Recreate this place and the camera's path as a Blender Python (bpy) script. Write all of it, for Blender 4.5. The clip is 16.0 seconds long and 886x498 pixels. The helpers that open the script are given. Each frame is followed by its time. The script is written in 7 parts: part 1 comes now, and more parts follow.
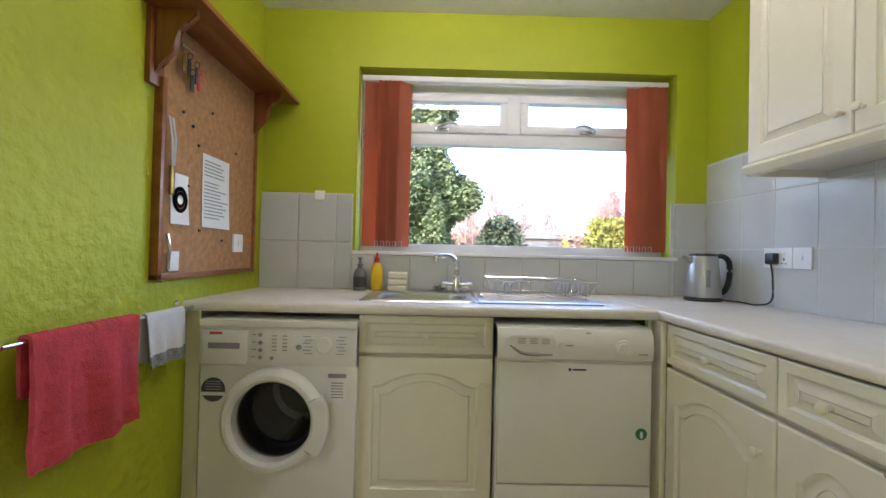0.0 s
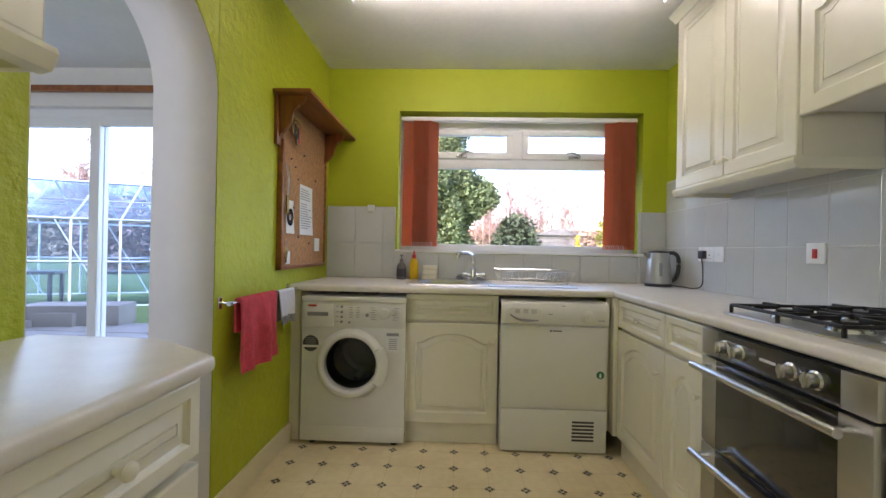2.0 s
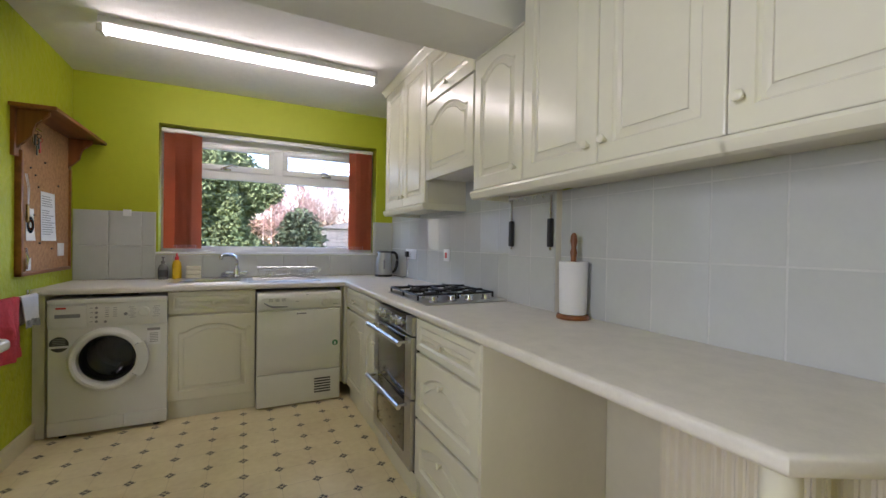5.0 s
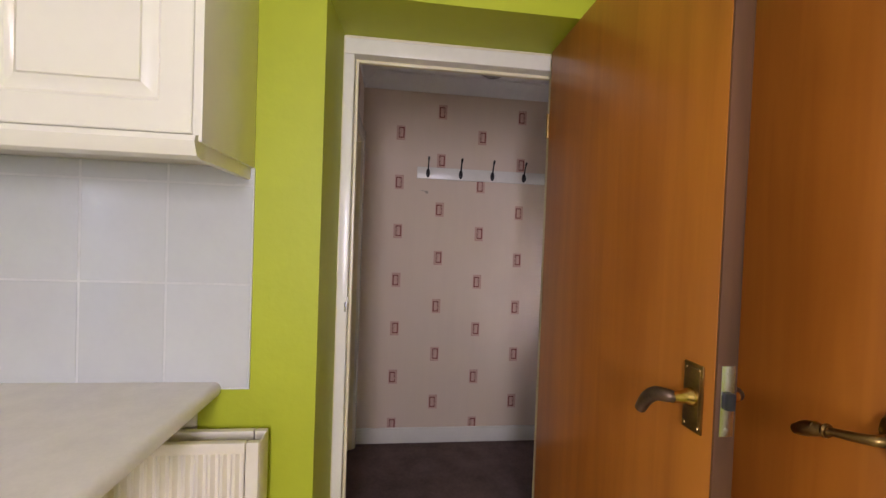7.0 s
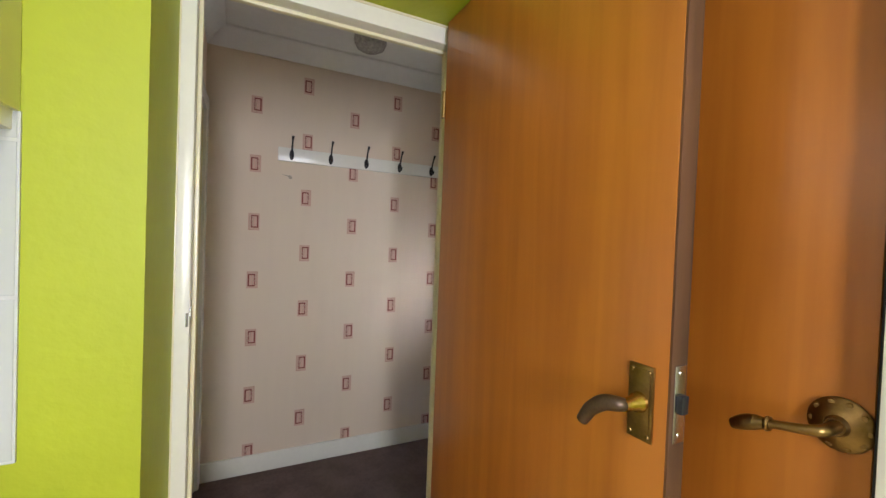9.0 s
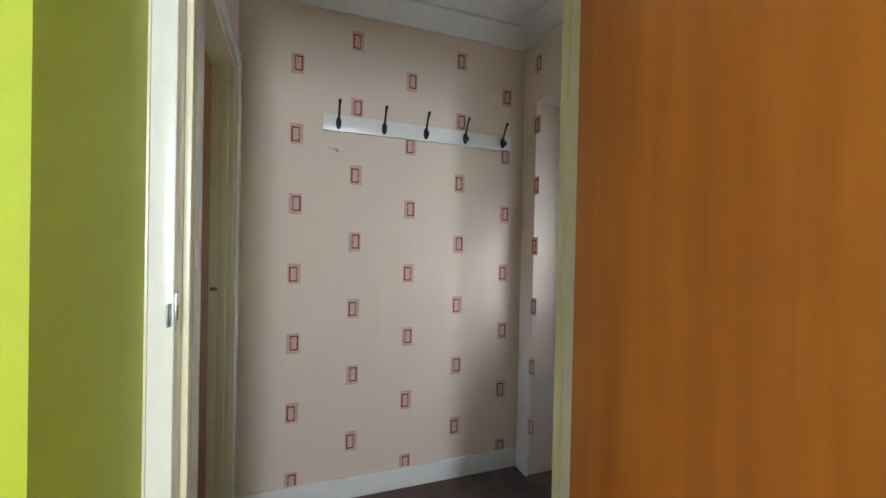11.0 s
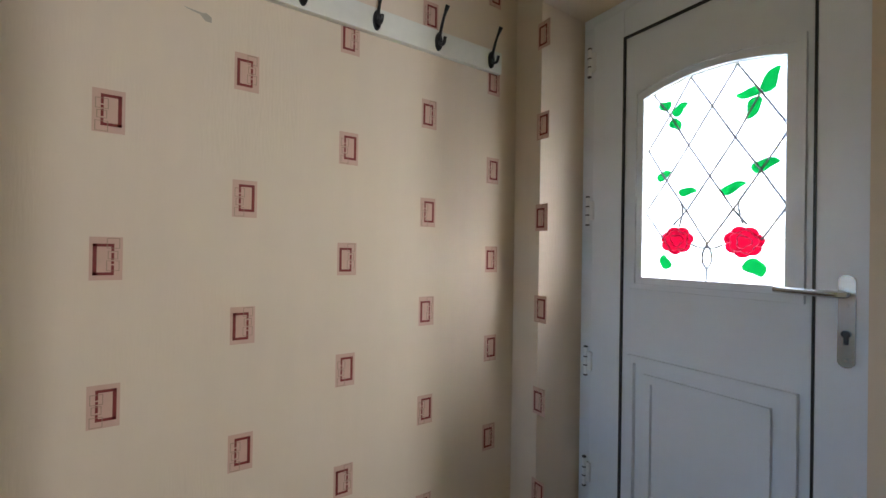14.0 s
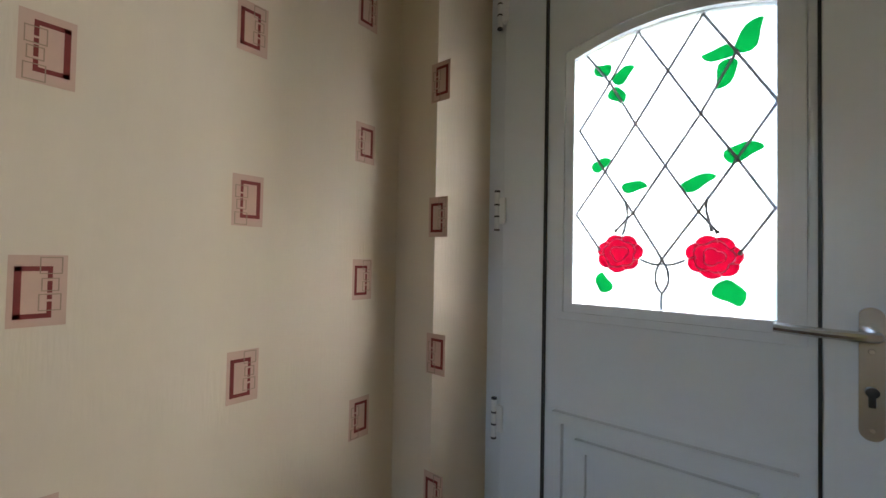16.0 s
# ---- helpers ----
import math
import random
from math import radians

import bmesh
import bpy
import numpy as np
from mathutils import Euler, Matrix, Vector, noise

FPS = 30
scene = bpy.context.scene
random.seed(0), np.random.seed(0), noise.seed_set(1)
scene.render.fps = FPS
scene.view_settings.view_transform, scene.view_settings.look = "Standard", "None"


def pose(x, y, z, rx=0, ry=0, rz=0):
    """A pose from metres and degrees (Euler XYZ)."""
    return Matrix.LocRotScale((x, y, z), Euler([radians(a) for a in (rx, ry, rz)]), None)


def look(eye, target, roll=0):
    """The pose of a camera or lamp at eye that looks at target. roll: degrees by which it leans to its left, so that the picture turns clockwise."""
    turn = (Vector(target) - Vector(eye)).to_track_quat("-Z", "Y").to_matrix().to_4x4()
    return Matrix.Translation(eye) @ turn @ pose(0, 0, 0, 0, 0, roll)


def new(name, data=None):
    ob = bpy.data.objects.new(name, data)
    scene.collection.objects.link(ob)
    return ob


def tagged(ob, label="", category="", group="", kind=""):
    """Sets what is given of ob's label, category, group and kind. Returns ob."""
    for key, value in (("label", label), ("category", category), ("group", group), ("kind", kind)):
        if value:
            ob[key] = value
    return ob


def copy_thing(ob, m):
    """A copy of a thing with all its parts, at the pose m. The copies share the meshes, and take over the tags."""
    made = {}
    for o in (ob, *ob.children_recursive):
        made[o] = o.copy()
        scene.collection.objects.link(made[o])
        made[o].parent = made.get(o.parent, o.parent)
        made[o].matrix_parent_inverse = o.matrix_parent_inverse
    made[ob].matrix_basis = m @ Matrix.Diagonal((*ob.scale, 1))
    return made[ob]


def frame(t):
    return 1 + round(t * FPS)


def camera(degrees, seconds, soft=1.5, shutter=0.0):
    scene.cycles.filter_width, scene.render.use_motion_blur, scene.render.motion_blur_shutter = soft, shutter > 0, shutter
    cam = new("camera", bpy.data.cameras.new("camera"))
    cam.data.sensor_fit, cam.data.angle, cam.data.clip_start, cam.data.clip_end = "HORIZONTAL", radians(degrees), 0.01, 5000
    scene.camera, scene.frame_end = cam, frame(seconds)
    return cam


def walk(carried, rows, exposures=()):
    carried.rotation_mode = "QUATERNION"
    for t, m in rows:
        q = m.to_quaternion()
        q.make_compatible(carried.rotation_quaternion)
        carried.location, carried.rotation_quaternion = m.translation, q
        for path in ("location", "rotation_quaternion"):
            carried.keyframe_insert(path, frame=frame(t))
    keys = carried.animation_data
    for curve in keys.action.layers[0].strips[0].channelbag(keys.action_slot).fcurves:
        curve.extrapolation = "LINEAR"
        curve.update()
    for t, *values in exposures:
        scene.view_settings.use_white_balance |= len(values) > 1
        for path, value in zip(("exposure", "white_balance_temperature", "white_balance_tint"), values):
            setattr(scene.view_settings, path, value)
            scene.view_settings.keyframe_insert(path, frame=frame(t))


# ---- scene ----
cam = camera(94.9, 16.0)
PATH = [
    (0, (0.231, 0.044, 1.11), (0.248, 2.044, 1.138), 1.3),
    (0.5, (0.241, -0.148, 1.121), (0.19, 1.852, 1.143), 1.3),
    (1, (0.21, -0.357, 1.127), (0.147, 1.642, 1.143), 1.3),
    (1.5, (0.187, -0.538, 1.123), (0.118, 1.461, 1.134), 1.3),
    (2, (0.205, -0.693, 1.121), (0.137, 1.306, 1.128), 1.1),
    (2.5, (0.221, -0.842, 1.117), (0.166, 1.157, 1.121), 1.0),
    (3, (0.224, -1.031, 1.124), (0.21, 0.969, 1.116), 1.0),
    (3.2, (0.232, -1.118, 1.128), (0.243, 0.882, 1.117), 1.0),
    (5.3, (0.418, -1.632, 1.235), (1.592, -0.013, 1.205), 0.8),
    (5.5, (0.458, -1.654, 1.249), (1.841, -0.21, 1.211), 0.8),
    (6, (0.519, -1.694, 1.27), (2.327, -0.84, 1.229), 1.4),
    (6.5, (0.535, -1.731, 1.272), (2.52, -1.485, 1.23), 1.9),
    (7, (0.577, -1.798, 1.303), (2.562, -2.038, 1.262), 2.1),
    (7.5, (0.649, -1.849, 1.303), (2.562, -2.431, 1.263), 2.2),
    (8, (0.737, -1.85, 1.289), (2.565, -2.661, 1.254), 2.4),
    (8.2, (0.749, -1.837, 1.291), (2.549, -2.708, 1.26), 2.5),
    (10.3, (0.992, -1.686, 1.242), (2.779, -2.582, 1.198), 2.0),
    (10.5, (1.056, -1.725, 1.199), (2.87, -2.567, 1.177), 1.2),
    (11, (1.271, -1.802, 1.18), (3.144, -2.504, 1.163), 1.2),
    (11.5, (1.502, -1.827, 1.187), (3.394, -2.476, 1.179), 1.2),
    (12, (1.717, -1.858, 1.175), (3.606, -2.514, 1.179), 1.2),
    (12.5, (1.867, -1.868, 1.147), (3.732, -2.589, 1.152), 1.2),
    (13, (1.966, -1.87, 1.08), (3.8, -2.668, 1.09), 1.1),
    (13.5, (2.038, -1.891, 1.021), (3.814, -2.811, 1.029), 1.0),
    (14, (2.106, -1.949, 1.066), (3.782, -3.04, 1.074), 0.9),
    (14.5, (2.19, -2.082, 1.114), (3.738, -3.348, 1.117), 0.9),
    (15, (2.272, -2.162, 1.108), (3.678, -3.584, 1.103), 0.9),
    (15.5, (2.383, -2.233, 1.105), (3.664, -3.77, 1.095), 0.9),
    (16, (2.489, -2.281, 1.09), (3.763, -3.823, 1.136), 1.1),
]
EXPOSURES = [(0.0, 4.3, 6100, 22), (1.5, 4.2, 6300, 24), (3.2, 4.1, 6350, 24), (5.3, 3.9, 6050, 26), (6.0, 4.02, 6100, 30), (7.0, 4.5, 6350, 36), (8.2, 4.95, 6250, 26), (10.5, 5.1, 5850, 14),
             (11.2, 5.2, 5600, 14), (12.5, 5.1, 6000, 18), (14.5, 4.95, 6350, 12), (16.0, 4.7, 6500, 10)]
walk(cam, [(t, look(eye, target, roll)) for t, eye, target, roll in PATH], EXPOSURES)

# ---- daylight ----
world = bpy.data.worlds.new("sky")
scene.world = world
world.use_nodes = True
wn = world.node_tree.nodes
sky = wn.new("ShaderNodeTexSky")
sky.sky_type = "NISHITA"
sky.sun_disc = False
sky.sun_elevation = radians(24.7)
sky.sun_rotation = radians(219.8)
sky.air_density, sky.dust_density, sky.ozone_density = 1.0, 2.0, 1.0
world.node_tree.links.new(sky.outputs[0], wn["Background"].inputs[0])
wn["Background"].inputs[1].default_value = 0.09
sun = new("sun", bpy.data.lights.new("sun", "SUN"))
sun.data.energy, sun.data.angle, sun.data.color = 0.7, radians(0.6), (1.0, 0.93, 0.82)
sun.matrix_world = look((-5, -6.0, 3.6), (0, 0, 0))
TUBE = 1.6   # strength of the fluorescent tube


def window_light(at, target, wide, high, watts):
    """An added fill lamp at a made-up opening that is never in view."""
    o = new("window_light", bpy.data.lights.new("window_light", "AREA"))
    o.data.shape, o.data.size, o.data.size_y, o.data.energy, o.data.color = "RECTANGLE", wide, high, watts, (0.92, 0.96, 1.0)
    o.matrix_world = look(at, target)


# Added fill for kitchen, dining room and small room; no such windows known.
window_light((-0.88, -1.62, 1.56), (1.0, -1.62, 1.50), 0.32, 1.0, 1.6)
window_light((-2.40, -1.36, 1.50), (-2.40, 1.0, 1.50), 1.4, 1.1, 1.3)
window_light((3.03, 0.15, 1.50), (3.03, -1.0, 1.40), 0.6, 0.8, 0.03)


# ---- materials ----
def material(name, color, rough=0.5, metal=0.0, vary=0.08, scale=6.0, bump=0.0, bump_scale=60.0, coat=0.0, island=False, relief=0.004, stretch=(1, 1, 1), dirt=None):
    """A principled material with colour variation at two scales and a fine relief."""
    m = bpy.data.materials.new(name)
    m.use_nodes = True
    nt = m.node_tree
    n, l = nt.nodes, nt.links
    b = n["Principled BSDF"]
    b.inputs["Roughness"].default_value = rough
    b.inputs["Metallic"].default_value = metal
    b.inputs["Coat Weight"].default_value = coat
    b.inputs["Coat Roughness"].default_value = 0.15
    tc = n.new("ShaderNodeTexCoord")
    mp = n.new("ShaderNodeMapping")
    mp.inputs["Scale"].default_value = stretch
    l.new(tc.outputs["Object"], mp.inputs[0])
    big = n.new("ShaderNodeTexNoise")
    big.inputs["Scale"].default_value, big.inputs["Detail"].default_value = scale, 5
    fine = n.new("ShaderNodeTexNoise")
    fine.inputs["Scale"].default_value, fine.inputs["Detail"].default_value = scale * 9, 3
    l.new(mp.outputs[0], big.inputs["Vector"])
    l.new(mp.outputs[0], fine.inputs["Vector"])
    add = n.new("ShaderNodeMath")
    add.operation = "MULTIPLY_ADD"
    l.new(fine.outputs["Fac"], add.inputs[0])
    add.inputs[1].default_value = 0.45
    l.new(big.outputs["Fac"], add.inputs[2])
    ramp = n.new("ShaderNodeMapRange")
    ramp.inputs["From Min"].default_value, ramp.inputs["From Max"].default_value = 0.4, 1.05
    l.new(add.outputs[0], ramp.inputs["Value"])
    mix = n.new("ShaderNodeMix")
    mix.data_type = "RGBA"
    lo = dirt or tuple(c * (1 - vary * 1.4) for c in color)
    mix.inputs["A"].default_value = (*lo, 1)
    mix.inputs["B"].default_value = (*[min(1, c * (1 + vary)) for c in color], 1)
    l.new(ramp.outputs[0], mix.inputs["Factor"])
    out = mix.outputs["Result"]
    if island:
        info = n.new("ShaderNodeObjectInfo")
        hsv = n.new("ShaderNodeHueSaturation")
        mr = n.new("ShaderNodeMapRange")
        mr.inputs["To Min"].default_value, mr.inputs["To Max"].default_value = 0.97, 1.025
        l.new(info.outputs["Random"], mr.inputs["Value"])
        l.new(mr.outputs[0], hsv.inputs["Value"])
        l.new(out, hsv.inputs["Color"])
        out = hsv.outputs[0]
    l.new(out, b.inputs["Base Color"])
    rr = n.new("ShaderNodeMapRange")
    rr.inputs["To Min"].default_value, rr.inputs["To Max"].default_value = max(0.02, rough - 0.025), min(1, rough + 0.035)
    l.new(big.outputs["Fac"], rr.inputs["Value"])
    l.new(rr.outputs[0], b.inputs["Roughness"])
    if bump:
        bn = n.new("ShaderNodeTexNoise")
        bn.inputs["Scale"].default_value, bn.inputs["Detail"].default_value = bump_scale, 4
        l.new(mp.outputs[0], bn.inputs["Vector"])
        bp = n.new("ShaderNodeBump")
        bp.inputs["Strength"].default_value, bp.inputs["Distance"].default_value = bump, relief
        l.new(bn.outputs["Fac"], bp.inputs["Height"])
        l.new(bp.outputs[0], b.inputs["Normal"])
    return m


def wood(name, dark, light, scale=1.0, rough=0.35, along="z"):
    """Veneer with long grain along one axis."""
    m = material(name, light, rough, vary=0.1, bump=0.05, bump_scale=120)
    n, l = m.node_tree.nodes, m.node_tree.links
    b = n["Principled BSDF"]
    tc = n["Texture Coordinate"]
    mp = n.new("ShaderNodeMapping")
    s = {"z": (14, 14, 0.9), "x": (0.9, 14, 14), "y": (14, 0.9, 14)}[along]
    mp.inputs["Scale"].default_value = [c * scale for c in s]
    l.new(tc.outputs["Object"], mp.inputs[0])
    g = n.new("ShaderNodeTexNoise")
    g.inputs["Scale"].default_value, g.inputs["Detail"].default_value, g.inputs["Distortion"].default_value = 1.6, 8, 0.5
    l.new(mp.outputs[0], g.inputs["Vector"])
    slow = n.new("ShaderNodeTexNoise")
    slow.inputs["Scale"].default_value = 2.2
    l.new(tc.outputs["Object"], slow.inputs["Vector"])
    mul = n.new("ShaderNodeMath")
    mul.operation = "MULTIPLY_ADD"
    l.new(slow.outputs["Fac"], mul.inputs[0])
    mul.inputs[1].default_value = 0.5
    l.new(g.outputs["Fac"], mul.inputs[2])
    mr = n.new("ShaderNodeMapRange")
    mr.inputs["From Min"].default_value, mr.inputs["From Max"].default_value = 0.5, 1.0
    l.new(mul.outputs[0], mr.inputs["Value"])
    mix = n.new("ShaderNodeMix")
    mix.data_type = "RGBA"
    mix.inputs["A"].default_value, mix.inputs["B"].default_value = (*dark, 1), (*light, 1)
    l.new(mr.outputs[0], mix.inputs["Factor"])
    l.new(mix.outputs["Result"], b.inputs["Base Color"])
    return m


def glowing(name, color, strength):
    m = bpy.data.materials.new(name)
    m.use_nodes = True
    b = m.node_tree.nodes["Principled BSDF"]
    b.inputs["Base Color"].default_value = (0.9, 0.9, 0.88, 1)
    b.inputs["Emission Color"].default_value = (*color, 1)
    b.inputs["Emission Strength"].default_value = strength
    return m


def clear_glass(name, tint=(1, 1, 1), rough=0.0, gloss=0.035):
    """A thin pane: mostly see-through, with a Fresnel gloss."""
    m = bpy.data.materials.new(name)
    m.use_nodes = True
    nt = m.node_tree
    nt.nodes.remove(nt.nodes["Principled BSDF"])
    out = nt.nodes["Material Output"]
    tr = nt.nodes.new("ShaderNodeBsdfTransparent")
    tr.inputs[0].default_value = (*tint, 1)
    gl = nt.nodes.new("ShaderNodeBsdfGlossy")
    gl.inputs["Roughness"].default_value = rough
    fr = nt.nodes.new("ShaderNodeLayerWeight")
    fr.inputs["Blend"].default_value = 0.5
    pw = nt.nodes.new("ShaderNodeMath")
    pw.operation = "POWER"
    pw.inputs[1].default_value = 5.0
    nt.links.new(fr.outputs["Facing"], pw.inputs[0])
    ad = nt.nodes.new("ShaderNodeMath")
    ad.operation = "MULTIPLY_ADD"
    ad.inputs[1].default_value, ad.inputs[2].default_value = 0.9 - gloss, gloss
    nt.links.new(pw.outputs[0], ad.inputs[0])
    mx = nt.nodes.new("ShaderNodeMixShader")
    nt.links.new(ad.outputs[0], mx.inputs[0])
    nt.links.new(tr.outputs[0], mx.inputs[1])
    nt.links.new(gl.outputs[0], mx.inputs[2])
    nt.links.new(mx.outputs[0], out.inputs[0])
    return m


def obscure_glass(name, tint=(1, 1, 1), see=0.35):
    """Patterned pane that scatters the daylight."""
    m = bpy.data.materials.new(name)
    m.use_nodes = True
    nt = m.node_tree
    nt.nodes.remove(nt.nodes["Principled BSDF"])
    out = nt.nodes["Material Output"]
    tl = nt.nodes.new("ShaderNodeBsdfTranslucent")
    tl.inputs[0].default_value = (*tint, 1)
    rf = nt.nodes.new("ShaderNodeBsdfRefraction")
    rf.inputs["Color"].default_value = (*tint, 1)
    rf.inputs["Roughness"].default_value = 0.12
    rf.inputs["IOR"].default_value = 1.25
    vo = nt.nodes.new("ShaderNodeTexVoronoi")
    vo.inputs["Scale"].default_value = 70
    bp = nt.nodes.new("ShaderNodeBump")
    bp.inputs["Strength"].default_value = 0.6
    bp.inputs["Distance"].default_value = 0.004
    nt.links.new(vo.outputs["Distance"], bp.inputs["Height"])
    nt.links.new(bp.outputs[0], rf.inputs["Normal"])
    mx = nt.nodes.new("ShaderNodeMixShader")
    mx.inputs[0].default_value = see
    nt.links.new(tl.outputs[0], mx.inputs[1])
    nt.links.new(rf.outputs[0], mx.inputs[2])
    nt.links.new(mx.outputs[0], out.inputs[0])
    return m


def vinyl_floor():
    """Sheet vinyl printed with cream squares and small four-petalled dark motifs at the corners."""
    m = material("vinyl_floor", (0.80, 0.70, 0.46), 0.32, vary=0.10, scale=3.0, dirt=(0.66, 0.53, 0.30), coat=0.15)
    n, l = m.node_tree.nodes, m.node_tree.links
    b = n["Principled BSDF"]
    base = b.inputs["Base Color"].links[0].from_socket
    tc = n["Texture Coordinate"]
    sep = n.new("ShaderNodeSeparateXYZ")
    l.new(tc.outputs["Object"], sep.inputs[0])

    def op(kind, a, c=None):
        k = n.new("ShaderNodeMath")
        k.operation = kind
        for i, v in enumerate((a, c)):
            if v is None:
                continue
            if isinstance(v, (int, float)):
                k.inputs[i].default_value = v
            else:
                l.new(v, k.inputs[i])
        return k.outputs[0]

    def cell(axis, off, size):
        u = op("DIVIDE", op("SUBTRACT", sep.outputs[axis], off), size)
        f = op("SUBTRACT", op("FRACT", op("ADD", u, 0.5)), 0.5)
        return op("MULTIPLY", op("ABSOLUTE", f), size)

    u, v = cell("X", 0.210, 0.1705), cell("Y", 1.064, 0.1705)
    line = op("LESS_THAN", op("MINIMUM", u, v), 0.0009)
    # petals: a diamond with notches on the axes' diagonals, and a light eye
    dia = op("ADD", u, v)
    petal = op("MULTIPLY", op("LESS_THAN", dia, 0.0235), op("GREATER_THAN", op("ABSOLUTE", op("SUBTRACT", u, v)), 0.0022))
    petal = op("MULTIPLY", petal, op("GREATER_THAN", dia, 0.005))
    ring = op("MULTIPLY", op("GREATER_THAN", dia, 0.0265), op("LESS_THAN", dia, 0.028))
    dark = op("MAXIMUM", petal, ring)
    m1 = n.new("ShaderNodeMix")
    m1.data_type = "RGBA"
    l.new(op("MULTIPLY", line, 0.45), m1.inputs["Factor"])
    l.new(base, m1.inputs["A"])
    m1.inputs["B"].default_value = (0.30, 0.22, 0.11, 1)
    m2 = n.new("ShaderNodeMix")
    m2.data_type = "RGBA"
    l.new(dark, m2.inputs["Factor"])
    l.new(m1.outputs["Result"], m2.inputs["A"])
    m2.inputs["B"].default_value = (0.055, 0.04, 0.03, 1)
    l.new(m2.outputs["Result"], b.inputs["Base Color"])
    return m


GREEN = material("lime_paint", (0.42, 0.475, 0.012), 0.55, vary=0.05, scale=2.0, bump=0.25, bump_scale=45)
GREEN_ROUGH = material("lime_paint_on_rough_plaster", (0.42, 0.475, 0.012), 0.55, vary=0.06, scale=2.0, bump=1.0, bump_scale=24, relief=0.012)
WHITE = material("white_emulsion", (0.78, 0.77, 0.74), 0.7, vary=0.04, scale=2.0, bump=0.15, bump_scale=70)
CEIL = material("ceiling_paint", (0.76, 0.75, 0.72), 0.75, vary=0.05, scale=3.0, bump=0.5, bump_scale=30)
GLOSS = material("white_gloss_paint", (0.78, 0.76, 0.68), 0.25, vary=0.05, scale=5.0, bump=0.03, bump_scale=90)
CREAMWOOD = material("aged_gloss_paint", (0.74, 0.68, 0.47), 0.28, vary=0.06, scale=5.0, bump=0.03, bump_scale=90)
UPVC = material("white_upvc", (0.82, 0.83, 0.84), 0.3, vary=0.02, scale=4.0)
UPVC_DOOR = material("white_upvc_door", (0.74, 0.77, 0.82), 0.35, vary=0.02, scale=4.0)
CREAM = material("cream_vinyl_wrap", (0.78, 0.75, 0.62), 0.3, vary=0.03, scale=3.0, coat=0.2)
CARCASS = material("cream_carcass", (0.71, 0.67, 0.56), 0.45, vary=0.04, scale=4.0)
LAMINATE = material("mottled_grey_beige_laminate", (0.74, 0.70, 0.635), 0.33, vary=0.07, scale=16.0)
TILE = material("grey_glazed_tile", (0.55, 0.57, 0.565), 0.12, vary=0.032, scale=7.0, island=True, bump=0.04, bump_scale=9)
GROUT = material("pale_grout", (0.60, 0.61, 0.60), 0.8, vary=0.08, scale=12.0)
FLOOR = vinyl_floor()
ORANGE = wood("orange_veneer", (0.33, 0.100, 0.010), (0.46, 0.158, 0.017), rough=0.3)
OAK_EDGE = wood("worn_door_edge", (0.035, 0.015, 0.006), (0.13, 0.05, 0.018), rough=0.65)
PINE = wood("stained_pine", (0.16, 0.05, 0.014), (0.33, 0.12, 0.035), rough=0.35, along="y")
PINE_Z = wood("stained_pine_upright", (0.16, 0.05, 0.014), (0.33, 0.12, 0.035), rough=0.35)
CORK = material("cork", (0.42, 0.22, 0.10), 0.85, vary=0.25, scale=40, bump=0.4, bump_scale=200)
PAPER = material("printed_paper", (0.78, 0.78, 0.80), 0.7, vary=0.02)
INK = material("dark_ink", (0.06, 0.06, 0.07), 0.7, vary=0.05)
INKGREY = material("grey_ink", (0.30, 0.30, 0.32), 0.7, vary=0.05)
WHITEGOODS = material("white_enamel", (0.78, 0.78, 0.76), 0.25, vary=0.02, scale=3.0, coat=0.3)
APPLIANCE_PLASTIC = material("white_plastic", (0.76, 0.76, 0.73), 0.35, vary=0.02)
# Near-black colour that paints the shade of gaps and recesses.
GAPSHADE = material("painted_gap_shade", (0.02, 0.02, 0.02), 0.8, vary=0.1)
BLACKPLASTIC = material("black_plastic", (0.02, 0.02, 0.022), 0.35, vary=0.1)
SMOKED = material("smoked_glass", (0.012, 0.012, 0.013), 0.06, vary=0.1, coat=1.0)
DOORGLASS = clear_glass("porthole_glass", (0.42, 0.43, 0.45))
SEAL = material("grey_rubber", (0.10, 0.10, 0.105), 0.6, vary=0.15)
STEEL = material("brushed_steel", (0.55, 0.54, 0.53), 0.3, 1.0, vary=0.06, scale=4.0, stretch=(1, 20, 1))
KETTLESTEEL = material("brushed_kettle_steel", (0.50, 0.51, 0.53), 0.38, 0.8, vary=0.06, scale=5.0)
CHROME = material("chrome", (0.75, 0.76, 0.78), 0.1, 1.0, vary=0.02)
SATIN = material("satin_chrome", (0.62, 0.62, 0.63), 0.25, 1.0, vary=0.04)
POLISHED_BRASS = material("rubbed_brass", (0.62, 0.40, 0.11), 0.22, 1.0, vary=0.15, scale=30)
BRONZE = material("dark_bronze", (0.13, 0.085, 0.055), 0.42, 0.8, vary=0.3, scale=25)
BRASS = material("tarnished_brass", (0.27, 0.165, 0.055), 0.35, 1.0, vary=0.25, scale=20)
IRON = material("black_iron", (0.015, 0.014, 0.014), 0.4, 0.3, vary=0.2)
BLIND = material("terracotta_fabric", (0.62, 0.185, 0.09), 0.85, vary=0.06, scale=8.0, bump=0.2, bump_scale=300)
REDTOWEL = material("red_terry", (0.60, 0.065, 0.08), 0.95, vary=0.2, scale=20, bump=1.0, bump_scale=260)
WHITETOWEL = material("white_cotton", (0.68, 0.68, 0.70), 0.9, vary=0.08, scale=10, bump=0.6, bump_scale=220)
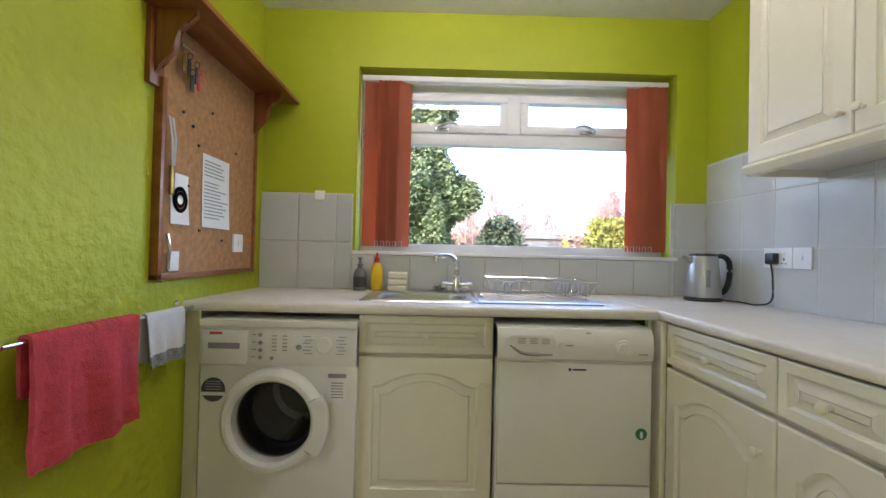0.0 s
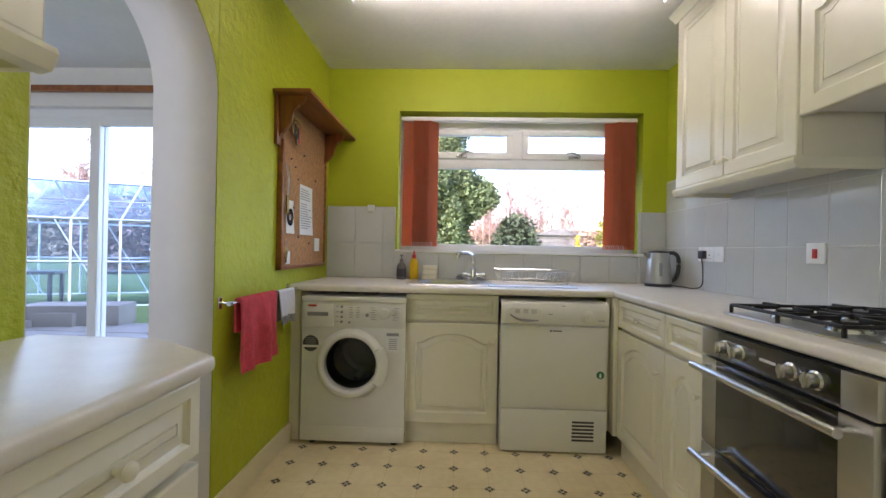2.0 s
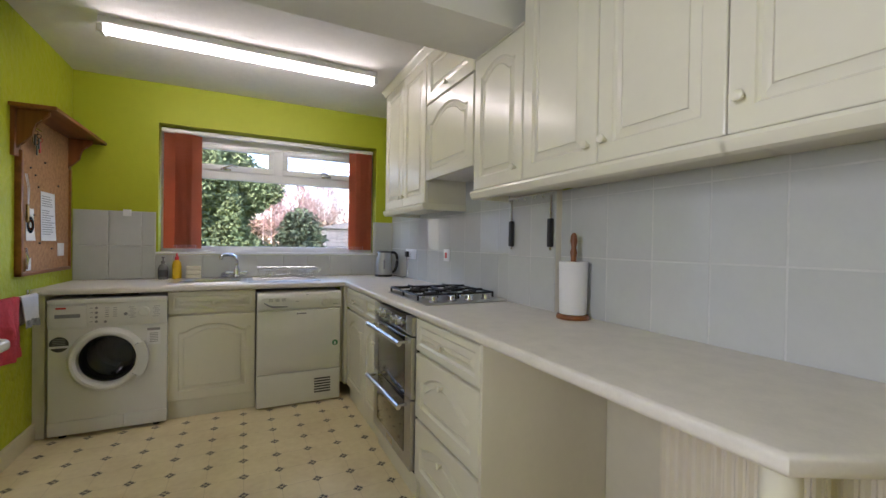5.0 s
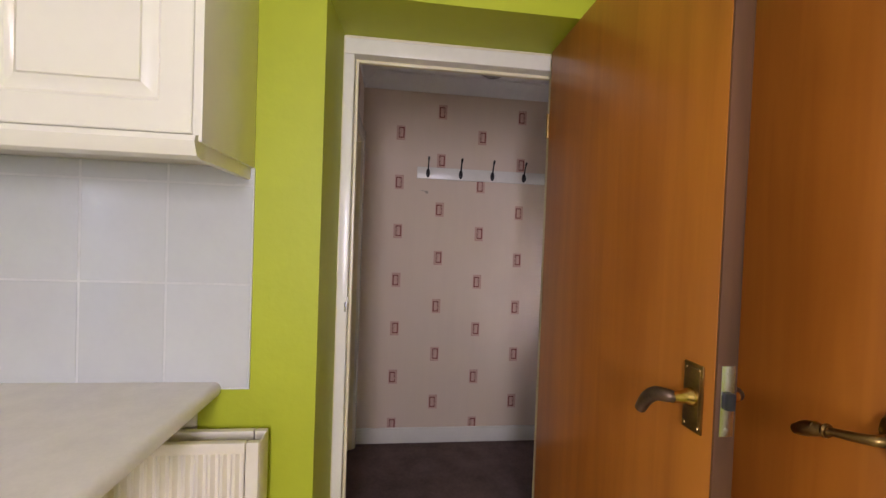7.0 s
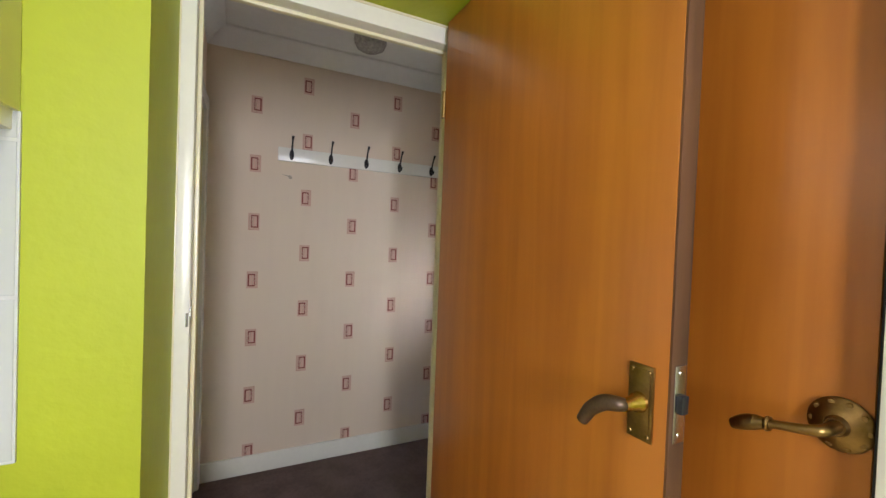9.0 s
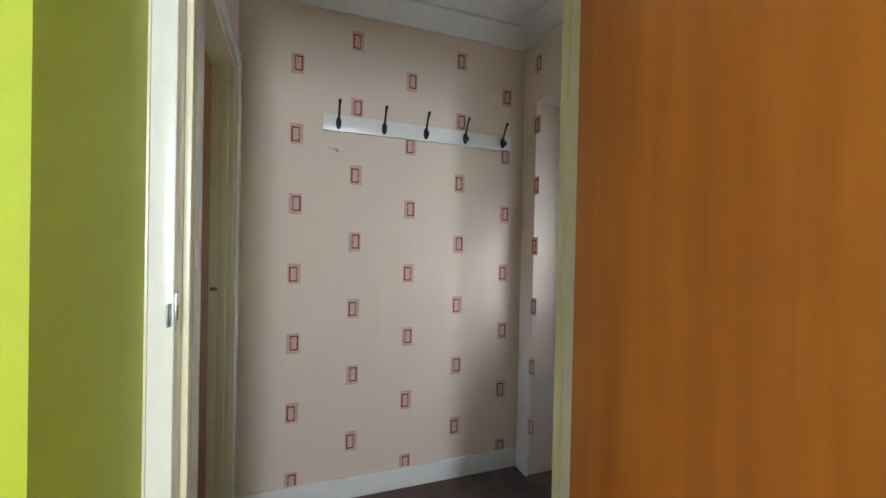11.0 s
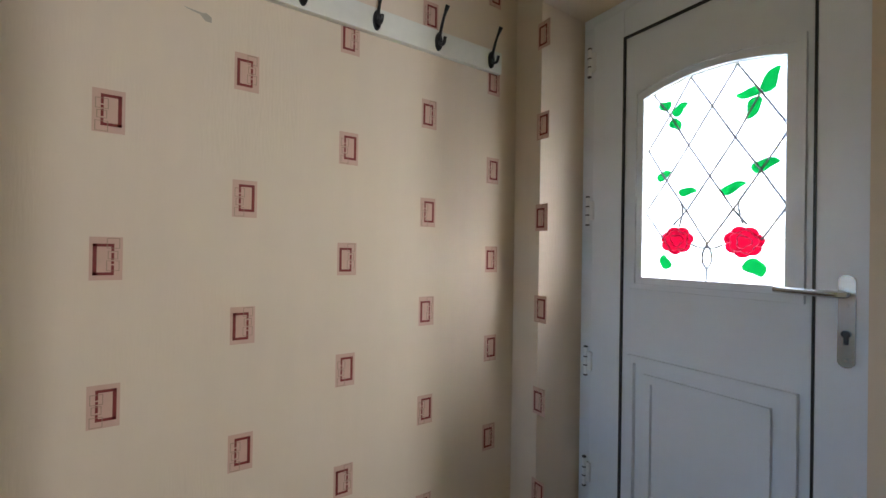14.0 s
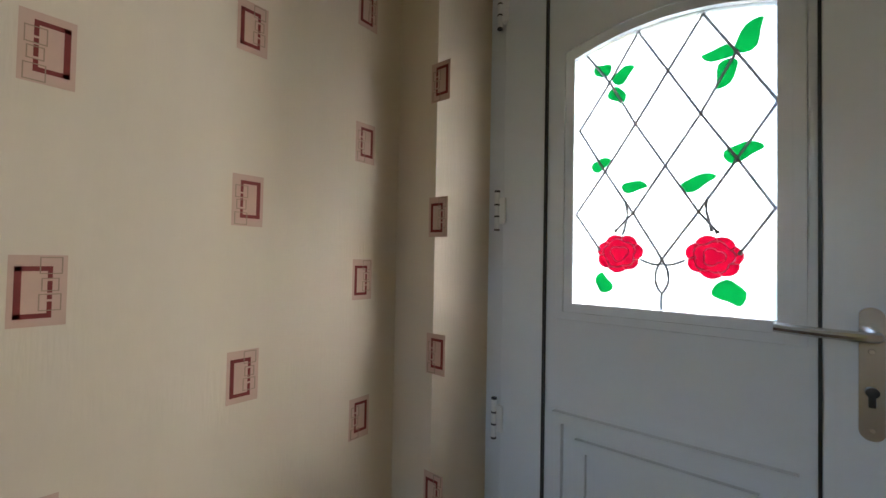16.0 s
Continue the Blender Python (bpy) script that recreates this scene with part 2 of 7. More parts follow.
GREYSTRIPE = material("grey_check", (0.25, 0.26, 0.27), 0.9, vary=0.4, scale=60)
WALLPAPER = material("beige_wallpaper", (0.71, 0.585, 0.455), 0.7, vary=0.03, scale=3.0, bump=0.15, bump_scale=180, stretch=(1, 1, 0.12))
MOTIF = material("motif_blush", (0.60, 0.385, 0.30), 0.75, vary=0.05)
MAROON = material("motif_maroon", (0.20, 0.022, 0.016), 0.7, vary=0.1)
TAUPE = material("motif_taupe", (0.33, 0.22, 0.15), 0.7, vary=0.1)
PALECARPET = material("pale_grey_carpet", (0.52, 0.53, 0.55), 0.95, vary=0.12, scale=6.0, bump=0.8, bump_scale=260)
CARPET = material("brown_carpet", (0.12, 0.075, 0.06), 0.95, vary=0.35, scale=7.0, bump=1.0, bump_scale=280)
PINK = material("pink_emulsion", (0.62, 0.36, 0.26), 0.7, vary=0.05)
WCTILE = material("ochre_tile", (0.40, 0.22, 0.055), 0.3, vary=0.15, island=True)
WCTILE2 = material("patterned_tile", (0.55, 0.50, 0.44), 0.3, vary=0.12, island=True)
RADIATOR = material("cream_radiator_enamel", (0.78, 0.72, 0.60), 0.3, vary=0.03)
TUBEGLOW = glowing("tube_glow", (1.0, 0.93, 0.82), TUBE)
GLASS = clear_glass("window_glass")
# The blue tint paints the sky's reflection into the greenhouse panes.
GREENHOUSE_GLASS = clear_glass("greenhouse_glass_sky_tint", (0.60, 0.76, 0.95), gloss=0.24)
OBSCURE = obscure_glass("patterned_door_glass", (0.28, 0.32, 0.375), 0.2)
# For the added panes only: scatters the sun before it enters.
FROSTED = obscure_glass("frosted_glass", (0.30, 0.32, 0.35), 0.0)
LEAFGLASS = obscure_glass("green_stained_glass", (0.0008, 0.13, 0.022), 0.1)
ROSEGLASS = obscure_glass("red_stained_glass", (0.24, 0.001, 0.012), 0.1)
LEAD = material("lead_came", (0.30, 0.33, 0.38), 0.5, 0.3, vary=0.2)
YELLOWSOAP = material("yellow_liquid", (0.75, 0.50, 0.02), 0.2, vary=0.05)
GREYSOAP = material("grey_bottle", (0.20, 0.20, 0.22), 0.2, vary=0.1)
REDPLASTIC = material("red_plastic", (0.6, 0.02, 0.02), 0.3, vary=0.05)
SPONGE = material("cream_sponge", (0.80, 0.76, 0.62), 0.9, vary=0.08, bump=0.6, bump_scale=150)
SAGE = material("sage_sticker", (0.02, 0.18, 0.09), 0.5, vary=0.05)
GRASS = material("lawn", (0.09, 0.15, 0.035), 0.9, vary=0.4, scale=2.0, bump=1.0, bump_scale=40)
PATIO = material("paving_slab", (0.24, 0.22, 0.21), 0.8, vary=0.2, scale=3.0, island=True, bump=0.3)
ALU = material("aluminium", (0.62, 0.66, 0.72), 0.35, 0.8, vary=0.05)
BARK = material("bark", (0.12, 0.085, 0.06), 0.9, vary=0.3, scale=10, bump=0.8)
TWIG = material("birch_twigs", (0.19, 0.115, 0.11), 0.9, vary=0.3, scale=2)
UNDERGROWTH = material("winter_undergrowth", (0.20, 0.15, 0.11), 0.9, vary=0.4, scale=0.5)
PALEBARK = material("birch_bark", (0.40, 0.36, 0.33), 0.8, vary=0.3, scale=6)
CONIFER = material("conifer_needles", (0.095, 0.135, 0.06), 0.8, vary=0.5, scale=1.5)
BUSH = material("evergreen_leaves", (0.04, 0.065, 0.035), 0.7, vary=0.5, scale=2.0)
HEDGE = material("golden_hedge", (0.16, 0.17, 0.03), 0.8, vary=0.4, scale=3.0)
SHEDMAT = material("grey_timber", (0.22, 0.21, 0.20), 0.8, vary=0.2, scale=4)
RENDERED = material("rendered_masonry", (0.5, 0.46, 0.4), 0.85, vary=0.1, bump=0.3)


# ---- building helpers ----
ORIGIN = {}


def thing(name, label, category, origin=(0, 0, 0), rz=0.0, group="", kind=""):
    """An empty at the base of a thing; its parts are given in its own axes."""
    ob = new(name)
    ob.empty_display_size = 0.05
    ob.matrix_world = pose(*origin, 0, 0, rz)
    return tagged(ob, label, category, group, kind)


def shade(ob, angle=35):
    for p in ob.data.polygons:
        p.use_smooth = True
    ob.data.set_sharp_from_angle(angle=radians(angle))


def part(name, bm, mat, parent=None, label="", smooth=True, world=False):
    """Links a bmesh as one mesh object under a thing or a part. world: given in the world's axes."""
    me = bpy.data.meshes.new(name)
    bmesh.ops.recalc_face_normals(bm, faces=bm.faces)
    bm.to_mesh(me)
    bm.free()
    for mm in (mat if isinstance(mat, (list, tuple)) else [mat]):
        me.materials.append(mm)
    ob = new(name, me)
    if parent is not None:
        ob.parent = parent
        if world:
            m = parent.matrix_basis
            p = parent.parent
            while p is not None:
                m = p.matrix_basis @ m
                p = p.parent
            me.transform(m.inverted())
    if label:
        ob["label"] = label
    if smooth:
        shade(ob)
    return ob


def solid(name, bm, mat, label="", category="", kind="structure", group=""):
    return tagged(part(name, bm, mat), label, category, group, kind)


def box(lo, hi, bevel=0.0, bm=None, segs=2, index=0):
    bm = bm or bmesh.new()
    lo, hi = [min(a, b) for a, b in zip(lo, hi)], [max(a, b) for a, b in zip(lo, hi)]
    vs = [bm.verts.new((x, y, z)) for x in (lo[0], hi[0]) for y in (lo[1], hi[1]) for z in (lo[2], hi[2])]
    fs = [bm.faces.new([vs[i] for i in q]) for q in ((0, 1, 3, 2), (4, 6, 7, 5), (0, 4, 5, 1), (2, 3, 7, 6), (0, 2, 6, 4), (1, 5, 7, 3))]
    for f in fs:
        f.material_index = index
    if bevel:
        es = list({e for f in fs for e in f.edges})
        r = bmesh.ops.bevel(bm, geom=es, offset=bevel, segments=segs, affect="EDGES", profile=0.6)
        for f in r["faces"]:
            f.material_index = index
    return bm


def lathe(profile, centre=(0, 0, 0), axis="z", segs=20, bm=None, index=0):
    """Turns (radius, height) pairs round an axis."""
    bm = bm or bmesh.new()
    rings = []
    for r, h in profile:
        ring = []
        for i in range(segs):
            a = 2 * math.pi * i / segs
            c, s = r * math.cos(a), r * math.sin(a)
            p = {"z": (c, s, h), "y": (c, h, s), "x": (h, c, s)}[axis]
            ring.append(bm.verts.new([p[k] + centre[k] for k in range(3)]))
        rings.append(ring)
    for a, b in zip(rings, rings[1:]):
        for i in range(segs):
            f = bm.faces.new((a[i], a[(i + 1) % segs], b[(i + 1) % segs], b[i]))
            f.material_index = index
    for ring in (rings[0], rings[-1]):
        f = bm.faces.new(ring)
        f.material_index = index
    return bm


def rod(points, radius, segs=8, bm=None, closed=False):
    """A round bar through points."""
    bm = bm or bmesh.new()
    pts = [Vector(p) for p in points]
    rings = []
    up = Vector((0, 0, 1))
    for i, p in enumerate(pts):
        a = pts[i - 1] if i or closed else pts[i]
        b = pts[(i + 1) % len(pts)] if i < len(pts) - 1 or closed else pts[i]
        d = (b - a).normalized()
        side = d.cross(up)
        if side.length < 1e-3:
            side = d.cross(Vector((1, 0, 0)))
        side.normalize()
        top = side.cross(d)
        r = radius[i] if isinstance(radius, (list, tuple)) else radius
        rings.append([bm.verts.new(p + side * r * math.cos(2 * math.pi * k / segs) + top * r * math.sin(2 * math.pi * k / segs)) for k in range(segs)])
    pairs = list(zip(rings, rings[1:])) + ([(rings[-1], rings[0])] if closed else [])
    for a, b in pairs:
        for k in range(segs):
            bm.faces.new((a[k], a[(k + 1) % segs], b[(k + 1) % segs], b[k]))
    if not closed:
        bm.faces.new(rings[0])
        bm.faces.new(rings[-1])
    return bm


def curve_points(points, n=8):
    """Smooth points through a few (Catmull-Rom)."""
    p = [Vector(q) for q in points]
    p = [p[0] * 2 - p[1]] + p + [p[-1] * 2 - p[-2]]
    out = []
    for i in range(1, len(p) - 2):
        for k in range(n):
            t = k / n
            a, b, c, d = p[i - 1:i + 3]
            out.append(0.5 * ((2 * b) + (c - a) * t + (2 * a - 5 * b + 4 * c - d) * t * t + (3 * b - a - 3 * c + d) * t ** 3))
    return out + [p[-2]]


def prism(outline, lo, hi, axis="z", bm=None, bevel=0.0):
    """Extrudes a flat outline of (u, v) along an axis: z: (x, y); x: (y, z); y: (x, z)."""
    bm = bm or bmesh.new()

    def at(u, v, w):
        return {"z": (u, v, w), "x": (w, u, v), "y": (u, w, v)}[axis]
    a = [bm.verts.new(at(u, v, lo)) for u, v in outline]
    b = [bm.verts.new(at(u, v, hi)) for u, v in outline]
    n = len(a)
    fa, fb = bm.faces.new(a), bm.faces.new(list(reversed(b)))
    sides = [bm.faces.new((a[i], b[i], b[(i + 1) % n], a[(i + 1) % n])) for i in range(n)]
    if bevel:
        bmesh.ops.bevel(bm, geom=[e for e in fb.edges] + [e for e in fa.edges], offset=bevel, segments=2, affect="EDGES")
    return bm


def wall_with_holes(axis, face, back, u0, u1, z0, z1, holes, bm=None):
    """A slab in the plane axis=face..back, cut into boxes round rectangular holes (u0, u1, z0, z1)."""
    bm = bm or bmesh.new()
    us = sorted({u0, u1, *[h[0] for h in holes], *[h[1] for h in holes]})
    for a, b in zip(us, us[1:]):
        spans = [(z0, z1)]
        for h in holes:
            if h[0] <= a and h[1] >= b:
                nxt = []
                for s in spans:
                    if h[2] > s[0]:
                        nxt.append((s[0], min(h[2], s[1])))
                    if h[3] < s[1]:
                        nxt.append((max(h[3], s[0]), s[1]))
                spans = nxt
        for s in spans:
            if s[1] - s[0] > 1e-4:
                if axis == "x":
                    box((face, a, s[0]), (back, b, s[1]), bm=bm)
                else:
                    box((a, face, s[0]), (b, back, s[1]), bm=bm)
    bmesh.ops.remove_doubles(bm, verts=bm.verts, dist=1e-5)
    return bm


def letters(name, text, size, mat, parent, m, label=""):
    """Flat raised writing in the built-in font."""
    c = bpy.data.curves.new(name, "FONT")
    c.body, c.size, c.extrude, c.align_x, c.align_y = text, size, 0.0004, "CENTER", "CENTER"
    ob = bpy.data.objects.new(name, c)
    scene.collection.objects.link(ob)
    me = bpy.data.meshes.new_from_object(ob)
    bpy.data.objects.remove(ob)
    me.materials.append(mat)
    o = new(name, me)
    o.parent = parent
    o.matrix_basis = m
    return o


def bored(ob, cutter):
    """Cuts one closed mesh out of another and keeps the result as plain mesh."""
    cut = part("cutter", cutter, ob.data.materials[0])
    cut.matrix_basis = ob.parent.matrix_basis.copy() if ob.parent else Matrix.Identity(4)
    bo = ob.modifiers.new("bore", "BOOLEAN")
    bo.object, bo.operation, bo.solver = cut, "DIFFERENCE", "EXACT"
    me = bpy.data.meshes.new_from_object(ob.evaluated_get(bpy.context.evaluated_depsgraph_get()))
    ob.modifiers.clear()
    ob.data = me
    bpy.data.objects.remove(cut)
    shade(ob)


# ---- the shell ----
XL, XR, XS, YB, YS, ZC = -0.757, 1.708, 1.706, 2.287, -2.475, 2.453
WT = 0.26     # thickness of the wall with the arch
HX0, HX1, HY0, HY1, HZ = 2.26, 3.528, -1.673, -3.137, 2.44
bm = wall_with_holes("y", YB, YB + 0.28, XL - WT, XR + 0.3, 0, ZC, [(-0.236, 1.535, 1.105, 2.142)])
solid("wall_north", bm, GREEN, "lime green painted wall with a window opening", "wall")

# kitchen left wall with a round-headed arch
AC, AR, AZ = 0.54, 0.357, 1.72
bm = bmesh.new()
box((XL, -1.30, 0), (XL - WT, AC - AR, ZC), bm=bm)
# the second opening is cut only to hold an added fill lamp
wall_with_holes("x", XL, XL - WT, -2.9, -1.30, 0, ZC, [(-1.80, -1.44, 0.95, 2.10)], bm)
box((XL, AC + AR, 0), (XL - WT, YB, ZC), bm=bm)
n = 28
for i in range(n):
    a0, a1 = math.pi * i / n, math.pi * (i + 1) / n
    y0, y1 = AC + AR * math.cos(a0), AC + AR * math.cos(a1)
    z0, z1 = AZ + AR * math.sin(a0), AZ + AR * math.sin(a1)
    prism([(y0, z0), (y0, ZC), (y1, ZC), (y1, z1)], XL, XL - WT, "x", bm)
bmesh.ops.remove_doubles(bm, verts=bm.verts, dist=1e-5)
solid("wall_west", bm, GREEN_ROUGH, "lime green rough plastered wall with an arch", "wall")
bm = bmesh.new()
prof = [(AC + AR - 0.004, 0.0)] + [(AC + (AR - 0.004) * math.cos(math.pi * i / 32), AZ + (AR - 0.004) * math.sin(math.pi * i / 32)) for i in range(33)] + [(AC - AR + 0.004, 0.0)]
for (a, b) in zip(prof, prof[1:]):
    q = [bm.verts.new(p) for p in ((XL - 0.003, *a), (XL - WT - 0.003, *a), (XL - WT - 0.003, *b), (XL - 0.003, *b))]
    bm.faces.new(q)
bmesh.ops.remove_doubles(bm, verts=bm.verts, dist=1e-5)
arch = solid("trim_arch", bm, WHITE, "white painted lining of the arch", "arch")
sm = arch.modifiers.new("thick", "SOLIDIFY")
sm.thickness, sm.offset = 0.003, 0

# kitchen right wall: north part, pier, south part
solid("wall_east_1", box((XR, 0.24, 0), (XR + 0.3, YB, ZC)), GREEN, "lime green painted wall beside the worktop", "wall")
solid("wall_pier", box((1.672, -0.13, 0), (XS + 0.25, 0.24, ZC)), CARCASS, "cream painted wall pier under the beam", "pier")
RY0, RY1, RZ = -1.600, -2.375, 1.954
bm = wall_with_holes("x", XS, 1.962, YS, -0.13, 0, ZC, [(RY1, RY0, -1, RZ)])
solid("wall_east_2", bm, GREEN, "lime green painted wall with a deep doorway", "wall")
solid("wall_reveal", prism([(XS + 0.001, RY0), (1.931, RY0), (1.931, RY0 - 0.018)], 0, RZ, "z"), GREEN, "lime green splayed side of the deep doorway", "wall")
solid("beam", box((XL, -0.137, 2.15), (XR + 0.1, 0.19, ZC), 0.004), WHITE, "white plastered ceiling beam", "beam")
bm = wall_with_holes("y", YS, YS - 0.2, XL - WT, 1.962, 0, ZC, [(0.985, 1.68, -1, 2.0)])
solid("wall_south", bm, GREEN, "lime green painted wall with a second door", "wall")
solid("floor", box((XL - WT, YS, -0.05), (1.985, YB, 0)), FLOOR, "cream sheet vinyl with dark corner motifs", "floor")
solid("ceiling", box((XL - WT, YS, ZC), (1.962, YB + 0.28, ZC + 0.2)), CEIL, "white stippled kitchen ceiling", "ceiling")
bm = box((XL, AC + AR, 0), (XL + 0.016, 1.66, 0.105), 0.003)
solid("baseboard_west", bm, CREAMWOOD, "cream painted skirting board", "skirting")

# hall
bm = wall_with_holes("x", 2.0, 1.963, -3.3, -1.2, -0.03, 2.36, [(RY1, RY0, -1, RZ)])
solid("wall_hall_west", bm, WALLPAPER, "beige wallpapered hall wall", "wall")
solid("wall_hall_east", box((HX1, HY1 - 0.2, 0), (HX1 + 0.12, HY0 + 0.08, HZ)), WALLPAPER, "beige wallpaper with small maroon squares", "wall")
bm = wall_with_holes("y", HY0, HY0 + 0.08, 2.258, HX1, 0, HZ, [(2.70, 3.44, -1, 1.985)])
solid("wall_hall_north", bm, WALLPAPER, "beige wallpapered wall with a doorway", "wall")
bm = wall_with_holes("y", HY1, HY1 - 0.30, 2.258, HX1 + 0.12, 0, HZ, [(2.568, 3.398, -1, 2.02)])
solid("wall_hall_south", bm, WALLPAPER, "beige wallpapered wall around the front door", "wall")
solid("floor_hall", box((2.06, HY1 - 0.35, -0.06), (4.6, -0.2, -0.008)), CARPET, "worn brown carpet", "carpet")
solid("ceiling_hall", box((2.258, HY1 - 0.2, HZ), (HX1 + 0.12, HY0 + 0.13, HZ + 0.15)), CEIL, "white hall ceiling", "ceiling")
bm = bmesh.new()
cov = [(0, 0), (0, -0.09), (0.012, -0.09), (0.03, -0.055), (0.06, -0.025), (0.09, -0.012), (0.09, 0)]
prism([(HX1 - u, HZ + v) for u, v in cov], HY1, HY0, "y", bm)
prism([(HY0 - u, HZ + v) for u, v in cov], HX0, HX1, "x", bm)
prism([(HY1 + u, HZ + v) for u, v in cov], HX0, HX1, "x", bm)
solid("trim_coving", bm, CEIL, "white plaster coving", "coving")
bm = bmesh.new()
box((HX1 - 0.018, HY1, -0.008), (HX1, HY0, 0.095), 0.005, bm)
solid("baseboard_hall_east", bm, GLOSS, "white gloss skirting board", "skirting")
solid("baseboard_hall_south", box((3.398, HY1, -0.008), (HX1 - 0.018, HY1 + 0.018, 0.095), 0.005), GLOSS, "white gloss skirting board", "skirting")
solid("baseboard_hall_north", box((2.26, HY0 - 0.016, -0.008), (2.62, HY0, 0.095), 0.005), GLOSS, "white gloss skirting board", "skirting")

# small room behind the hall's left door
solid("wall_closet_east", box((4.0, HY0 + 0.142, 0), (4.1, 0.2, HZ)), PINK, "pink painted wall above tiles", "wall")
# the opening is cut only to hold an added fill lamp
solid("wall_closet_north", wall_with_holes("y", 0.1, 0.2, 2.358, 4.0, 0, HZ, [(2.8, 3.5, 1.1, 2.0)]), PINK, "pink painted wall", "wall")
solid("wall_closet_south", box((HX1 - 0.02, HY0 + 0.082, 0), (4.1, HY0 + 0.14, HZ)), PINK, "pink painted wall", "wall")
solid("wall_closet_west", box((2.258, HY0 + 0.08, 0), (2.358, 0.2, HZ)), PINK, "pink painted wall", "wall")
solid("ceiling_closet", box((2.258, HY0 + 0.08, HZ), (4.1, 0.2, HZ + 0.1)), CEIL, "white ceiling", "ceiling")

# dining room through the arch
solid("floor_dining", box((-4.6, -1.4, -0.05), (XL - WT, YB + 0.28, -0.002)), PALECARPET, "pale grey carpet of the next room", "carpet")
solid("ceiling_dining", box((-4.6, -1.4, ZC), (XL - WT, YB + 0.28, ZC + 0.2)), CEIL, "white dining room ceiling", "ceiling")
solid("wall_dining_west", box((-4.7, -1.4, 0), (-4.6, YB + 0.28, ZC)), WHITE, "pale painted dining room wall", "wall")
# the opening is cut only to hold an added fill lamp
solid("wall_dining_south", wall_with_holes("y", -1.4, -1.3, -4.7, XL - WT, 0, ZC, [(-3.2, -1.6, 0.9, 2.1)]), WHITE, "pale painted wall", "wall")
bm = wall_with_holes("y", YB, YB + 0.28, -4.6, XL - WT, 0, ZC, [(-3.9, -1.75, 0.05, 2.16)])
solid("wall_dining_north", bm, WHITE, "pale painted wall around the patio door", "wall")
rail = thing("curtain_rail", "brown wooden curtain rail above the patio door", "curtain rail", (-2.8, YB - 0.05, 2.27))
part("rail", box((-4.1, YB - 0.06, 2.255), (-1.6, YB - 0.02, 2.30), 0.006), PINE, rail, world=True)
part("bracket", box((-1.75, YB - 0.05, 2.265), (-1.72, YB, 2.29)), PINE, rail, world=True)

# ---- patio door ----
pd = thing("window_2", "white sliding patio door to the garden", "patio door", (-2.8, YB + 0.1, 0.05), kind="structure")
FY0, FY1 = YB + 0.06, YB + 0.12
bm = bmesh.new()
for lo, hi in (((-3.84, FY0, 0.05), (-1.81, FY1, 0.11)), ((-3.84, FY0, 2.09), (-1.81, FY1, 2.16)), ((-3.9, FY0, 0.05), (-3.84, FY1, 2.16)), ((-1.81, FY0, 0.05), (-1.75, FY1, 2.16))):
    box(lo, hi, 0.004, bm)
part("window_frame", bm, UPVC, pd, world=True)
for k, (a, b, dy) in enumerate(((-3.84, -2.52, 0.0), (-2.60, -1.81, -0.045))):
    bm = bmesh.new()
    for lo, hi in (((a + 0.075, 0, 0.11), (b - 0.075, 0, 0.18)), ((a + 0.075, 0, 2.02), (b - 0.075, 0, 2.09)), ((a, 0, 0.11), (a + 0.075, 0, 2.09)), ((b - 0.075, 0, 0.11), (b, 0, 2.09))):
        box((lo[0], FY0 + dy + 0.004, lo[2]), (hi[0], FY0 + dy + 0.045, hi[2]), 0.004, bm)
    sash = part("sash", bm, UPVC, pd, world=True)
    g = part("pane", box((a + 0.07, FY0 + dy + 0.02, 0.175), (b - 0.07, FY0 + dy + 0.026, 2.025)), GLASS, pd, world=True, smooth=False)
    g.visible_shadow = False

# ---- unseen panes added behind two fill lamps to hold back direct sun ----
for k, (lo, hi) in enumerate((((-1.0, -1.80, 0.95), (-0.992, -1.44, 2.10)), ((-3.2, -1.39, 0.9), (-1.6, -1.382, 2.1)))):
    fw = thing("window_%d" % (k + 3), "unseen frosted pane added behind a fill lamp", "window", lo, kind="structure")
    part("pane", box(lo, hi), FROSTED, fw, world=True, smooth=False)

# ---- kitchen window ----
win = thing("window_1", "white framed window with two top-hung lights", "window", (0.65, YB + 0.15, 1.11), kind="structure")
WX0, WX1, WZ0, WZ1, WY = -0.236, 1.535, 1.12, 2.142, YB + 0.13
bm = bmesh.new()
for lo, hi in (((WX0, WY, WZ0), (WX1, WY + 0.06, WZ0 + 0.05)), ((WX0, WY, WZ1 - 0.10), (WX1, WY + 0.06, WZ1)), ((WX0, WY, WZ0 + 0.05), (WX0 + 0.06, WY + 0.06, WZ1 - 0.10)), ((WX1 - 0.06, WY, WZ0 + 0.05), (WX1, WY + 0.06, WZ1 - 0.10)), ((WX0 + 0.06, WY, 1.752), (WX1 - 0.06, WY + 0.06, 1.822)), ((0.61, WY, 1.822), (0.69, WY + 0.06, WZ1 - 0.10))):
    box(lo, hi, 0.005, bm)
part("window_frame", bm, UPVC, win, world=True)
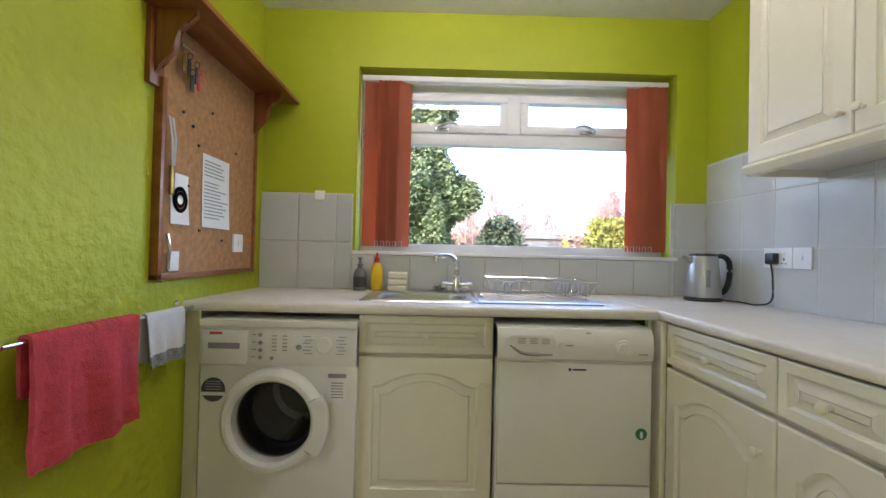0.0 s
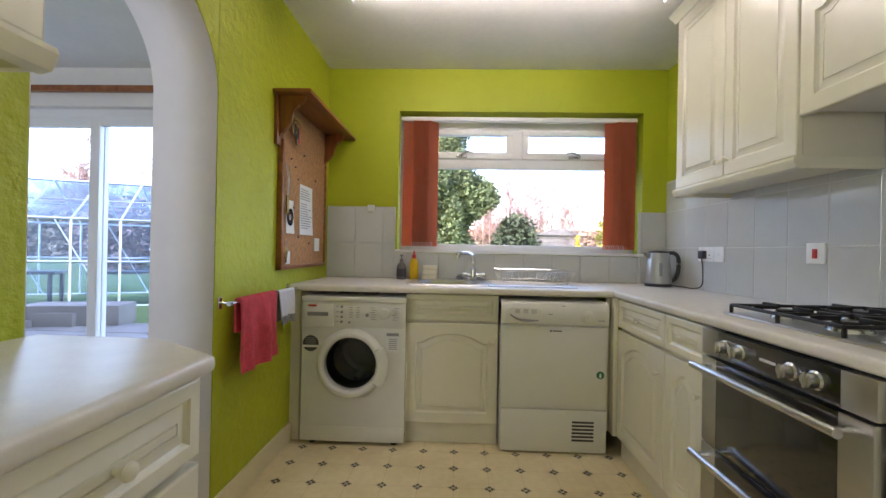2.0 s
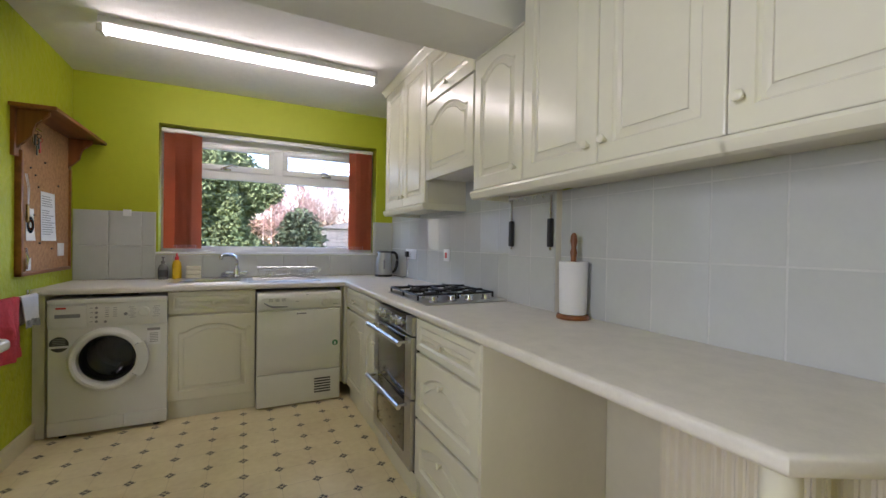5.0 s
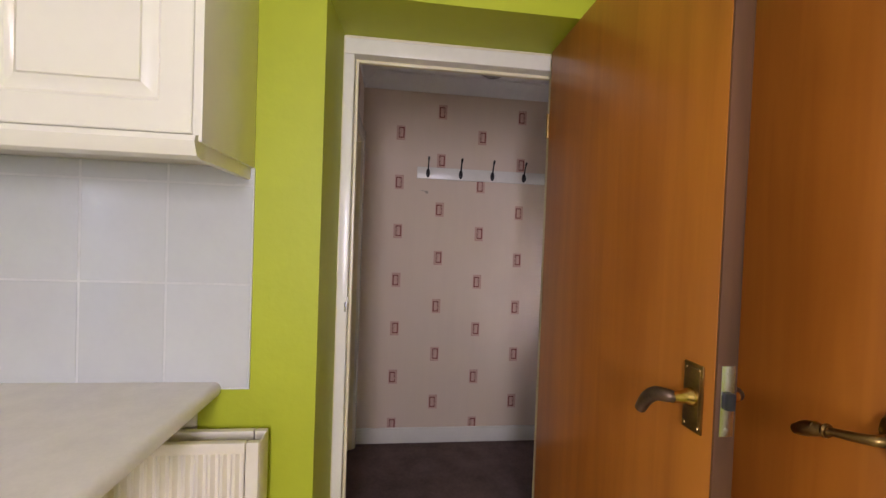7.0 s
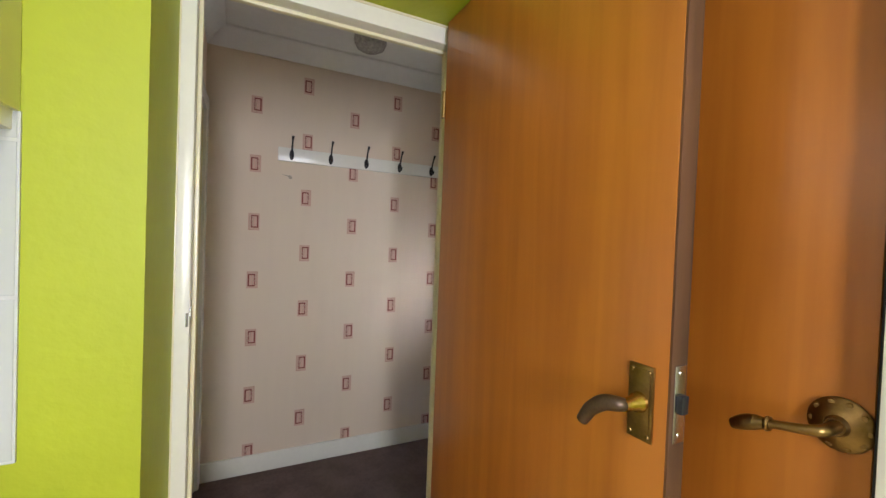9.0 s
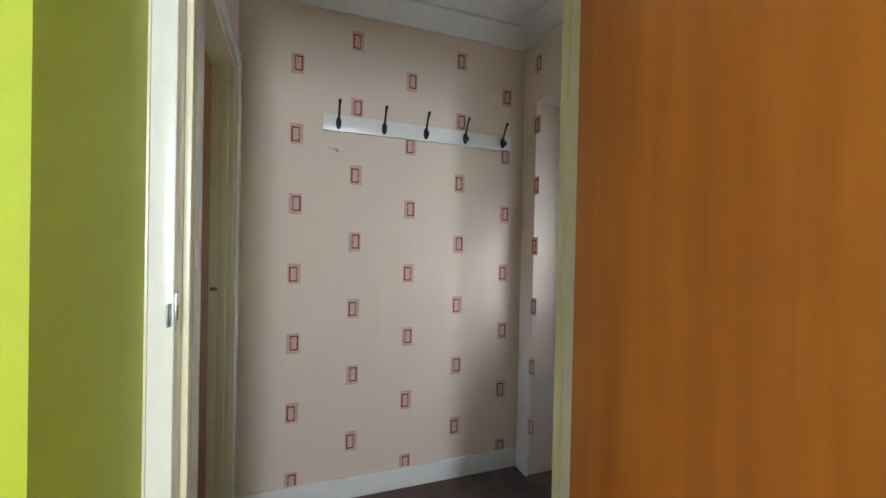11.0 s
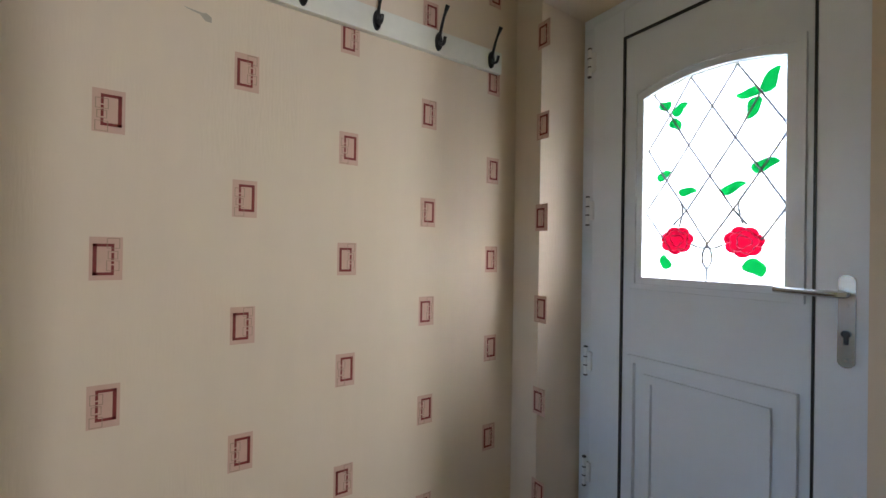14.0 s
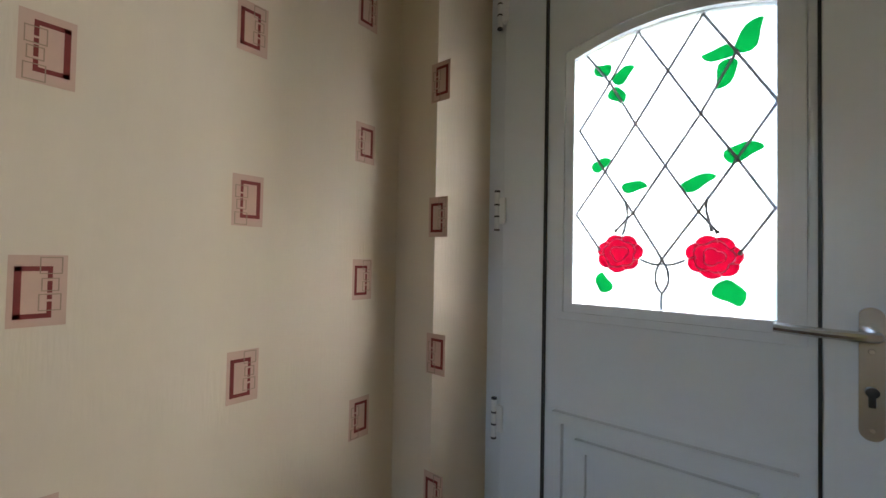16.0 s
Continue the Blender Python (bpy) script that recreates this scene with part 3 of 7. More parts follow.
for a, b in ((WX0 + 0.06, 0.612), (0.688, WX1 - 0.06)):
    bm = bmesh.new()
    z0, z1 = 1.822, WZ1 - 0.10
    for lo, hi in (((a, 0, z0), (b, 0, z0 + 0.05)), ((a, 0, z1 - 0.04), (b, 0, z1)), ((a, 0, z0 + 0.05), (a + 0.045, 0, z1 - 0.04)), ((b - 0.045, 0, z0 + 0.05), (b, 0, z1 - 0.04))):
        box((lo[0], WY - 0.018, lo[2]), (hi[0], WY + 0.04, hi[2]), 0.005, bm)
    s = part("sash", bm, UPVC, win, world=True)
    g = part("pane", box((a + 0.04, WY + 0.01, z0 + 0.045), (b - 0.04, WY + 0.016, z1 - 0.035)), GLASS, win, world=True, smooth=False)
    g.visible_shadow = False
    m = (a + b) / 2 + (0.02 if a < 0 else 0.0)
    bm = box((m - 0.05, WY - 0.03, z0 + 0.004), (m + 0.03, WY - 0.017, z0 + 0.024), 0.004)
    sgn = 1 if a < 0 else -1
    rod(curve_points([(m - sgn * 0.03, WY - 0.03, z0 + 0.012), (m - sgn * 0.02, WY - 0.05, z0 + 0.02), (m + sgn * 0.03, WY - 0.055, z0 + 0.045), (m + sgn * 0.08, WY - 0.055, z0 + 0.036)], 4), [0.009] * 9 + [0.007] * 4, bm=bm)
    part("handle", bm, SATIN, win, "grey metal lever handle", world=True)
g = part("pane", box((WX0 + 0.05, WY + 0.02, WZ0 + 0.045), (WX1 - 0.05, WY + 0.026, 1.757)), GLASS, win, world=True, smooth=False)
g.visible_shadow = False
part("window_sill", box((WX0 - 0.012, YB - 0.014, 1.103), (WX1 + 0.01, WY + 0.002, 1.122), 0.004), UPVC, win, "white window sill", world=True)

# ---- vertical blind ----
blind = thing("vertical_blind", "terracotta fabric vertical blind drawn to both sides", "blind", (0.65, 2.34, 2.14))
part("headrail", box((-0.225, 2.325, 2.085), (1.51, 2.362, 2.115), 0.004), UPVC, blind, "white headrail", world=True)
for x0, sg in ((-0.21, 1), (1.49, -1)):
    for i in range(9):
        ang = radians(sg * (7 if i == (0 if sg > 0 else 8) else 48 + 6 * math.sin(i * 2.1)))
        cx = (-0.165 if i == 0 else -0.12 + 0.0175 * i) if sg > 0 else (1.325 if i == 8 else 1.345 + 0.0175 * i)
        dx, dy = 0.0445 * math.cos(ang), 0.0445 * math.sin(ang)
        bm = bmesh.new()
        rows = []
        for z in (1.150, 1.185, 2.083):
            rows.append([bm.verts.new((cx + dx * k, 2.343 + dy * k + 0.004 * (1 - k * k), z)) for k in (-1, -0.5, 0, 0.5, 1)])
        for r0, r1 in zip(rows, rows[1:]):
            for k in range(4):
                bm.faces.new((r0[k], r0[k + 1], r1[k + 1], r1[k]))
        bmesh.ops.solidify(bm, geom=bm.faces[:], thickness=0.0012)
        part("slat", bm, BLIND, blind, world=True)
    xs = [x0 + sg * (0.08 + 0.0165 * i) for i in range(10)]
    bm = bmesh.new()
    for i in range(0, 10, 2):
        rod([(xs[i], 2.30, 1.148), (xs[i], 2.30, 1.178), (xs[i] + sg * 0.0165, 2.30, 1.178), (xs[i] + sg * 0.0165, 2.30, 1.148)], 0.0022, 6, bm)
    part("bottom_chain", bm, UPVC, blind, "white stabilising chain", world=True)
part("cord", rod([(-0.228, 2.33, 2.08), (-0.229, 2.33, 1.35)], 0.0018, 6), UPVC, blind, world=True)

# ---- doorway frames and doors ----
fr = thing("door_1", "white gloss door frame of the hall doorway", "door frame", (1.965, -1.99, 0), kind="structure")
LI, RI, HI = -1.652, -2.338, 1.897     # inner edges of the frame
for y0, y1 in ((RY0 - 0.018, LI), (RI, RY1)):
    part("jamb", box((1.93, y0, -0.03), (2.004, y1, HI), 0.004), GLOSS, fr, world=True)
part("head", box((1.93, RY0 - 0.018, HI), (2.004, RY1, RZ), 0.004), GLOSS, fr, world=True)
# old gloss paint laps on to the plaster
bm = box((1.9265, RY0 - 0.021, 0.0), (1.9335, RY0 - 0.013, RZ - 0.004), 0.0015)
box((1.9265, RY1, RZ - 0.008), (1.9335, RY0 - 0.0215, RZ - 0.001), 0.0015, bm)
part("paint_edge", bm, CREAMWOOD, fr, "cream paint line on the plaster", world=True)
bm = bmesh.new()
box((1.972, LI, 0), (1.99, LI - 0.010, HI), 0.002, bm)
box((1.972, RI + 0.010, 0), (1.99, RI, HI), 0.002, bm)
box((1.972, LI - 0.010, HI - 0.010), (1.99, RI + 0.010, HI), 0.002, bm)
part("door_stop", bm, CREAMWOOD, fr, "yellowed door stop", world=True)
sp = part("strike_plate", box((1.934, LI + 0.0005, 1.050), (1.950, LI - 0.0015, 1.105), 0.0006), SATIN, fr, "worn steel strike plate", world=True)
part("latch_hole", box((1.938, LI - 0.0012, 1.066), (1.946, LI - 0.0019, 1.088), 0.0003), BLACKPLASTIC, sp, world=True)
part("strike_lip", prism([(1.938, LI), (1.922, LI + 0.006), (1.922, LI + 0.008), (1.938, LI + 0.002)], 1.06, 1.092, "z"), SATIN, sp, world=True)


def veneer_door(name, label, x0, x1, y0, y1, z1, hinge):
    d = thing(name, label, "door", ((x0 + x1) / 2, (y0 + y1) / 2, 0.006))
    part("leaf", box((x0, y0, 0.006), (x1, y1, z1), 0.002), [ORANGE], d, world=True)
    return d


DF, DB, DE = -2.300, -2.337, 1.150     # open leaf: face, back, lock edge
d1 = veneer_door("open_door", "orange veneered flush door standing open into the kitchen", DE, 1.897, DB, DF, 1.945, "x1")
part("lock_edge", box((DE - 0.004, DB + 0.001, 0.008), (DE + 0.0005, DF - 0.001, 1.943), 0.001), OAK_EDGE, d1, "worn dark timber edge", world=True)


def handle_set(door, x, y, z, out):
    """Rectangular brass plate, boss and curled lever on one side of the open leaf."""
    pl = part("handle_plate", box((x - 0.021, y, z - 0.056), (x + 0.021, y + out * 0.004, z + 0.056), 0.0015), BRASS, door, "tarnished brass handle plate", world=True)
    part("rim", box((x - 0.0165, y + out * 0.0035, z - 0.050), (x + 0.0165, y + out * 0.0055, z + 0.050), 0.0015), BRASS, pl, world=True)
    for dx in (-0.0145, 0.0145):
        for dz in (-0.047, 0.047):
            part("screw", lathe([(0.0038, y + out * 0.005), (0.0028, y + out * 0.0068)], (x + dx, 0, z + dz), "y", 8), BRASS, pl, world=True)
    part("boss", lathe([(0.0155, y + out * 0.005), (0.0145, y + out * 0.012), (0.0105, y + out * 0.018), (0.0095, y + out * 0.04)], (x, 0, z), "y", 18), POLISHED_BRASS, pl, "rubbed bright brass boss", world=True)
    pts = curve_points([(x, y + out * 0.036, z), (x + 0.006, y + out * 0.046, z + 0.001), (x + 0.024, y + out * 0.052, z - 0.003), (x + 0.046, y + out * 0.053, z - 0.020), (x + 0.062, y + out * 0.054, z - 0.044)], 5)
    part("lever", rod(pts, [0.0095 + 0.0025 * math.sin(math.pi * i / (len(pts) - 1)) for i in range(len(pts))], 12), BRONZE, door, "dark worn bronze lever", world=True)


handle_set(d1, 1.190, DF, 1.060, 1)
handle_set(d1, 1.190, DB, 1.060, -1)
lp = part("latch_plate", box((DE - 0.0065, DB + 0.007, 1.015), (DE - 0.0038, DF - 0.007, 1.125), 0.0006), SATIN, d1, "steel latch plate", world=True)
part("latch_bolt", box((DE - 0.015, DB + 0.011, 1.058), (DE - 0.006, DF - 0.011, 1.084), 0.002), BLACKPLASTIC, lp, world=True)
for z in (1.026, 1.114):
    part("screw", lathe([(0.004, DE - 0.0064), (0.003, DE - 0.0074)], (0, (DB + DF) / 2, z), "x", 8), SATIN, lp, world=True)
for z in (0.22, 1.70):
    part("hinge", lathe([(0.006, z - 0.04), (0.006, z + 0.04)], (1.900, DF + 0.003, 0), "z", 10), BRASS, d1, world=True)

d2 = veneer_door("closed_door", "orange veneered flush door, closed", 0.997, 1.66, YS - 0.048, YS - 0.010, 1.985, "x1")
RX, RZR = 1.028, 1.063
bm = lathe([(0.036, YS - 0.010), (0.036, YS - 0.006), (0.033, YS - 0.003), (0.029, YS - 0.002), (0.027, YS), (0.014, YS + 0.004), (0.011, YS + 0.010)], (RX, 0, RZR), "y", 32)
rose = part("rose", bm, BRASS, d2, "round embossed antique brass rose", world=True)
for k in range(10):
    a = 2 * math.pi * k / 10
    part("boss_petal", lathe([(0.0048, YS - 0.004), (0.0036, YS - 0.0018), (0.001, YS - 0.0012)], (RX + 0.030 * math.cos(a), 0, RZR + 0.030 * math.sin(a)), "y", 8), BRASS, rose, world=True)
pts = curve_points([(RX, YS + 0.004, RZR), (RX, YS + 0.040, RZR), (RX + 0.014, YS + 0.050, RZR - 0.003), (RX + 0.050, YS + 0.052, RZR - 0.011), (RX + 0.076, YS + 0.053, RZR - 0.018), (RX + 0.100, YS + 0.054, RZR - 0.030)], 5)
n = len(pts)
lv = part("lever", rod(pts, [0.009 - 0.003 * min(1, i / (0.55 * n)) + (0.0055 * math.sin(math.pi * (i - 0.6 * n) / (0.4 * n)) if i > 0.6 * n else 0) for i in range(n)], 12), BRASS, d2, "scrolled antique brass lever", world=True)
for i in (int(0.62 * n), int(0.74 * n)):
    q = pts[i]
    part("collar", lathe([(0.0095, q[0] - 0.003), (0.011, q[0]), (0.0095, q[0] + 0.003)], (0, q[1], q[2]), "x", 12), BRASS, lv, world=True)
f2 = thing("door_2", "white gloss frame around the closed door", "door frame", (1.3, YS, 0), kind="structure")
for x0, x1, z0, z1 in ((0.940, 0.987, 0, 2.05), (1.662, 1.704, 0, 2.05), (0.987, 1.662, 1.99, 2.05)):
    part("architrave", box((x0, YS, z0), (x1, YS + 0.014, z1), 0.004), GLOSS, f2, world=True)
bm = bmesh.new()
box((0.985, YS - 0.2, 0), (0.993, YS - 0.001, 1.99), 0, bm)
box((0.985, YS - 0.2, 1.988), (1.68, YS - 0.001, 2.0), 0, bm)
box((0.985, YS - 0.2, 0), (1.68, YS - 0.1, 2.0), 0, bm)
# The near-black lining paints the shade round the closed leaf.
part("lining", bm, GAPSHADE, f2, world=True)

# hall door to the small room
f3 = thing("door_3", "cream gloss frame of the inner hall door", "door frame", (3.07, HY0, 0), kind="structure")
bm = bmesh.new()
for x0, x1 in ((2.63, 2.705), (3.435, 3.51)):
    prism([(x0, HY0), (x1, HY0), (x1, HY0 - 0.014), (x1 - 0.02, HY0 - 0.02), (x0 + 0.02, HY0 - 0.02), (x0, HY0 - 0.014)], 0, 2.05, "z", bm)
prism([(HY0, 1.98), (HY0, 2.05), (HY0 - 0.014, 2.05), (HY0 - 0.02, 2.03), (HY0 - 0.02, 2.0), (HY0 - 0.014, 1.98)], 2.63, 3.51, "x", bm)
part("architrave", bm, GLOSS, f3, world=True)
bm = bmesh.new()
box((2.70, HY0, 0), (2.715, HY0 + 0.085, 1.985), 0, bm)
box((3.425, HY0, 0), (3.44, HY0 + 0.085, 1.985), 0, bm)
box((2.70, HY0, 1.97), (3.44, HY0 + 0.085, 1.985), 0, bm)
box((3.413, HY0 + 0.02, 0), (3.425, HY0 + 0.05, 1.97), 0.002, bm)
part("lining", bm, CREAMWOOD, f3, world=True)
part("strike_plate", box((3.4235, HY0 + 0.053, 1.03), (3.4265, HY0 + 0.08, 1.045), 0.001), BRASS, f3, world=True)
# Turned far enough that the leaf stays out of the camera's view.
d3 = thing("ajar_door", "brown veneered flush door swung wide to fit the camera's view", "door", (2.70, HY0 + 0.1, 0), 96.0)
part("leaf", box((0, 0, 0.004), (0.70, 0.038, 1.965), 0.002), ORANGE, d3)
part("rose", lathe([(0.022, 0.0), (0.020, -0.007), (0.012, -0.01)], (0.65, 0, 1.05), "y"), BRASS, d3)
part("lever", rod(curve_points([(0.65, -0.005, 1.05), (0.65, -0.045, 1.05), (0.62, -0.052, 1.052), (0.56, -0.05, 1.04)], 5), 0.009, 10), BRASS, d3)

# ---- front door ----
fd = thing("front_door", "white upvc front door with stained rose glass", "door", (2.96, -3.385, 0.0))
DY = -3.382
bm = bmesh.new()
for lo, hi in (((3.325, DY - 0.05, 0), (3.378, DY + 0.01, 1.983)), ((2.54, DY - 0.05, 0), (2.572, DY + 0.01, 1.983)), ((2.54, DY - 0.05, 1.983), (3.378, DY + 0.01, 2.023)), ((3.28, DY - 0.075, 0), (3.378, DY - 0.0405, 2.023)), ((2.51, DY - 0.075, 0), (2.62, DY - 0.0405, 2.023)), ((2.54, DY - 0.075, 1.95), (3.378, DY - 0.0405, 2.023)), ((2.54, DY - 0.075, -0.05), (3.378, DY - 0.01, 0.018))):
    box(lo, hi, 0.004, bm)
ff = thing("door_4", "white upvc front door frame", "door frame", (2.96, DY, 0), kind="structure")
part("frame", bm, UPVC_DOOR, ff, world=True)
IX0, IX1, IZ1 = 2.680, 3.201, 1.882
bm = bmesh.new()
for lo, hi in (((IX1, 0, 0.02), (3.322, 0, 1.98)), ((2.575, 0, 0.02), (IX0, 0, 1.98)), ((IX0, 0, IZ1), (IX1, 0, 1.98)), ((IX0, 0, 0.02), (IX1, 0, 0.13))):
    box((lo[0], DY - 0.04, lo[2]), (hi[0], DY + 0.022, hi[2]), 0.005, bm)
part("stile", bm, UPVC_DOOR, fd, world=True)
bm = bmesh.new()
for lo, hi in (((IX1 - 0.005, 0, 0.13), (IX1, 0, IZ1)), ((IX0, 0, 0.13), (IX0 + 0.005, 0, IZ1)), ((IX0, 0, IZ1 - 0.005), (IX1, 0, IZ1))):
    box((lo[0], DY - 0.01, lo[2]), (hi[0], DY + 0.0235, hi[2]), 0, bm)
part("gasket", bm, BLACKPLASTIC, fd, "black rubber gasket", world=True)

GX0, GX1, GZ0, GZ1, GRISE = 2.734, 3.131, 1.037, 1.648, 0.034


def arch_outline(x0, x1, z0, z1, rise, n=14):
    return [(x0, z0), (x1, z0)] + [(x1 + (x0 - x1) * i / n, z1 + rise * (1 - (2 * i / n - 1) ** 2)) for i in range(n + 1)]


def ring(outer, inner, y0, y1, bm):
    """A flat frame between two outlines of the same count, from y0 to y1."""
    vs = [[bm.verts.new((x, y, z)) for x, z in o] for o in (outer, inner) for y in (y0, y1)]
    k = len(outer)
    for a, b in ((0, 1), (2, 3), (0, 2), (1, 3)):
        for i in range(k):
            bm.faces.new((vs[a][i], vs[a][(i + 1) % k], vs[b][(i + 1) % k], vs[b][i]))
    return bm


bm = bmesh.new()
inner = arch_outline(GX0, GX1, GZ0, GZ1, GRISE)
rect = [(IX0 + 0.005, 0.13), (IX1 - 0.005, 0.13)] + [(IX1 - 0.005 + (IX0 - IX1 + 0.01) * i / 14, IZ1 - 0.005) for i in range(15)]
ring(rect, inner, DY - 0.03, DY + 0.012, bm)
part("panel", bm, UPVC_DOOR, fd, world=True)
bm = bmesh.new()
for o, i, h in ((0.052, 0.036, 0.018), (0.034, 0.016, 0.026), (0.016, -0.006, 0.020)):
    ring(arch_outline(GX0 - o, GX1 + o, GZ0 - o, GZ1 + o, GRISE), arch_outline(GX0 - i, GX1 + i, GZ0 - i, GZ1 + i, GRISE), DY + 0.008, DY + h, bm)
part("glazing_bead", bm, UPVC_DOOR, fd, world=True)
bm = bmesh.new()
for o, i, h in ((0.0, 0.024, 0.030), (0.055, 0.082, 0.026)):
    ring([(2.71 + o, 0.24 + o), (3.17 - o, 0.24 + o), (3.17 - o, 0.775 - o), (2.71 + o, 0.775 - o)], [(2.71 + i, 0.24 + i), (3.17 - i, 0.24 + i), (3.17 - i, 0.775 - i), (2.71 + i, 0.775 - i)], DY + 0.008, DY + h, bm)
part("moulding", bm, UPVC_DOOR, fd, world=True)
bm = prism(arch_outline(GX0 - 0.004, GX1 + 0.004, GZ0 - 0.004, GZ1 + 0.004, GRISE), DY - 0.012, DY - 0.006, "y")


def one_face(bm):
    """Keeps the pattern on the face towards the hall; the rest of the glass is clear."""
    top = max(v.co.y for v in bm.verts)
    for f in bm.faces:
        f.material_index = 0 if all(abs(v.co.y - top) < 1e-5 for v in f.verts) else 1
    return bm


pane = part("pane", one_face(bm), [OBSCURE, GLASS], fd, "textured obscure glass", world=True, smooth=False)


def gx(u):
    """From the glass's left (seen from the hall) to its right, 0 to 1."""
    return GX1 + (GX0 - GX1) * u


def gz(v):
    return GZ0 + (GZ1 - GZ0) * v


bm = bmesh.new()
H, LR = DY - 0.003, 0.0029
KNOT = {"A": (0.209, 0.876), "B": (0.52, 0.866), "C": (0.354, 0.695), "D": (0.674, 0.69), "E": (0.03, 0.707), "F": (0.509, 0.525), "G": (0.186, 0.528), "H": (0.831, 0.521), "I": (0.345, 0.361), "J": (0.666, 0.354), "K": (0.496, 0.191), "L": (0.012, 0.367), "M": (0.979, 0.353), "N": (0.989, 0.686), "O": (0.826, 0.873), "P": (0.683, 1.033), "Q": (0.365, 1.041), "T": (0.055, 1.023), "a": (0.155, 0.228), "b": (0.25, 0.297), "c": (0.749, 0.283), "d": (0.843, 0.213)}
segs = [(KNOT[s[0]], KNOT[s[1]]) for s in "AE AC AT AQ CG CF BC BD BP BQ DF DO DH FJ FI HN HJ HM ON OP EG GI GL La IK Ib JK Jc Md".split()]
for (u0, v0), (u1, v1) in segs:
    rod([(gx(u0), H, gz(v0)), (gx(u1), H, gz(v1))], LR, 6, bm)
for u, v in KNOT.values():
    lathe([(0.0045, H - 0.001), (0.0042, H + 0.002), (0.002, H + 0.0028)], (gx(u), 0, gz(v)), "y", 10, bm)
for s in (-1, 1):
    rod(curve_points([(gx(0.496), H, gz(0.191)), (gx(0.496 + s * 0.030), H, gz(0.145)), (gx(0.496 + s * 0.028), H, gz(0.10)), (gx(0.495), H, gz(0.067))], 5), LR, 6, bm)
    rod(curve_points([(gx(0.496), H, gz(0.172)), (gx(0.496 + s * 0.05), H, gz(0.172)), (gx(0.496 + s * 0.11), H, gz(0.188))], 5), LR, 6, bm)
rod([(gx(0.495), H, gz(0.067)), (gx(0.492), H, gz(0.0))], LR, 6, bm)
rod(curve_points([(gx(0.29), H, gz(0.28)), (gx(0.305), H, gz(0.32)), (gx(0.315), H, gz(0.36)), (gx(0.305), H, gz(0.40))], 5), LR, 6, bm)
rod(curve_points([(gx(0.725), H, gz(0.285)), (gx(0.71), H, gz(0.33)), (gx(0.70), H, gz(0.36)), (gx(0.705), H, gz(0.40))], 5), LR, 6, bm)
part("lead_strips", bm, LEAD, pane, "grey lead strips in diamonds", world=True)


def petal_shape(u, v, length, width, turn, curl=0.25):
    """A leaf outline in the glass's plane."""
    pts = []
    for k in range(17):
        a = 2 * math.pi * k / 16
        x = math.cos(a) * length
        y = math.sin(a) * width * (1 - 0.35 * math.cos(a)) + curl * width * math.sin(math.cos(a) * 3)
        pts.append((x, y))
    c, s = math.cos(turn), math.sin(turn)
    return [(gx(u) - (c * x - s * y), gz(v) + s * x + c * y) for x, y in pts[:16]]


LEAVES = [(0.163, 0.931, 0.0224, 0.0158, 2.4), (0.287, 0.894, 0.0269, 0.0158, 0.45), (0.256, 0.816, 0.0246, 0.0158, -1.1), (0.881, 0.917, 0.0358, 0.0187, 0.95), (0.75, 0.88, 0.0302, 0.0144, 3.0), (0.781, 0.807, 0.0314, 0.0172, 4.2), (0.166, 0.558, 0.0246, 0.0144, 0.2), (0.352, 0.46, 0.028, 0.0129, -0.1), (0.665, 0.456, 0.0336, 0.0144, 0.25), (0.855, 0.543, 0.0336, 0.0172, 0.1), (0.182, 0.097, 0.0246, 0.0172, 1.7), (0.805, 0.082, 0.0291, 0.023, -1.0)]
for u, v, ln, wd, tn in LEAVES:
    part("leaf", one_face(prism(petal_shape(u, v, ln, wd, tn), H - 0.0015, H + 0.001, "y")), [LEAFGLASS, GLASS], pane, "green stained glass leaf", world=True, smooth=False)
PETALLINE = material("pale_rose_line", (0.62, 0.30, 0.36), 0.5, vary=0.1)
for u, v, rad in ((0.272, 0.21, 0.0494), (0.733, 0.2, 0.0493)):
    def on_rose(r, a):
        return gx(u) + rad * r * math.cos(a), gz(v) + 0.9 * rad * r * math.sin(a)
    lobes = [on_rose(0.90 + 0.13 * abs(math.sin(3.5 * a + 0.4)) + 0.03 * math.sin(2 * a + 9 * u), a) for a in [2 * math.pi * k / 70 for k in range(70)]]
    part("rose", one_face(prism(lobes, H - 0.0015, H + 0.001, "y")), [ROSEGLASS, GLASS], pane, "red stained glass rose", world=True, smooth=False)
    bm = bmesh.new()
    for r0, count, turn in ((0.30, 3, 0.3), (0.62, 5, 1.1)):
        for q in range(count):
            a0 = turn + 2 * math.pi * q / count + u
            w = math.pi / count
            arc = [on_rose(r0 + 0.14 * math.sin(math.pi * k / 6), a0 - w + 2 * w * k / 6) for k in range(7)]
            rod([(x, H + 0.0015, z) for x, z in arc], 0.0012, 5, bm)
    for q in range(7):
        a0 = (q * math.pi - 0.4) / 3.5
        rod([(x, H + 0.0015, z) for x, z in (on_rose(0.66, a0 + 0.12), on_rose(0.80, a0 + 0.05), on_rose(0.91, a0))], 0.0012, 5, bm)
    part("petal_lines", bm, PETALLINE, pane, "pale lines between the petals", world=True)
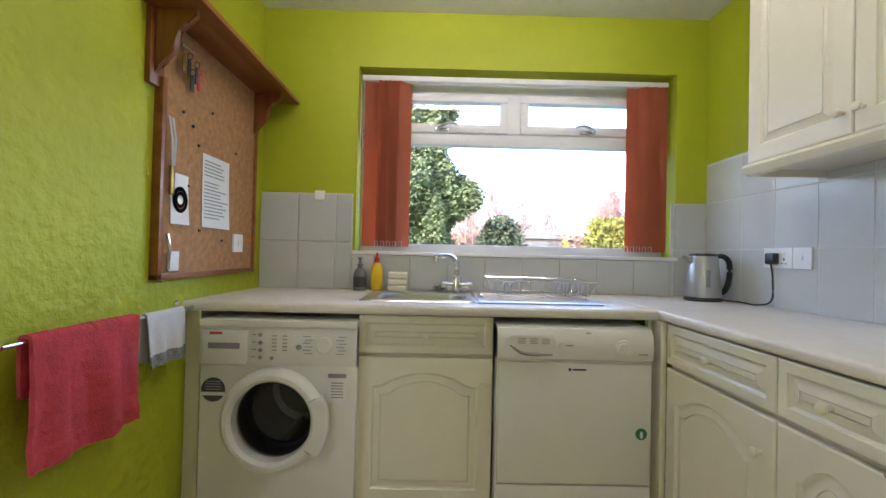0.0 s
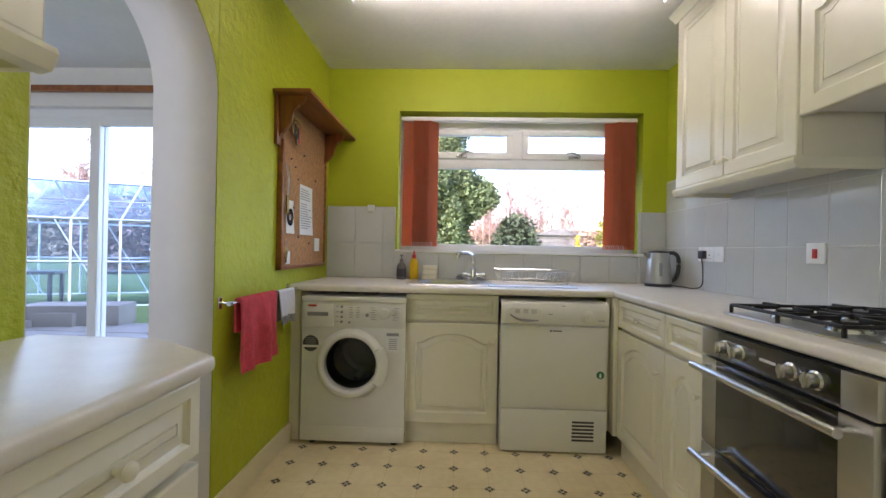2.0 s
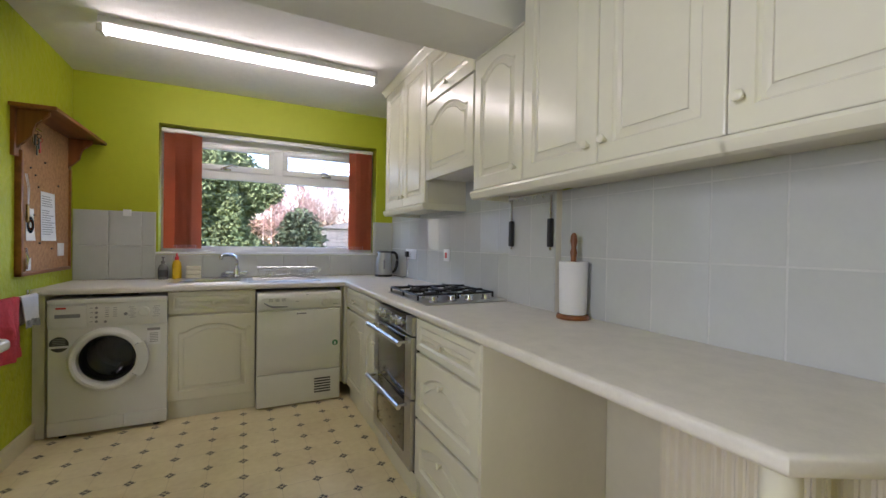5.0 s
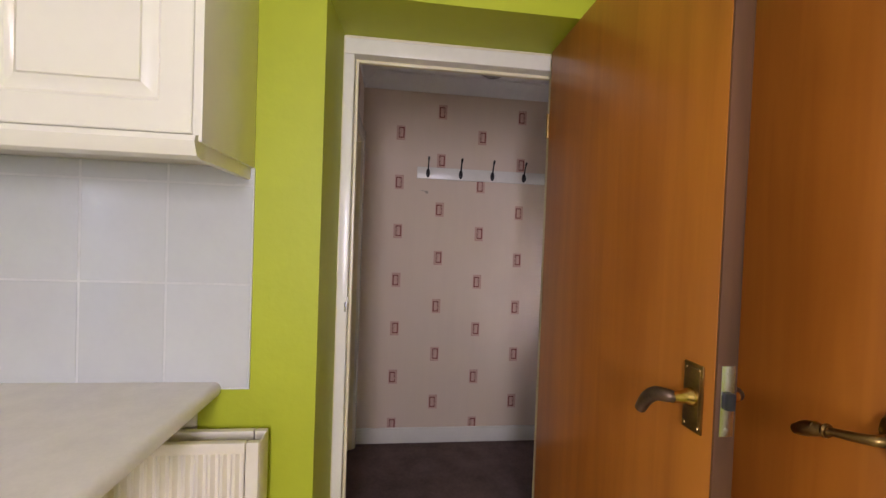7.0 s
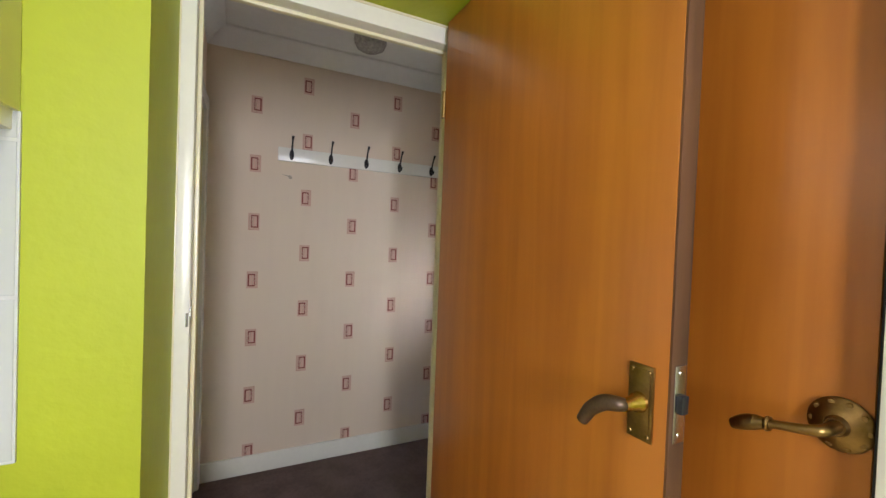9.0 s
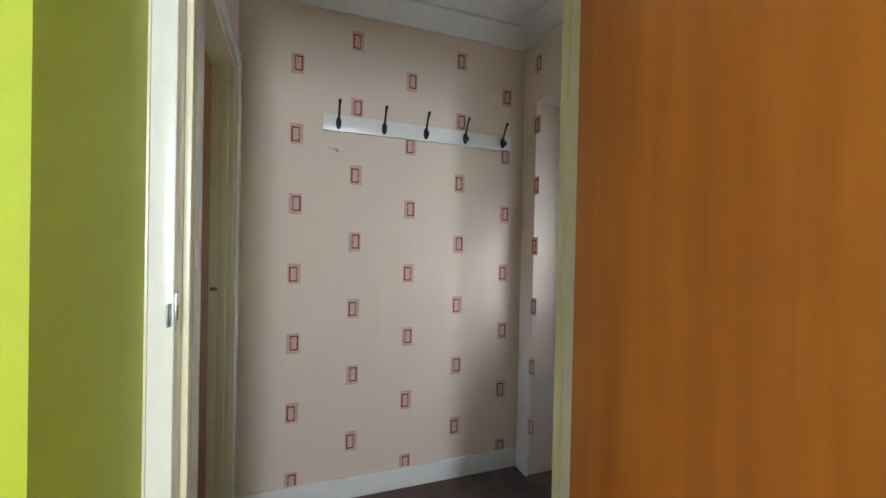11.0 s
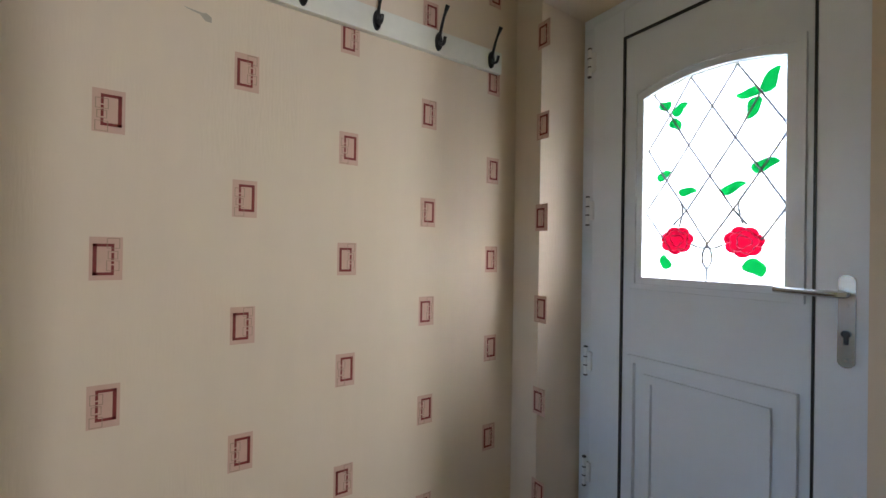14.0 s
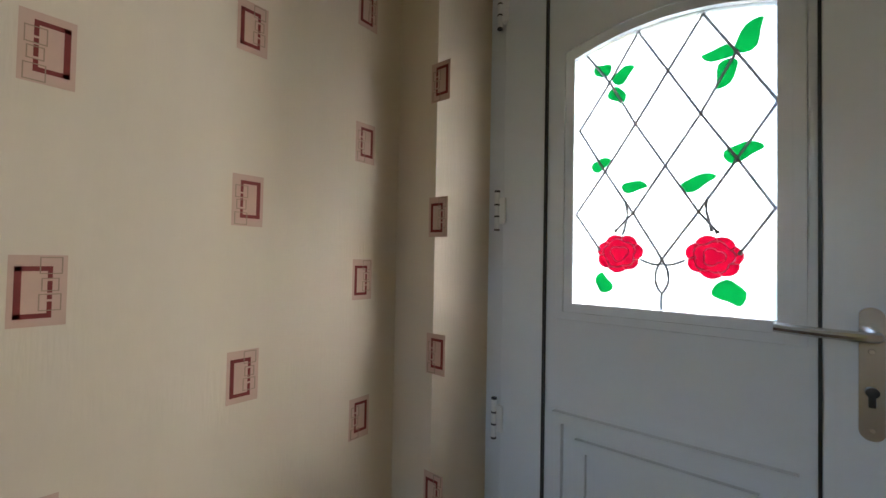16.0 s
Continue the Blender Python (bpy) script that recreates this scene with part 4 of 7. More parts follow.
for z in (0.30, 0.715, 1.28, 1.84):
    bm = box((3.312, DY + 0.012, z - 0.035), (3.332, DY + 0.03, z + 0.035), 0.003)
    lathe([(0.007, z - 0.05), (0.007, z + 0.05)], (3.336, DY + 0.03, 0), "z", 10, bm)
    hg = part("hinge", bm, UPVC, fd, "white door hinge", world=True)
    for dz in (-0.053, 0.053, -0.016, 0.016):
        # Black rings paint the shade in the gaps round the hinge knuckle.
        part("hinge_joint", lathe([(0.0076, z + dz - 0.0022), (0.0076, z + dz + 0.0022)], (3.336, DY + 0.03, 0), "z", 10), INK, hg, world=True)
bm = prism([(2.6215 + 0.0155 * math.cos(a) * 1.0, (1.064 if math.sin(a) > 0 else 0.880) + 0.0155 * math.sin(a)) for a in [2 * math.pi * k / 20 for k in range(20)]], DY + 0.022, DY + 0.032, "y")
hp = part("handle_plate", bm, SATIN, fd, "satin chrome backplate", world=True)
bm = rod(curve_points([(2.6215, DY + 0.03, 1.036), (2.6215, DY + 0.07, 1.036), (2.65, DY + 0.078, 1.036), (2.70, DY + 0.078, 1.037), (2.745, DY + 0.076, 1.039)], 5), 0.0085, 10)
part("lever", bm, SATIN, fd, "satin chrome lever", world=True)
part("cylinder", lathe([(0.0085, DY + 0.03), (0.0085, DY + 0.037), (0.004, DY + 0.0375)], (2.6215, 0, 0.943), "y", 16), BLACKPLASTIC, hp, world=True)
part("key_slot", box((2.617, DY + 0.03, 0.918), (2.626, DY + 0.035, 0.943), 0.002), BLACKPLASTIC, hp, world=True)
for z in (1.008, 0.882):
    part("screw", lathe([(0.005, DY + 0.0315), (0.004, DY + 0.034)], (2.6215, 0, z), "y", 10), CHROME, hp, world=True)


# ---- fitted kitchen units ----
def panel_loop(w, h, inset, rise, k=16):
    """Outline of a routed field: flat sides, a cathedral head when rise is given."""
    x0, x1, z0, z1 = inset, w - inset, inset, h - inset
    pts = [(x0, z0), (x1, z0)]
    for i in range(k + 1):
        u = 1 - 2 * i / k
        a = min(1.0, abs(u) / 0.78)
        f = math.sqrt(max(0.0, 1 - a * a)) * 0.8 + 0.2 * (0.5 + 0.5 * math.cos(math.pi * a)) if rise else 0
        pts.append((x1 + (x0 - x1) * i / k, z1 - rise + rise * f))
    return pts


def routed_front(w, h, rise=0.0, margin=0.055, bm=None, x=0.0, z=0.0, thick=0.02):
    """A wrapped door or drawer front with rounded edges and a routed panel; it faces -y."""
    bm = bm or bmesh.new()
    k = 16
    rect = lambda i, y: [(x + p, y, z + q) for p, q in [(i, i), (w - i, i)] + [(w - i + (2 * i - w) * j / k, h - i) for j in range(k + 1)]]
    field = lambda i, y: [(x + p, y, z + q) for p, q in panel_loop(w, h, i, rise, k)]
    loops = [rect(0, thick), rect(0, 0.005), rect(0.0015, 0.0015), rect(0.005, 0.0), field(margin, 0.0), field(margin + 0.003, 0.005), field(margin + 0.009, 0.0095), field(margin + 0.014, 0.0085), field(margin + 0.030, 0.0018), field(margin + 0.033, 0.0010), field(margin + 0.0345, 0.0062), field(margin + 0.037, 0.0010)]
    vs = [[bm.verts.new(p) for p in lp] for lp in loops]
    n = len(vs[0])
    for a, b in zip(vs, vs[1:]):
        for i in range(n):
            bm.faces.new((a[i], a[(i + 1) % n], b[(i + 1) % n], b[i]))
    bm.faces.new(vs[0])
    bm.faces.new(vs[-1])
    return bm


KNOB = [(0.006, 0.0), (0.0065, -0.008), (0.007, -0.012), (0.0125, -0.017), (0.0145, -0.022), (0.0130, -0.027), (0.008, -0.0295), (0.001, -0.030)]


def knob(parent, x, z):
    return part("knob", lathe(KNOB, (x, 0, z), "y", 18), CREAM, parent, "cream ceramic knob")


def unit(name, label, origin, rz, width, depth, z0, z1, fronts, group, plinth=True, body=True):
    """A cabinet unit: origin at the front's left foot, x to the right, y into the wall. fronts: (x0, x1, z0, z1, rise, knobs)."""
    u = thing(name, label, "cabinet", origin, rz, group)
    if body:
        part("body", box((0.001, 0.022, z0), (width - 0.001, depth, z1), 0.001), CARCASS, u)
    for x0, x1, a, b, rise, knobs in fronts:
        w, h = x1 - x0 - 0.004, b - a - 0.004
        f = part("drawer_front" if h < 0.2 and not rise else "door", routed_front(w, h, rise, 0.03 if h < 0.2 else 0.058, x=x0 + 0.002, z=a + 0.002), CREAM, u)
        shade(f, 16)
        for kx, kz in knobs:
            knob(f, kx, kz)
    if plinth:
        part("plinth", box((0, 0.03, 0), (width, 0.05, z0), 0.001), CREAM, u)
    return u


G = "base units"
# back run: sink unit
unit("sink_cabinet", "cream sink unit with a drawer front and arched door", (-0.083, 1.655, 0), 0, 0.537, 0.55, 0.12, 0.80, [(0, 0.537, 0.715, 0.868, 0, [(0.268, 0.79)]), (0, 0.537, 0.125, 0.703, 0.055, [(0.495, 0.60)])], G)
ep = thing("end_panel", "cream end panel under the worktop", "panel", (-0.72, 1.66, 0))
part("panel", box((-0.757, 1.655, 0), (-0.70, 2.26, 0.871), 0.002), CREAM, ep, world=True)
fp = thing("filler_panel", "cream filler panel beside the tumble dryer", "panel", (1.09, 1.66, 0))
part("panel", box((1.066, 1.66, 0.11), (1.085, 1.68, 0.871), 0.002), CREAM, fp, world=True)
part("return", box((1.085, 1.594, 0.11), (1.107, 1.68, 0.871), 0.002), CREAM, fp, world=True)
# right run, facing the room
FX = 1.104
unit("corner_cabinet", "cream corner base unit with arched door", (FX, 1.592, 0), -90, 0.505, 0.57, 0.11, 0.80, [(0, 0.505, 0.715, 0.868, 0, [(0.2525, 0.79)]), (0, 0.505, 0.112, 0.703, 0.06, [(0.46, 0.60)])], G)
unit("base_cabinet", "narrow cream base unit with arched door", (FX, 1.086, 0), -90, 0.295, 0.57, 0.11, 0.80, [(0, 0.295, 0.715, 0.868, 0, [(0.1475, 0.79)]), (0, 0.295, 0.112, 0.703, 0.06, [(0.255, 0.60)])], G)
du = unit("drawer_cabinet", "cream three-drawer unit with routed fronts", (FX, 0.182, 0), -90, 0.58, 0.59, 0.11, 0.865, [(0, 0.58, 0.715, 0.868, 0, [(0.29, 0.79)]), (0, 0.58, 0.40, 0.703, 0.06, [(0.29, 0.625)]), (0, 0.58, 0.112, 0.39, 0.05, [(0.29, 0.31)])], G)
part("side_panel", box((0.581, 0.0, 0.0), (0.598, 0.595, 0.871), 0.001), CARCASS, du)
# left run
for i, (y0, w) in enumerate(((-0.317, 0.402), (-0.82, 0.502), (-1.322, 0.50))):
    unit("base_cabinet", "cream base unit with a drawer over an arched door", (-0.287, y0, 0), 90, w, 0.45, 0.11, 0.865, [(0, w, 0.715, 0.868, 0, [(w / 2, 0.79)]), (0, w, 0.112, 0.703, 0.06, [(w - 0.05 if i else 0.05, 0.615)])], G)

# wall units
G = "wall units"


def pelmet(u, w, z, ends=(True, True), depth=0.3, z0=None):
    prof = [(0.0, z), (-0.012, z - 0.003), (-0.016, z - 0.014), (-0.012, z - 0.026), (-0.004, z - 0.04), (0.012, z - 0.045), (0.02, z - 0.045), (0.02, z)]
    bm = prism(prof, -0.006, w + 0.006, "x")
    for e, xx in zip(ends, (-0.004, w - 0.014)):
        if e:
            box((xx, 0.018, z - 0.043), (xx + 0.018, depth, z), 0.003, bm)
    return part("pelmet", bm, CREAM, u, "moulded cream pelmet")


def cornice(u, w, z, depth=0.3):
    prof = [(0.02, z), (-0.002, z), (-0.006, z + 0.012), (-0.022, z + 0.024), (-0.032, z + 0.034), (-0.036, z + 0.044), (0.02, z + 0.044)]
    return part("cornice", prism(prof, -0.03, w, "x"), CREAM, u, "moulded cream cornice")


A0 = (1.402, 1.588, 0)
wa = unit("wall_cabinet", "cream double wall unit with moulded pelmet", A0, -90, 0.80, 0.30, 1.462, 2.405, [(0, 0.40, 1.480, 2.405, 0.0, [(0.37, 1.55)]), (0.40, 0.80, 1.480, 2.405, 0.0, [(0.43, 1.55)])], G, plinth=False)
pelmet(wa, 0.80, 1.480)
cornice(wa, 0.80, 2.405)
wh = unit("hood_cabinet", "cream cooker hood unit with an arched lift-up door", (1.404, 0.786, 0), -90, 0.594, 0.30, 1.65, 2.405, [(0, 0.594, 1.615, 2.09, 0.07, []), (0, 0.594, 2.096, 2.405, 0.0, [(0.297, 2.14)])], G, plinth=False)
part("hood_base", box((0.02, 0.03, 1.63), (0.575, 0.28, 1.652), 0.003), WHITE, wh)
cornice(wh, 0.594, 2.405)
LX = 1.408
wl = unit("wall_cabinet", "cream wall unit cut short under the beam", (LX, 0.190, 0), -90, 0.40, 0.26, 1.475, 2.14, [(0, 0.40, 1.487, 2.14, 0.045, [(0.355, 1.55)])], G, plinth=False)
part("top_board", box((0, 0, 2.14), (0.40, 0.2, 2.149)), CARCASS, wl)
pelmet(wl, 0.40, 1.487, (True, False), 0.21)
wm = unit("wall_cabinet", "tall cream double wall unit with routed doors", (LX, -0.210, 0), -90, 0.80, 0.29, 1.475, 2.44, [(0, 0.40, 1.487, 2.44, 0.0, [(0.365, 1.555)]), (0.40, 0.80, 1.487, 2.44, 0.0, [(0.435, 1.56)])], G, plinth=False)
pelmet(wm, 0.80, 1.487, (False, False))
we = unit("wall_cabinet", "tall cream single wall unit at the run's end", (LX, -1.010, 0), -90, 0.405, 0.29, 1.475, 2.44, [(0, 0.40, 1.487, 2.44, 0.0, [(0.035, 1.57)])], G, plinth=False)
pelmet(we, 0.405, 1.487, (False, True))
part("end_panel", box((0.400, 0.0, 1.475), (0.417, 0.296, 2.44), 0.001), CREAM, we)
for y0, w in ((-0.56, 0.50), (-1.06, 0.498)):
    wu = unit("wall_cabinet", "cream wall unit above the side worktop", (-0.463, y0, 0), 90, w, 0.29, 1.425, 2.40, [(0, w, 1.440, 2.40, 0.0, [(0.45 if y0 < -0.6 else 0.05, 1.515)])], G, plinth=False)
    pelmet(wu, w, 1.440, (False, y0 > -0.6), 0.29)


# ---- worktops ----
def edge_round(bm, edges, r=0.016):
    bmesh.ops.bevel(bm, geom=edges, offset=r, segments=4, affect="EDGES", profile=0.5)


def slab(outline, z0, z1, front):
    """A worktop from an outline; front: indices of the outline's edges that are rolled."""
    bm = prism(outline, z0, z1, "z")
    bm.verts.ensure_lookup_table()
    n = len(outline)
    es = []
    for i in front:
        for off in (0, n):
            e = bm.edges.get((bm.verts[i + off], bm.verts[(i + 1) % n + off]))
            if e:
                es.append(e)
    edge_round(bm, es, 0.014)
    return bm


ZT = 0.91
SX0, SX1, SY0, SY1 = -0.06, 0.37, 1.80, 2.13
wt = thing("worktop", "mottled grey-beige laminate worktop with rolled edge", "worktop", (0.5, 2.0, 0.872))
FY = 1.622
bm = slab([(-0.755, FY), (1.092, FY), (1.092, 2.28), (-0.755, 2.28)], 0.872, ZT, [0])
back = part("back_run", bm, LAMINATE, wt, world=True)
o = wt.matrix_basis.translation
bored(back, box((SX0 - o.x, SY0 - o.y, 0.80 - o.z), (SX1 - o.x, SY1 - o.y, 0.99 - o.z)))
bm = slab([(1.094, 2.28), (1.094, -1.285), (1.229, -1.355), (1.699, -1.358), (1.699, -0.132), (1.665, -0.132), (1.665, 0.236), (1.702, 0.236), (1.702, 2.28)], 0.872, ZT, [0, 1, 2])
part("side_run", bm, LAMINATE, wt, world=True)
wl2 = thing("worktop", "grey-beige laminate side worktop with clipped corner", "worktop", (-0.5, -0.5, 0.872))
bm = slab([(-0.755, 0.225), (-0.46, 0.215), (-0.265, 0.09), (-0.265, -1.33), (-0.755, -1.33)], 0.872, ZT, [0, 1, 2])
part("slab", bm, LAMINATE, wl2, world=True)
leg = thing("support_post", "cream tubular post under the breakfast bar", "post", (1.185, -1.235, 0))
part("tube", lathe([(0.03, 0), (0.03, 0.86)], (0, 0, 0), "z", 20), CREAM, leg)
part("flange", lathe([(0.045, 0.86), (0.045, 0.8715)], (0, 0, 0), "z", 20), CREAM, leg)

# ---- washing machine ----
wmach = thing("washing_machine", "white front-loading washing machine under the worktop", "washing machine", (-0.674, 1.602, 0))
W = 0.596
CX, CZ = 0.287, 0.468


wbody = part("body", box((0.0, 0.012, 0.02), (W, 0.56, 0.815), 0.004), WHITEGOODS, wmach)
bored(wbody, lathe([(0.149, -0.05), (0.149, 0.40)], (CX, 0, CZ), "y", 48))
part("top", box((-0.002, 0.0, 0.818), (W + 0.002, 0.56, 0.845), 0.005), APPLIANCE_PLASTIC, wmach)
bm = prism([(0.016, 0.66), (0.0, 0.70), (0.006, 0.80), (0.012, 0.816), (0.05, 0.816), (0.05, 0.66)], 0.0, W, "x")
cp = part("control_panel", bm, APPLIANCE_PLASTIC, wmach)
part("plinth_flap", box((0.0, 0.006, 0.022), (W * 0.62, 0.02, 0.105), 0.003), APPLIANCE_PLASTIC, wmach)
part("filter_flap", box((W * 0.625, 0.006, 0.022), (W, 0.02, 0.105), 0.003), APPLIANCE_PLASTIC, wmach)
part("detergent_drawer", box((0.012, -0.003, 0.675), (0.185, 0.012, 0.808), 0.006), APPLIANCE_PLASTIC, wmach)
# A raised grey bar; the recess's shade is in its colour.
part("drawer_grip", box((0.035, -0.005, 0.735), (0.155, 0.0, 0.758), 0.003), INKGREY, wmach, "grey bar painting the shade of the grip recess")
part("programme_dial", lathe([(0.031, -0.001), (0.030, -0.012), (0.026, -0.016), (0.001, -0.017)], (0.475, 0, 0.755), "y", 28), APPLIANCE_PLASTIC, wmach, "white programme dial")
for z in (0.790, 0.760, 0.732, 0.705):
    part("button", lathe([(0.0075, 0.0), (0.0075, -0.004), (0.005, -0.005)], (0.232, 0, z), "y", 12), INKGREY, wmach)
part("start_button", lathe([(0.010, 0.001), (0.010, -0.004), (0.007, -0.005)], (0.378, 0, 0.745), "y", 14), INKGREY, wmach)
part("button", lathe([(0.0075, 0.004), (0.0075, -0.002), (0.005, -0.003)], (0.276, 0, 0.702), "y", 12), INKGREY, wmach)
bm = bmesh.new()
for cx in (0.275, 0.315):
    for k in range(5):
        box((cx, -0.0007, 0.785 - k * 0.0135), (cx + 0.018, 0.002, 0.788 - k * 0.0135), 0, bm)
for k in range(6):
    for sx in (-1, 1):
        xx = 0.475 + sx * (0.045 + 0.008 * (k % 2))
        box((xx, -0.0007, 0.72 + k * 0.013), (xx + sx * 0.03, 0.002, 0.7225 + k * 0.013), 0, bm)
for k in range(4):
    box((0.20, -0.0007, 0.788 - k * 0.028), (0.214, 0.002, 0.791 - k * 0.028), 0, bm)
part("legend", bm, INKGREY, wmach, "grey printed legend", smooth=False)["kind"] = "stuff"
bm = box((0.04, -0.0036, 0.789), (0.088, -0.0025, 0.799))
part("maker_mark", bm, REDPLASTIC, wmach, "small red maker's mark", smooth=False)
bm = lathe([(0.196, 0.012), (0.196, -0.006), (0.190, -0.022), (0.176, -0.034), (0.162, -0.034), (0.150, -0.020), (0.1475, 0.014), (0.1475, 0.03)], (CX, 0, CZ), "y", 64)
for f in [f for f in bm.faces if len(f.verts) > 4]:
    bm.faces.remove(f)
rim = part("door_rim", bm, APPLIANCE_PLASTIC, wmach, "white porthole rim")
arc = [-0.62 + 1.12 * k / 12 for k in range(13)]
bm = prism([(CX + 0.217 * math.cos(a), CZ + 0.217 * math.sin(a)) for a in arc] + [(CX + 0.168 * math.cos(a), CZ + 0.168 * math.sin(a)) for a in reversed(arc)], -0.038, -0.010, "y", bevel=0.005)
part("door_handle", bm, APPLIANCE_PLASTIC, rim, "white curved door handle")
for a in (arc[0] - 0.012, arc[-1] + 0.012):
    bm = rod([(CX + r * math.cos(a), -0.0335 + 0.03 * max(0, r - 0.185) / 0.03, CZ + r * math.sin(a)) for r in (0.166, 0.176, 0.19)], 0.0016, 5)
    # Grey rods paint the gap's shade at both ends of the handle.
    part("handle_gap", bm, INKGREY, rim, "grey rod painting the shade at the handle's end")
bm = lathe([(0.1465, 0.016), (0.138, 0.020), (0.128, 0.05), (0.112, 0.085), (0.06, 0.10), (0.001, 0.104)], (CX, 0, CZ), "y", 48)
for f in [f for f in bm.faces if len(f.verts) > 4]:
    bm.faces.remove(f)
part("porthole", bm, DOORGLASS, rim, "dark bowl of porthole glass").visible_shadow = False
bm = lathe([(0.1475, 0.03), (0.1475, 0.10), (0.135, 0.105), (0.135, 0.125), (0.1475, 0.13)], (CX, 0, CZ), "y", 48)
for f in [f for f in bm.faces if len(f.verts) > 4]:
    bm.faces.remove(f)
part("door_seal", bm, SEAL, wmach, "grey rubber door seal")
bm = lathe([(0.1475, 0.13), (0.147, 0.36), (0.12, 0.375), (0.07, 0.36), (0.03, 0.37), (0.001, 0.365)], (CX, 0, CZ), "y", 48)
for f in [f for f in bm.faces if len(f.verts) > 4 and f.calc_center_median().y < 0.2]:
    bm.faces.remove(f)
for k in range(3):
    a = 0.5 + k * 2.094
    rod([(CX + 0.135 * math.cos(a), 0.15, CZ + 0.135 * math.sin(a)), (CX + 0.13 * math.cos(a), 0.35, CZ + 0.13 * math.sin(a))], 0.016, 8, bm)
part("drum", bm, STEEL, wmach, "stainless steel drum")
def disc_sticker(x, z, r):
    return prism([(x + r * math.cos(a), z + r * math.sin(a)) for a in [2 * math.pi * k / 32 for k in range(32)]], 0.0108, 0.0125, "y")
st = part("round_sticker", disc_sticker(0.052, 0.575, 0.046), INK, wmach, "round dark printed sticker", smooth=False)
part("sticker_band", box((0.008, 0.0100, 0.553), (0.096, 0.0115, 0.566)), PAPER, st, smooth=False)
bm = bmesh.new()
for k in range(4):
    box((0.022, 0.0100, 0.575 + k * 0.010), (0.082, 0.0110, 0.578 + k * 0.010), 0, bm)
part("sticker_lines", bm, INKGREY, st, smooth=False)
st = part("label_sticker", box((0.488, 0.0105, 0.535), (0.560, 0.0125, 0.645)), PAPER, wmach, "white printed label", smooth=False)
bm = box((0.489, 0.0098, 0.628), (0.559, 0.011, 0.644))
for k in range(6):
    box((0.502, 0.0098, 0.552 + k * 0.011), (0.548, 0.011, 0.556 + k * 0.011), 0, bm)
part("label_bars", bm, INKGREY, st, smooth=False)
for x in (0.06, W - 0.06):
    part("foot", lathe([(0.02, 0), (0.02, 0.02)], (x, 0.05, 0), "z", 12), BLACKPLASTIC, wmach)
# An added board whose black colour stands for shade behind the appliances.
gap = thing("recess_board", "near-black board painting the shade behind the appliances", "panel", (0.2, 2.0, 0.846))
part("board", box((-0.70, 2.22, 0.02), (1.06, 2.25, 0.871)), GAPSHADE, gap, world=True)
cloth = thing("folded_cloth", "crumpled brown cloth on the washing machine", "cloth", (-0.38, 1.85, 0.8455))
bm = bmesh.new()
bmesh.ops.create_grid(bm, x_segments=16, y_segments=10, size=1.0)
for v in bm.verts:
    v.co = (v.co.x * 0.12, v.co.y * 0.12, 0.004 + 0.007 * (1 + noise.noise(Vector((v.co.x * 3, v.co.y * 3, 1)))))
bmesh.ops.solidify(bm, geom=bm.faces[:], thickness=0.003)
part("cloth", bm, BARK, cloth)

# ---- tumble dryer ----
td = thing("tumble_dryer", "white condenser tumble dryer under the worktop", "tumble dryer", (0.461, 1.592, 0))
W = 0.594
part("body", box((0.0, 0.012, 0.012), (W, 0.56, 0.83), 0.004), WHITEGOODS, td)
bm = prism([(0.012, 0.715), (0.0, 0.722), (-0.006, 0.76), (0.0, 0.815), (0.014, 0.835), (0.05, 0.845), (0.3, 0.845), (0.3, 0.715)], 0.0, W, "x")
part("control_panel", bm, APPLIANCE_PLASTIC, td)
part("door", box((0.004, 0.0, 0.252), (W - 0.004, 0.02, 0.708), 0.006), WHITEGOODS, td, "plain white front panel")
lower = part("lower_panel", box((0.004, 0.0, 0.012), (W - 0.004, 0.02, 0.246), 0.006), WHITEGOODS, td)
bm = prism([(0.02, 0.73), (0.20, 0.724), (0.228, 0.735), (0.215, 0.80), (0.205, 0.812), (0.05, 0.812), (0.03, 0.80)], -0.012, 0.0, "y", bevel=0.003)
part("water_drawer", bm, APPLIANCE_PLASTIC, td, "white pull-out tank front")
bm = rod(curve_points([(0.045, -0.0125, 0.775), (0.09, -0.0135, 0.748), (0.14, -0.0135, 0.742), (0.205, -0.0125, 0.742)], 5), [0.003 + 0.004 * math.sin(math.pi * k / 15) for k in range(16)], 8)
part("drawer_grip", bm, INKGREY, td)
part("timer_dial", lathe([(0.036, -0.003), (0.034, -0.012), (0.026, -0.014), (0.024, -0.020), (0.001, -0.021)], (0.478, 0, 0.765), "y", 28), APPLIANCE_PLASTIC, td)
part("dial_grip", box((0.474, -0.024, 0.742), (0.482, -0.018, 0.788), 0.002), APPLIANCE_PLASTIC, td)
part("button", lathe([(0.011, -0.002), (0.010, -0.008)], (0.242, 0, 0.778), "y", 14), APPLIANCE_PLASTIC, td)
bm = bmesh.new()
for k in range(4):
    for cx in (0.075, 0.12, 0.165):
        box((cx, -0.0126, 0.782 + k * 0.006), (cx + 0.028, -0.011, 0.7845 + k * 0.006), 0, bm)
box((0.26, -0.007, 0.775), (0.285, -0.002, 0.779), 0, bm)
box((0.535, -0.007, 0.745), (0.57, -0.002, 0.749), 0, bm)
box((0.335, -0.006, 0.822), (0.352, 0.0, 0.826), 0, bm)
part("legend", bm, INKGREY, td, "grey printed legend", smooth=False)["kind"] = "stuff"
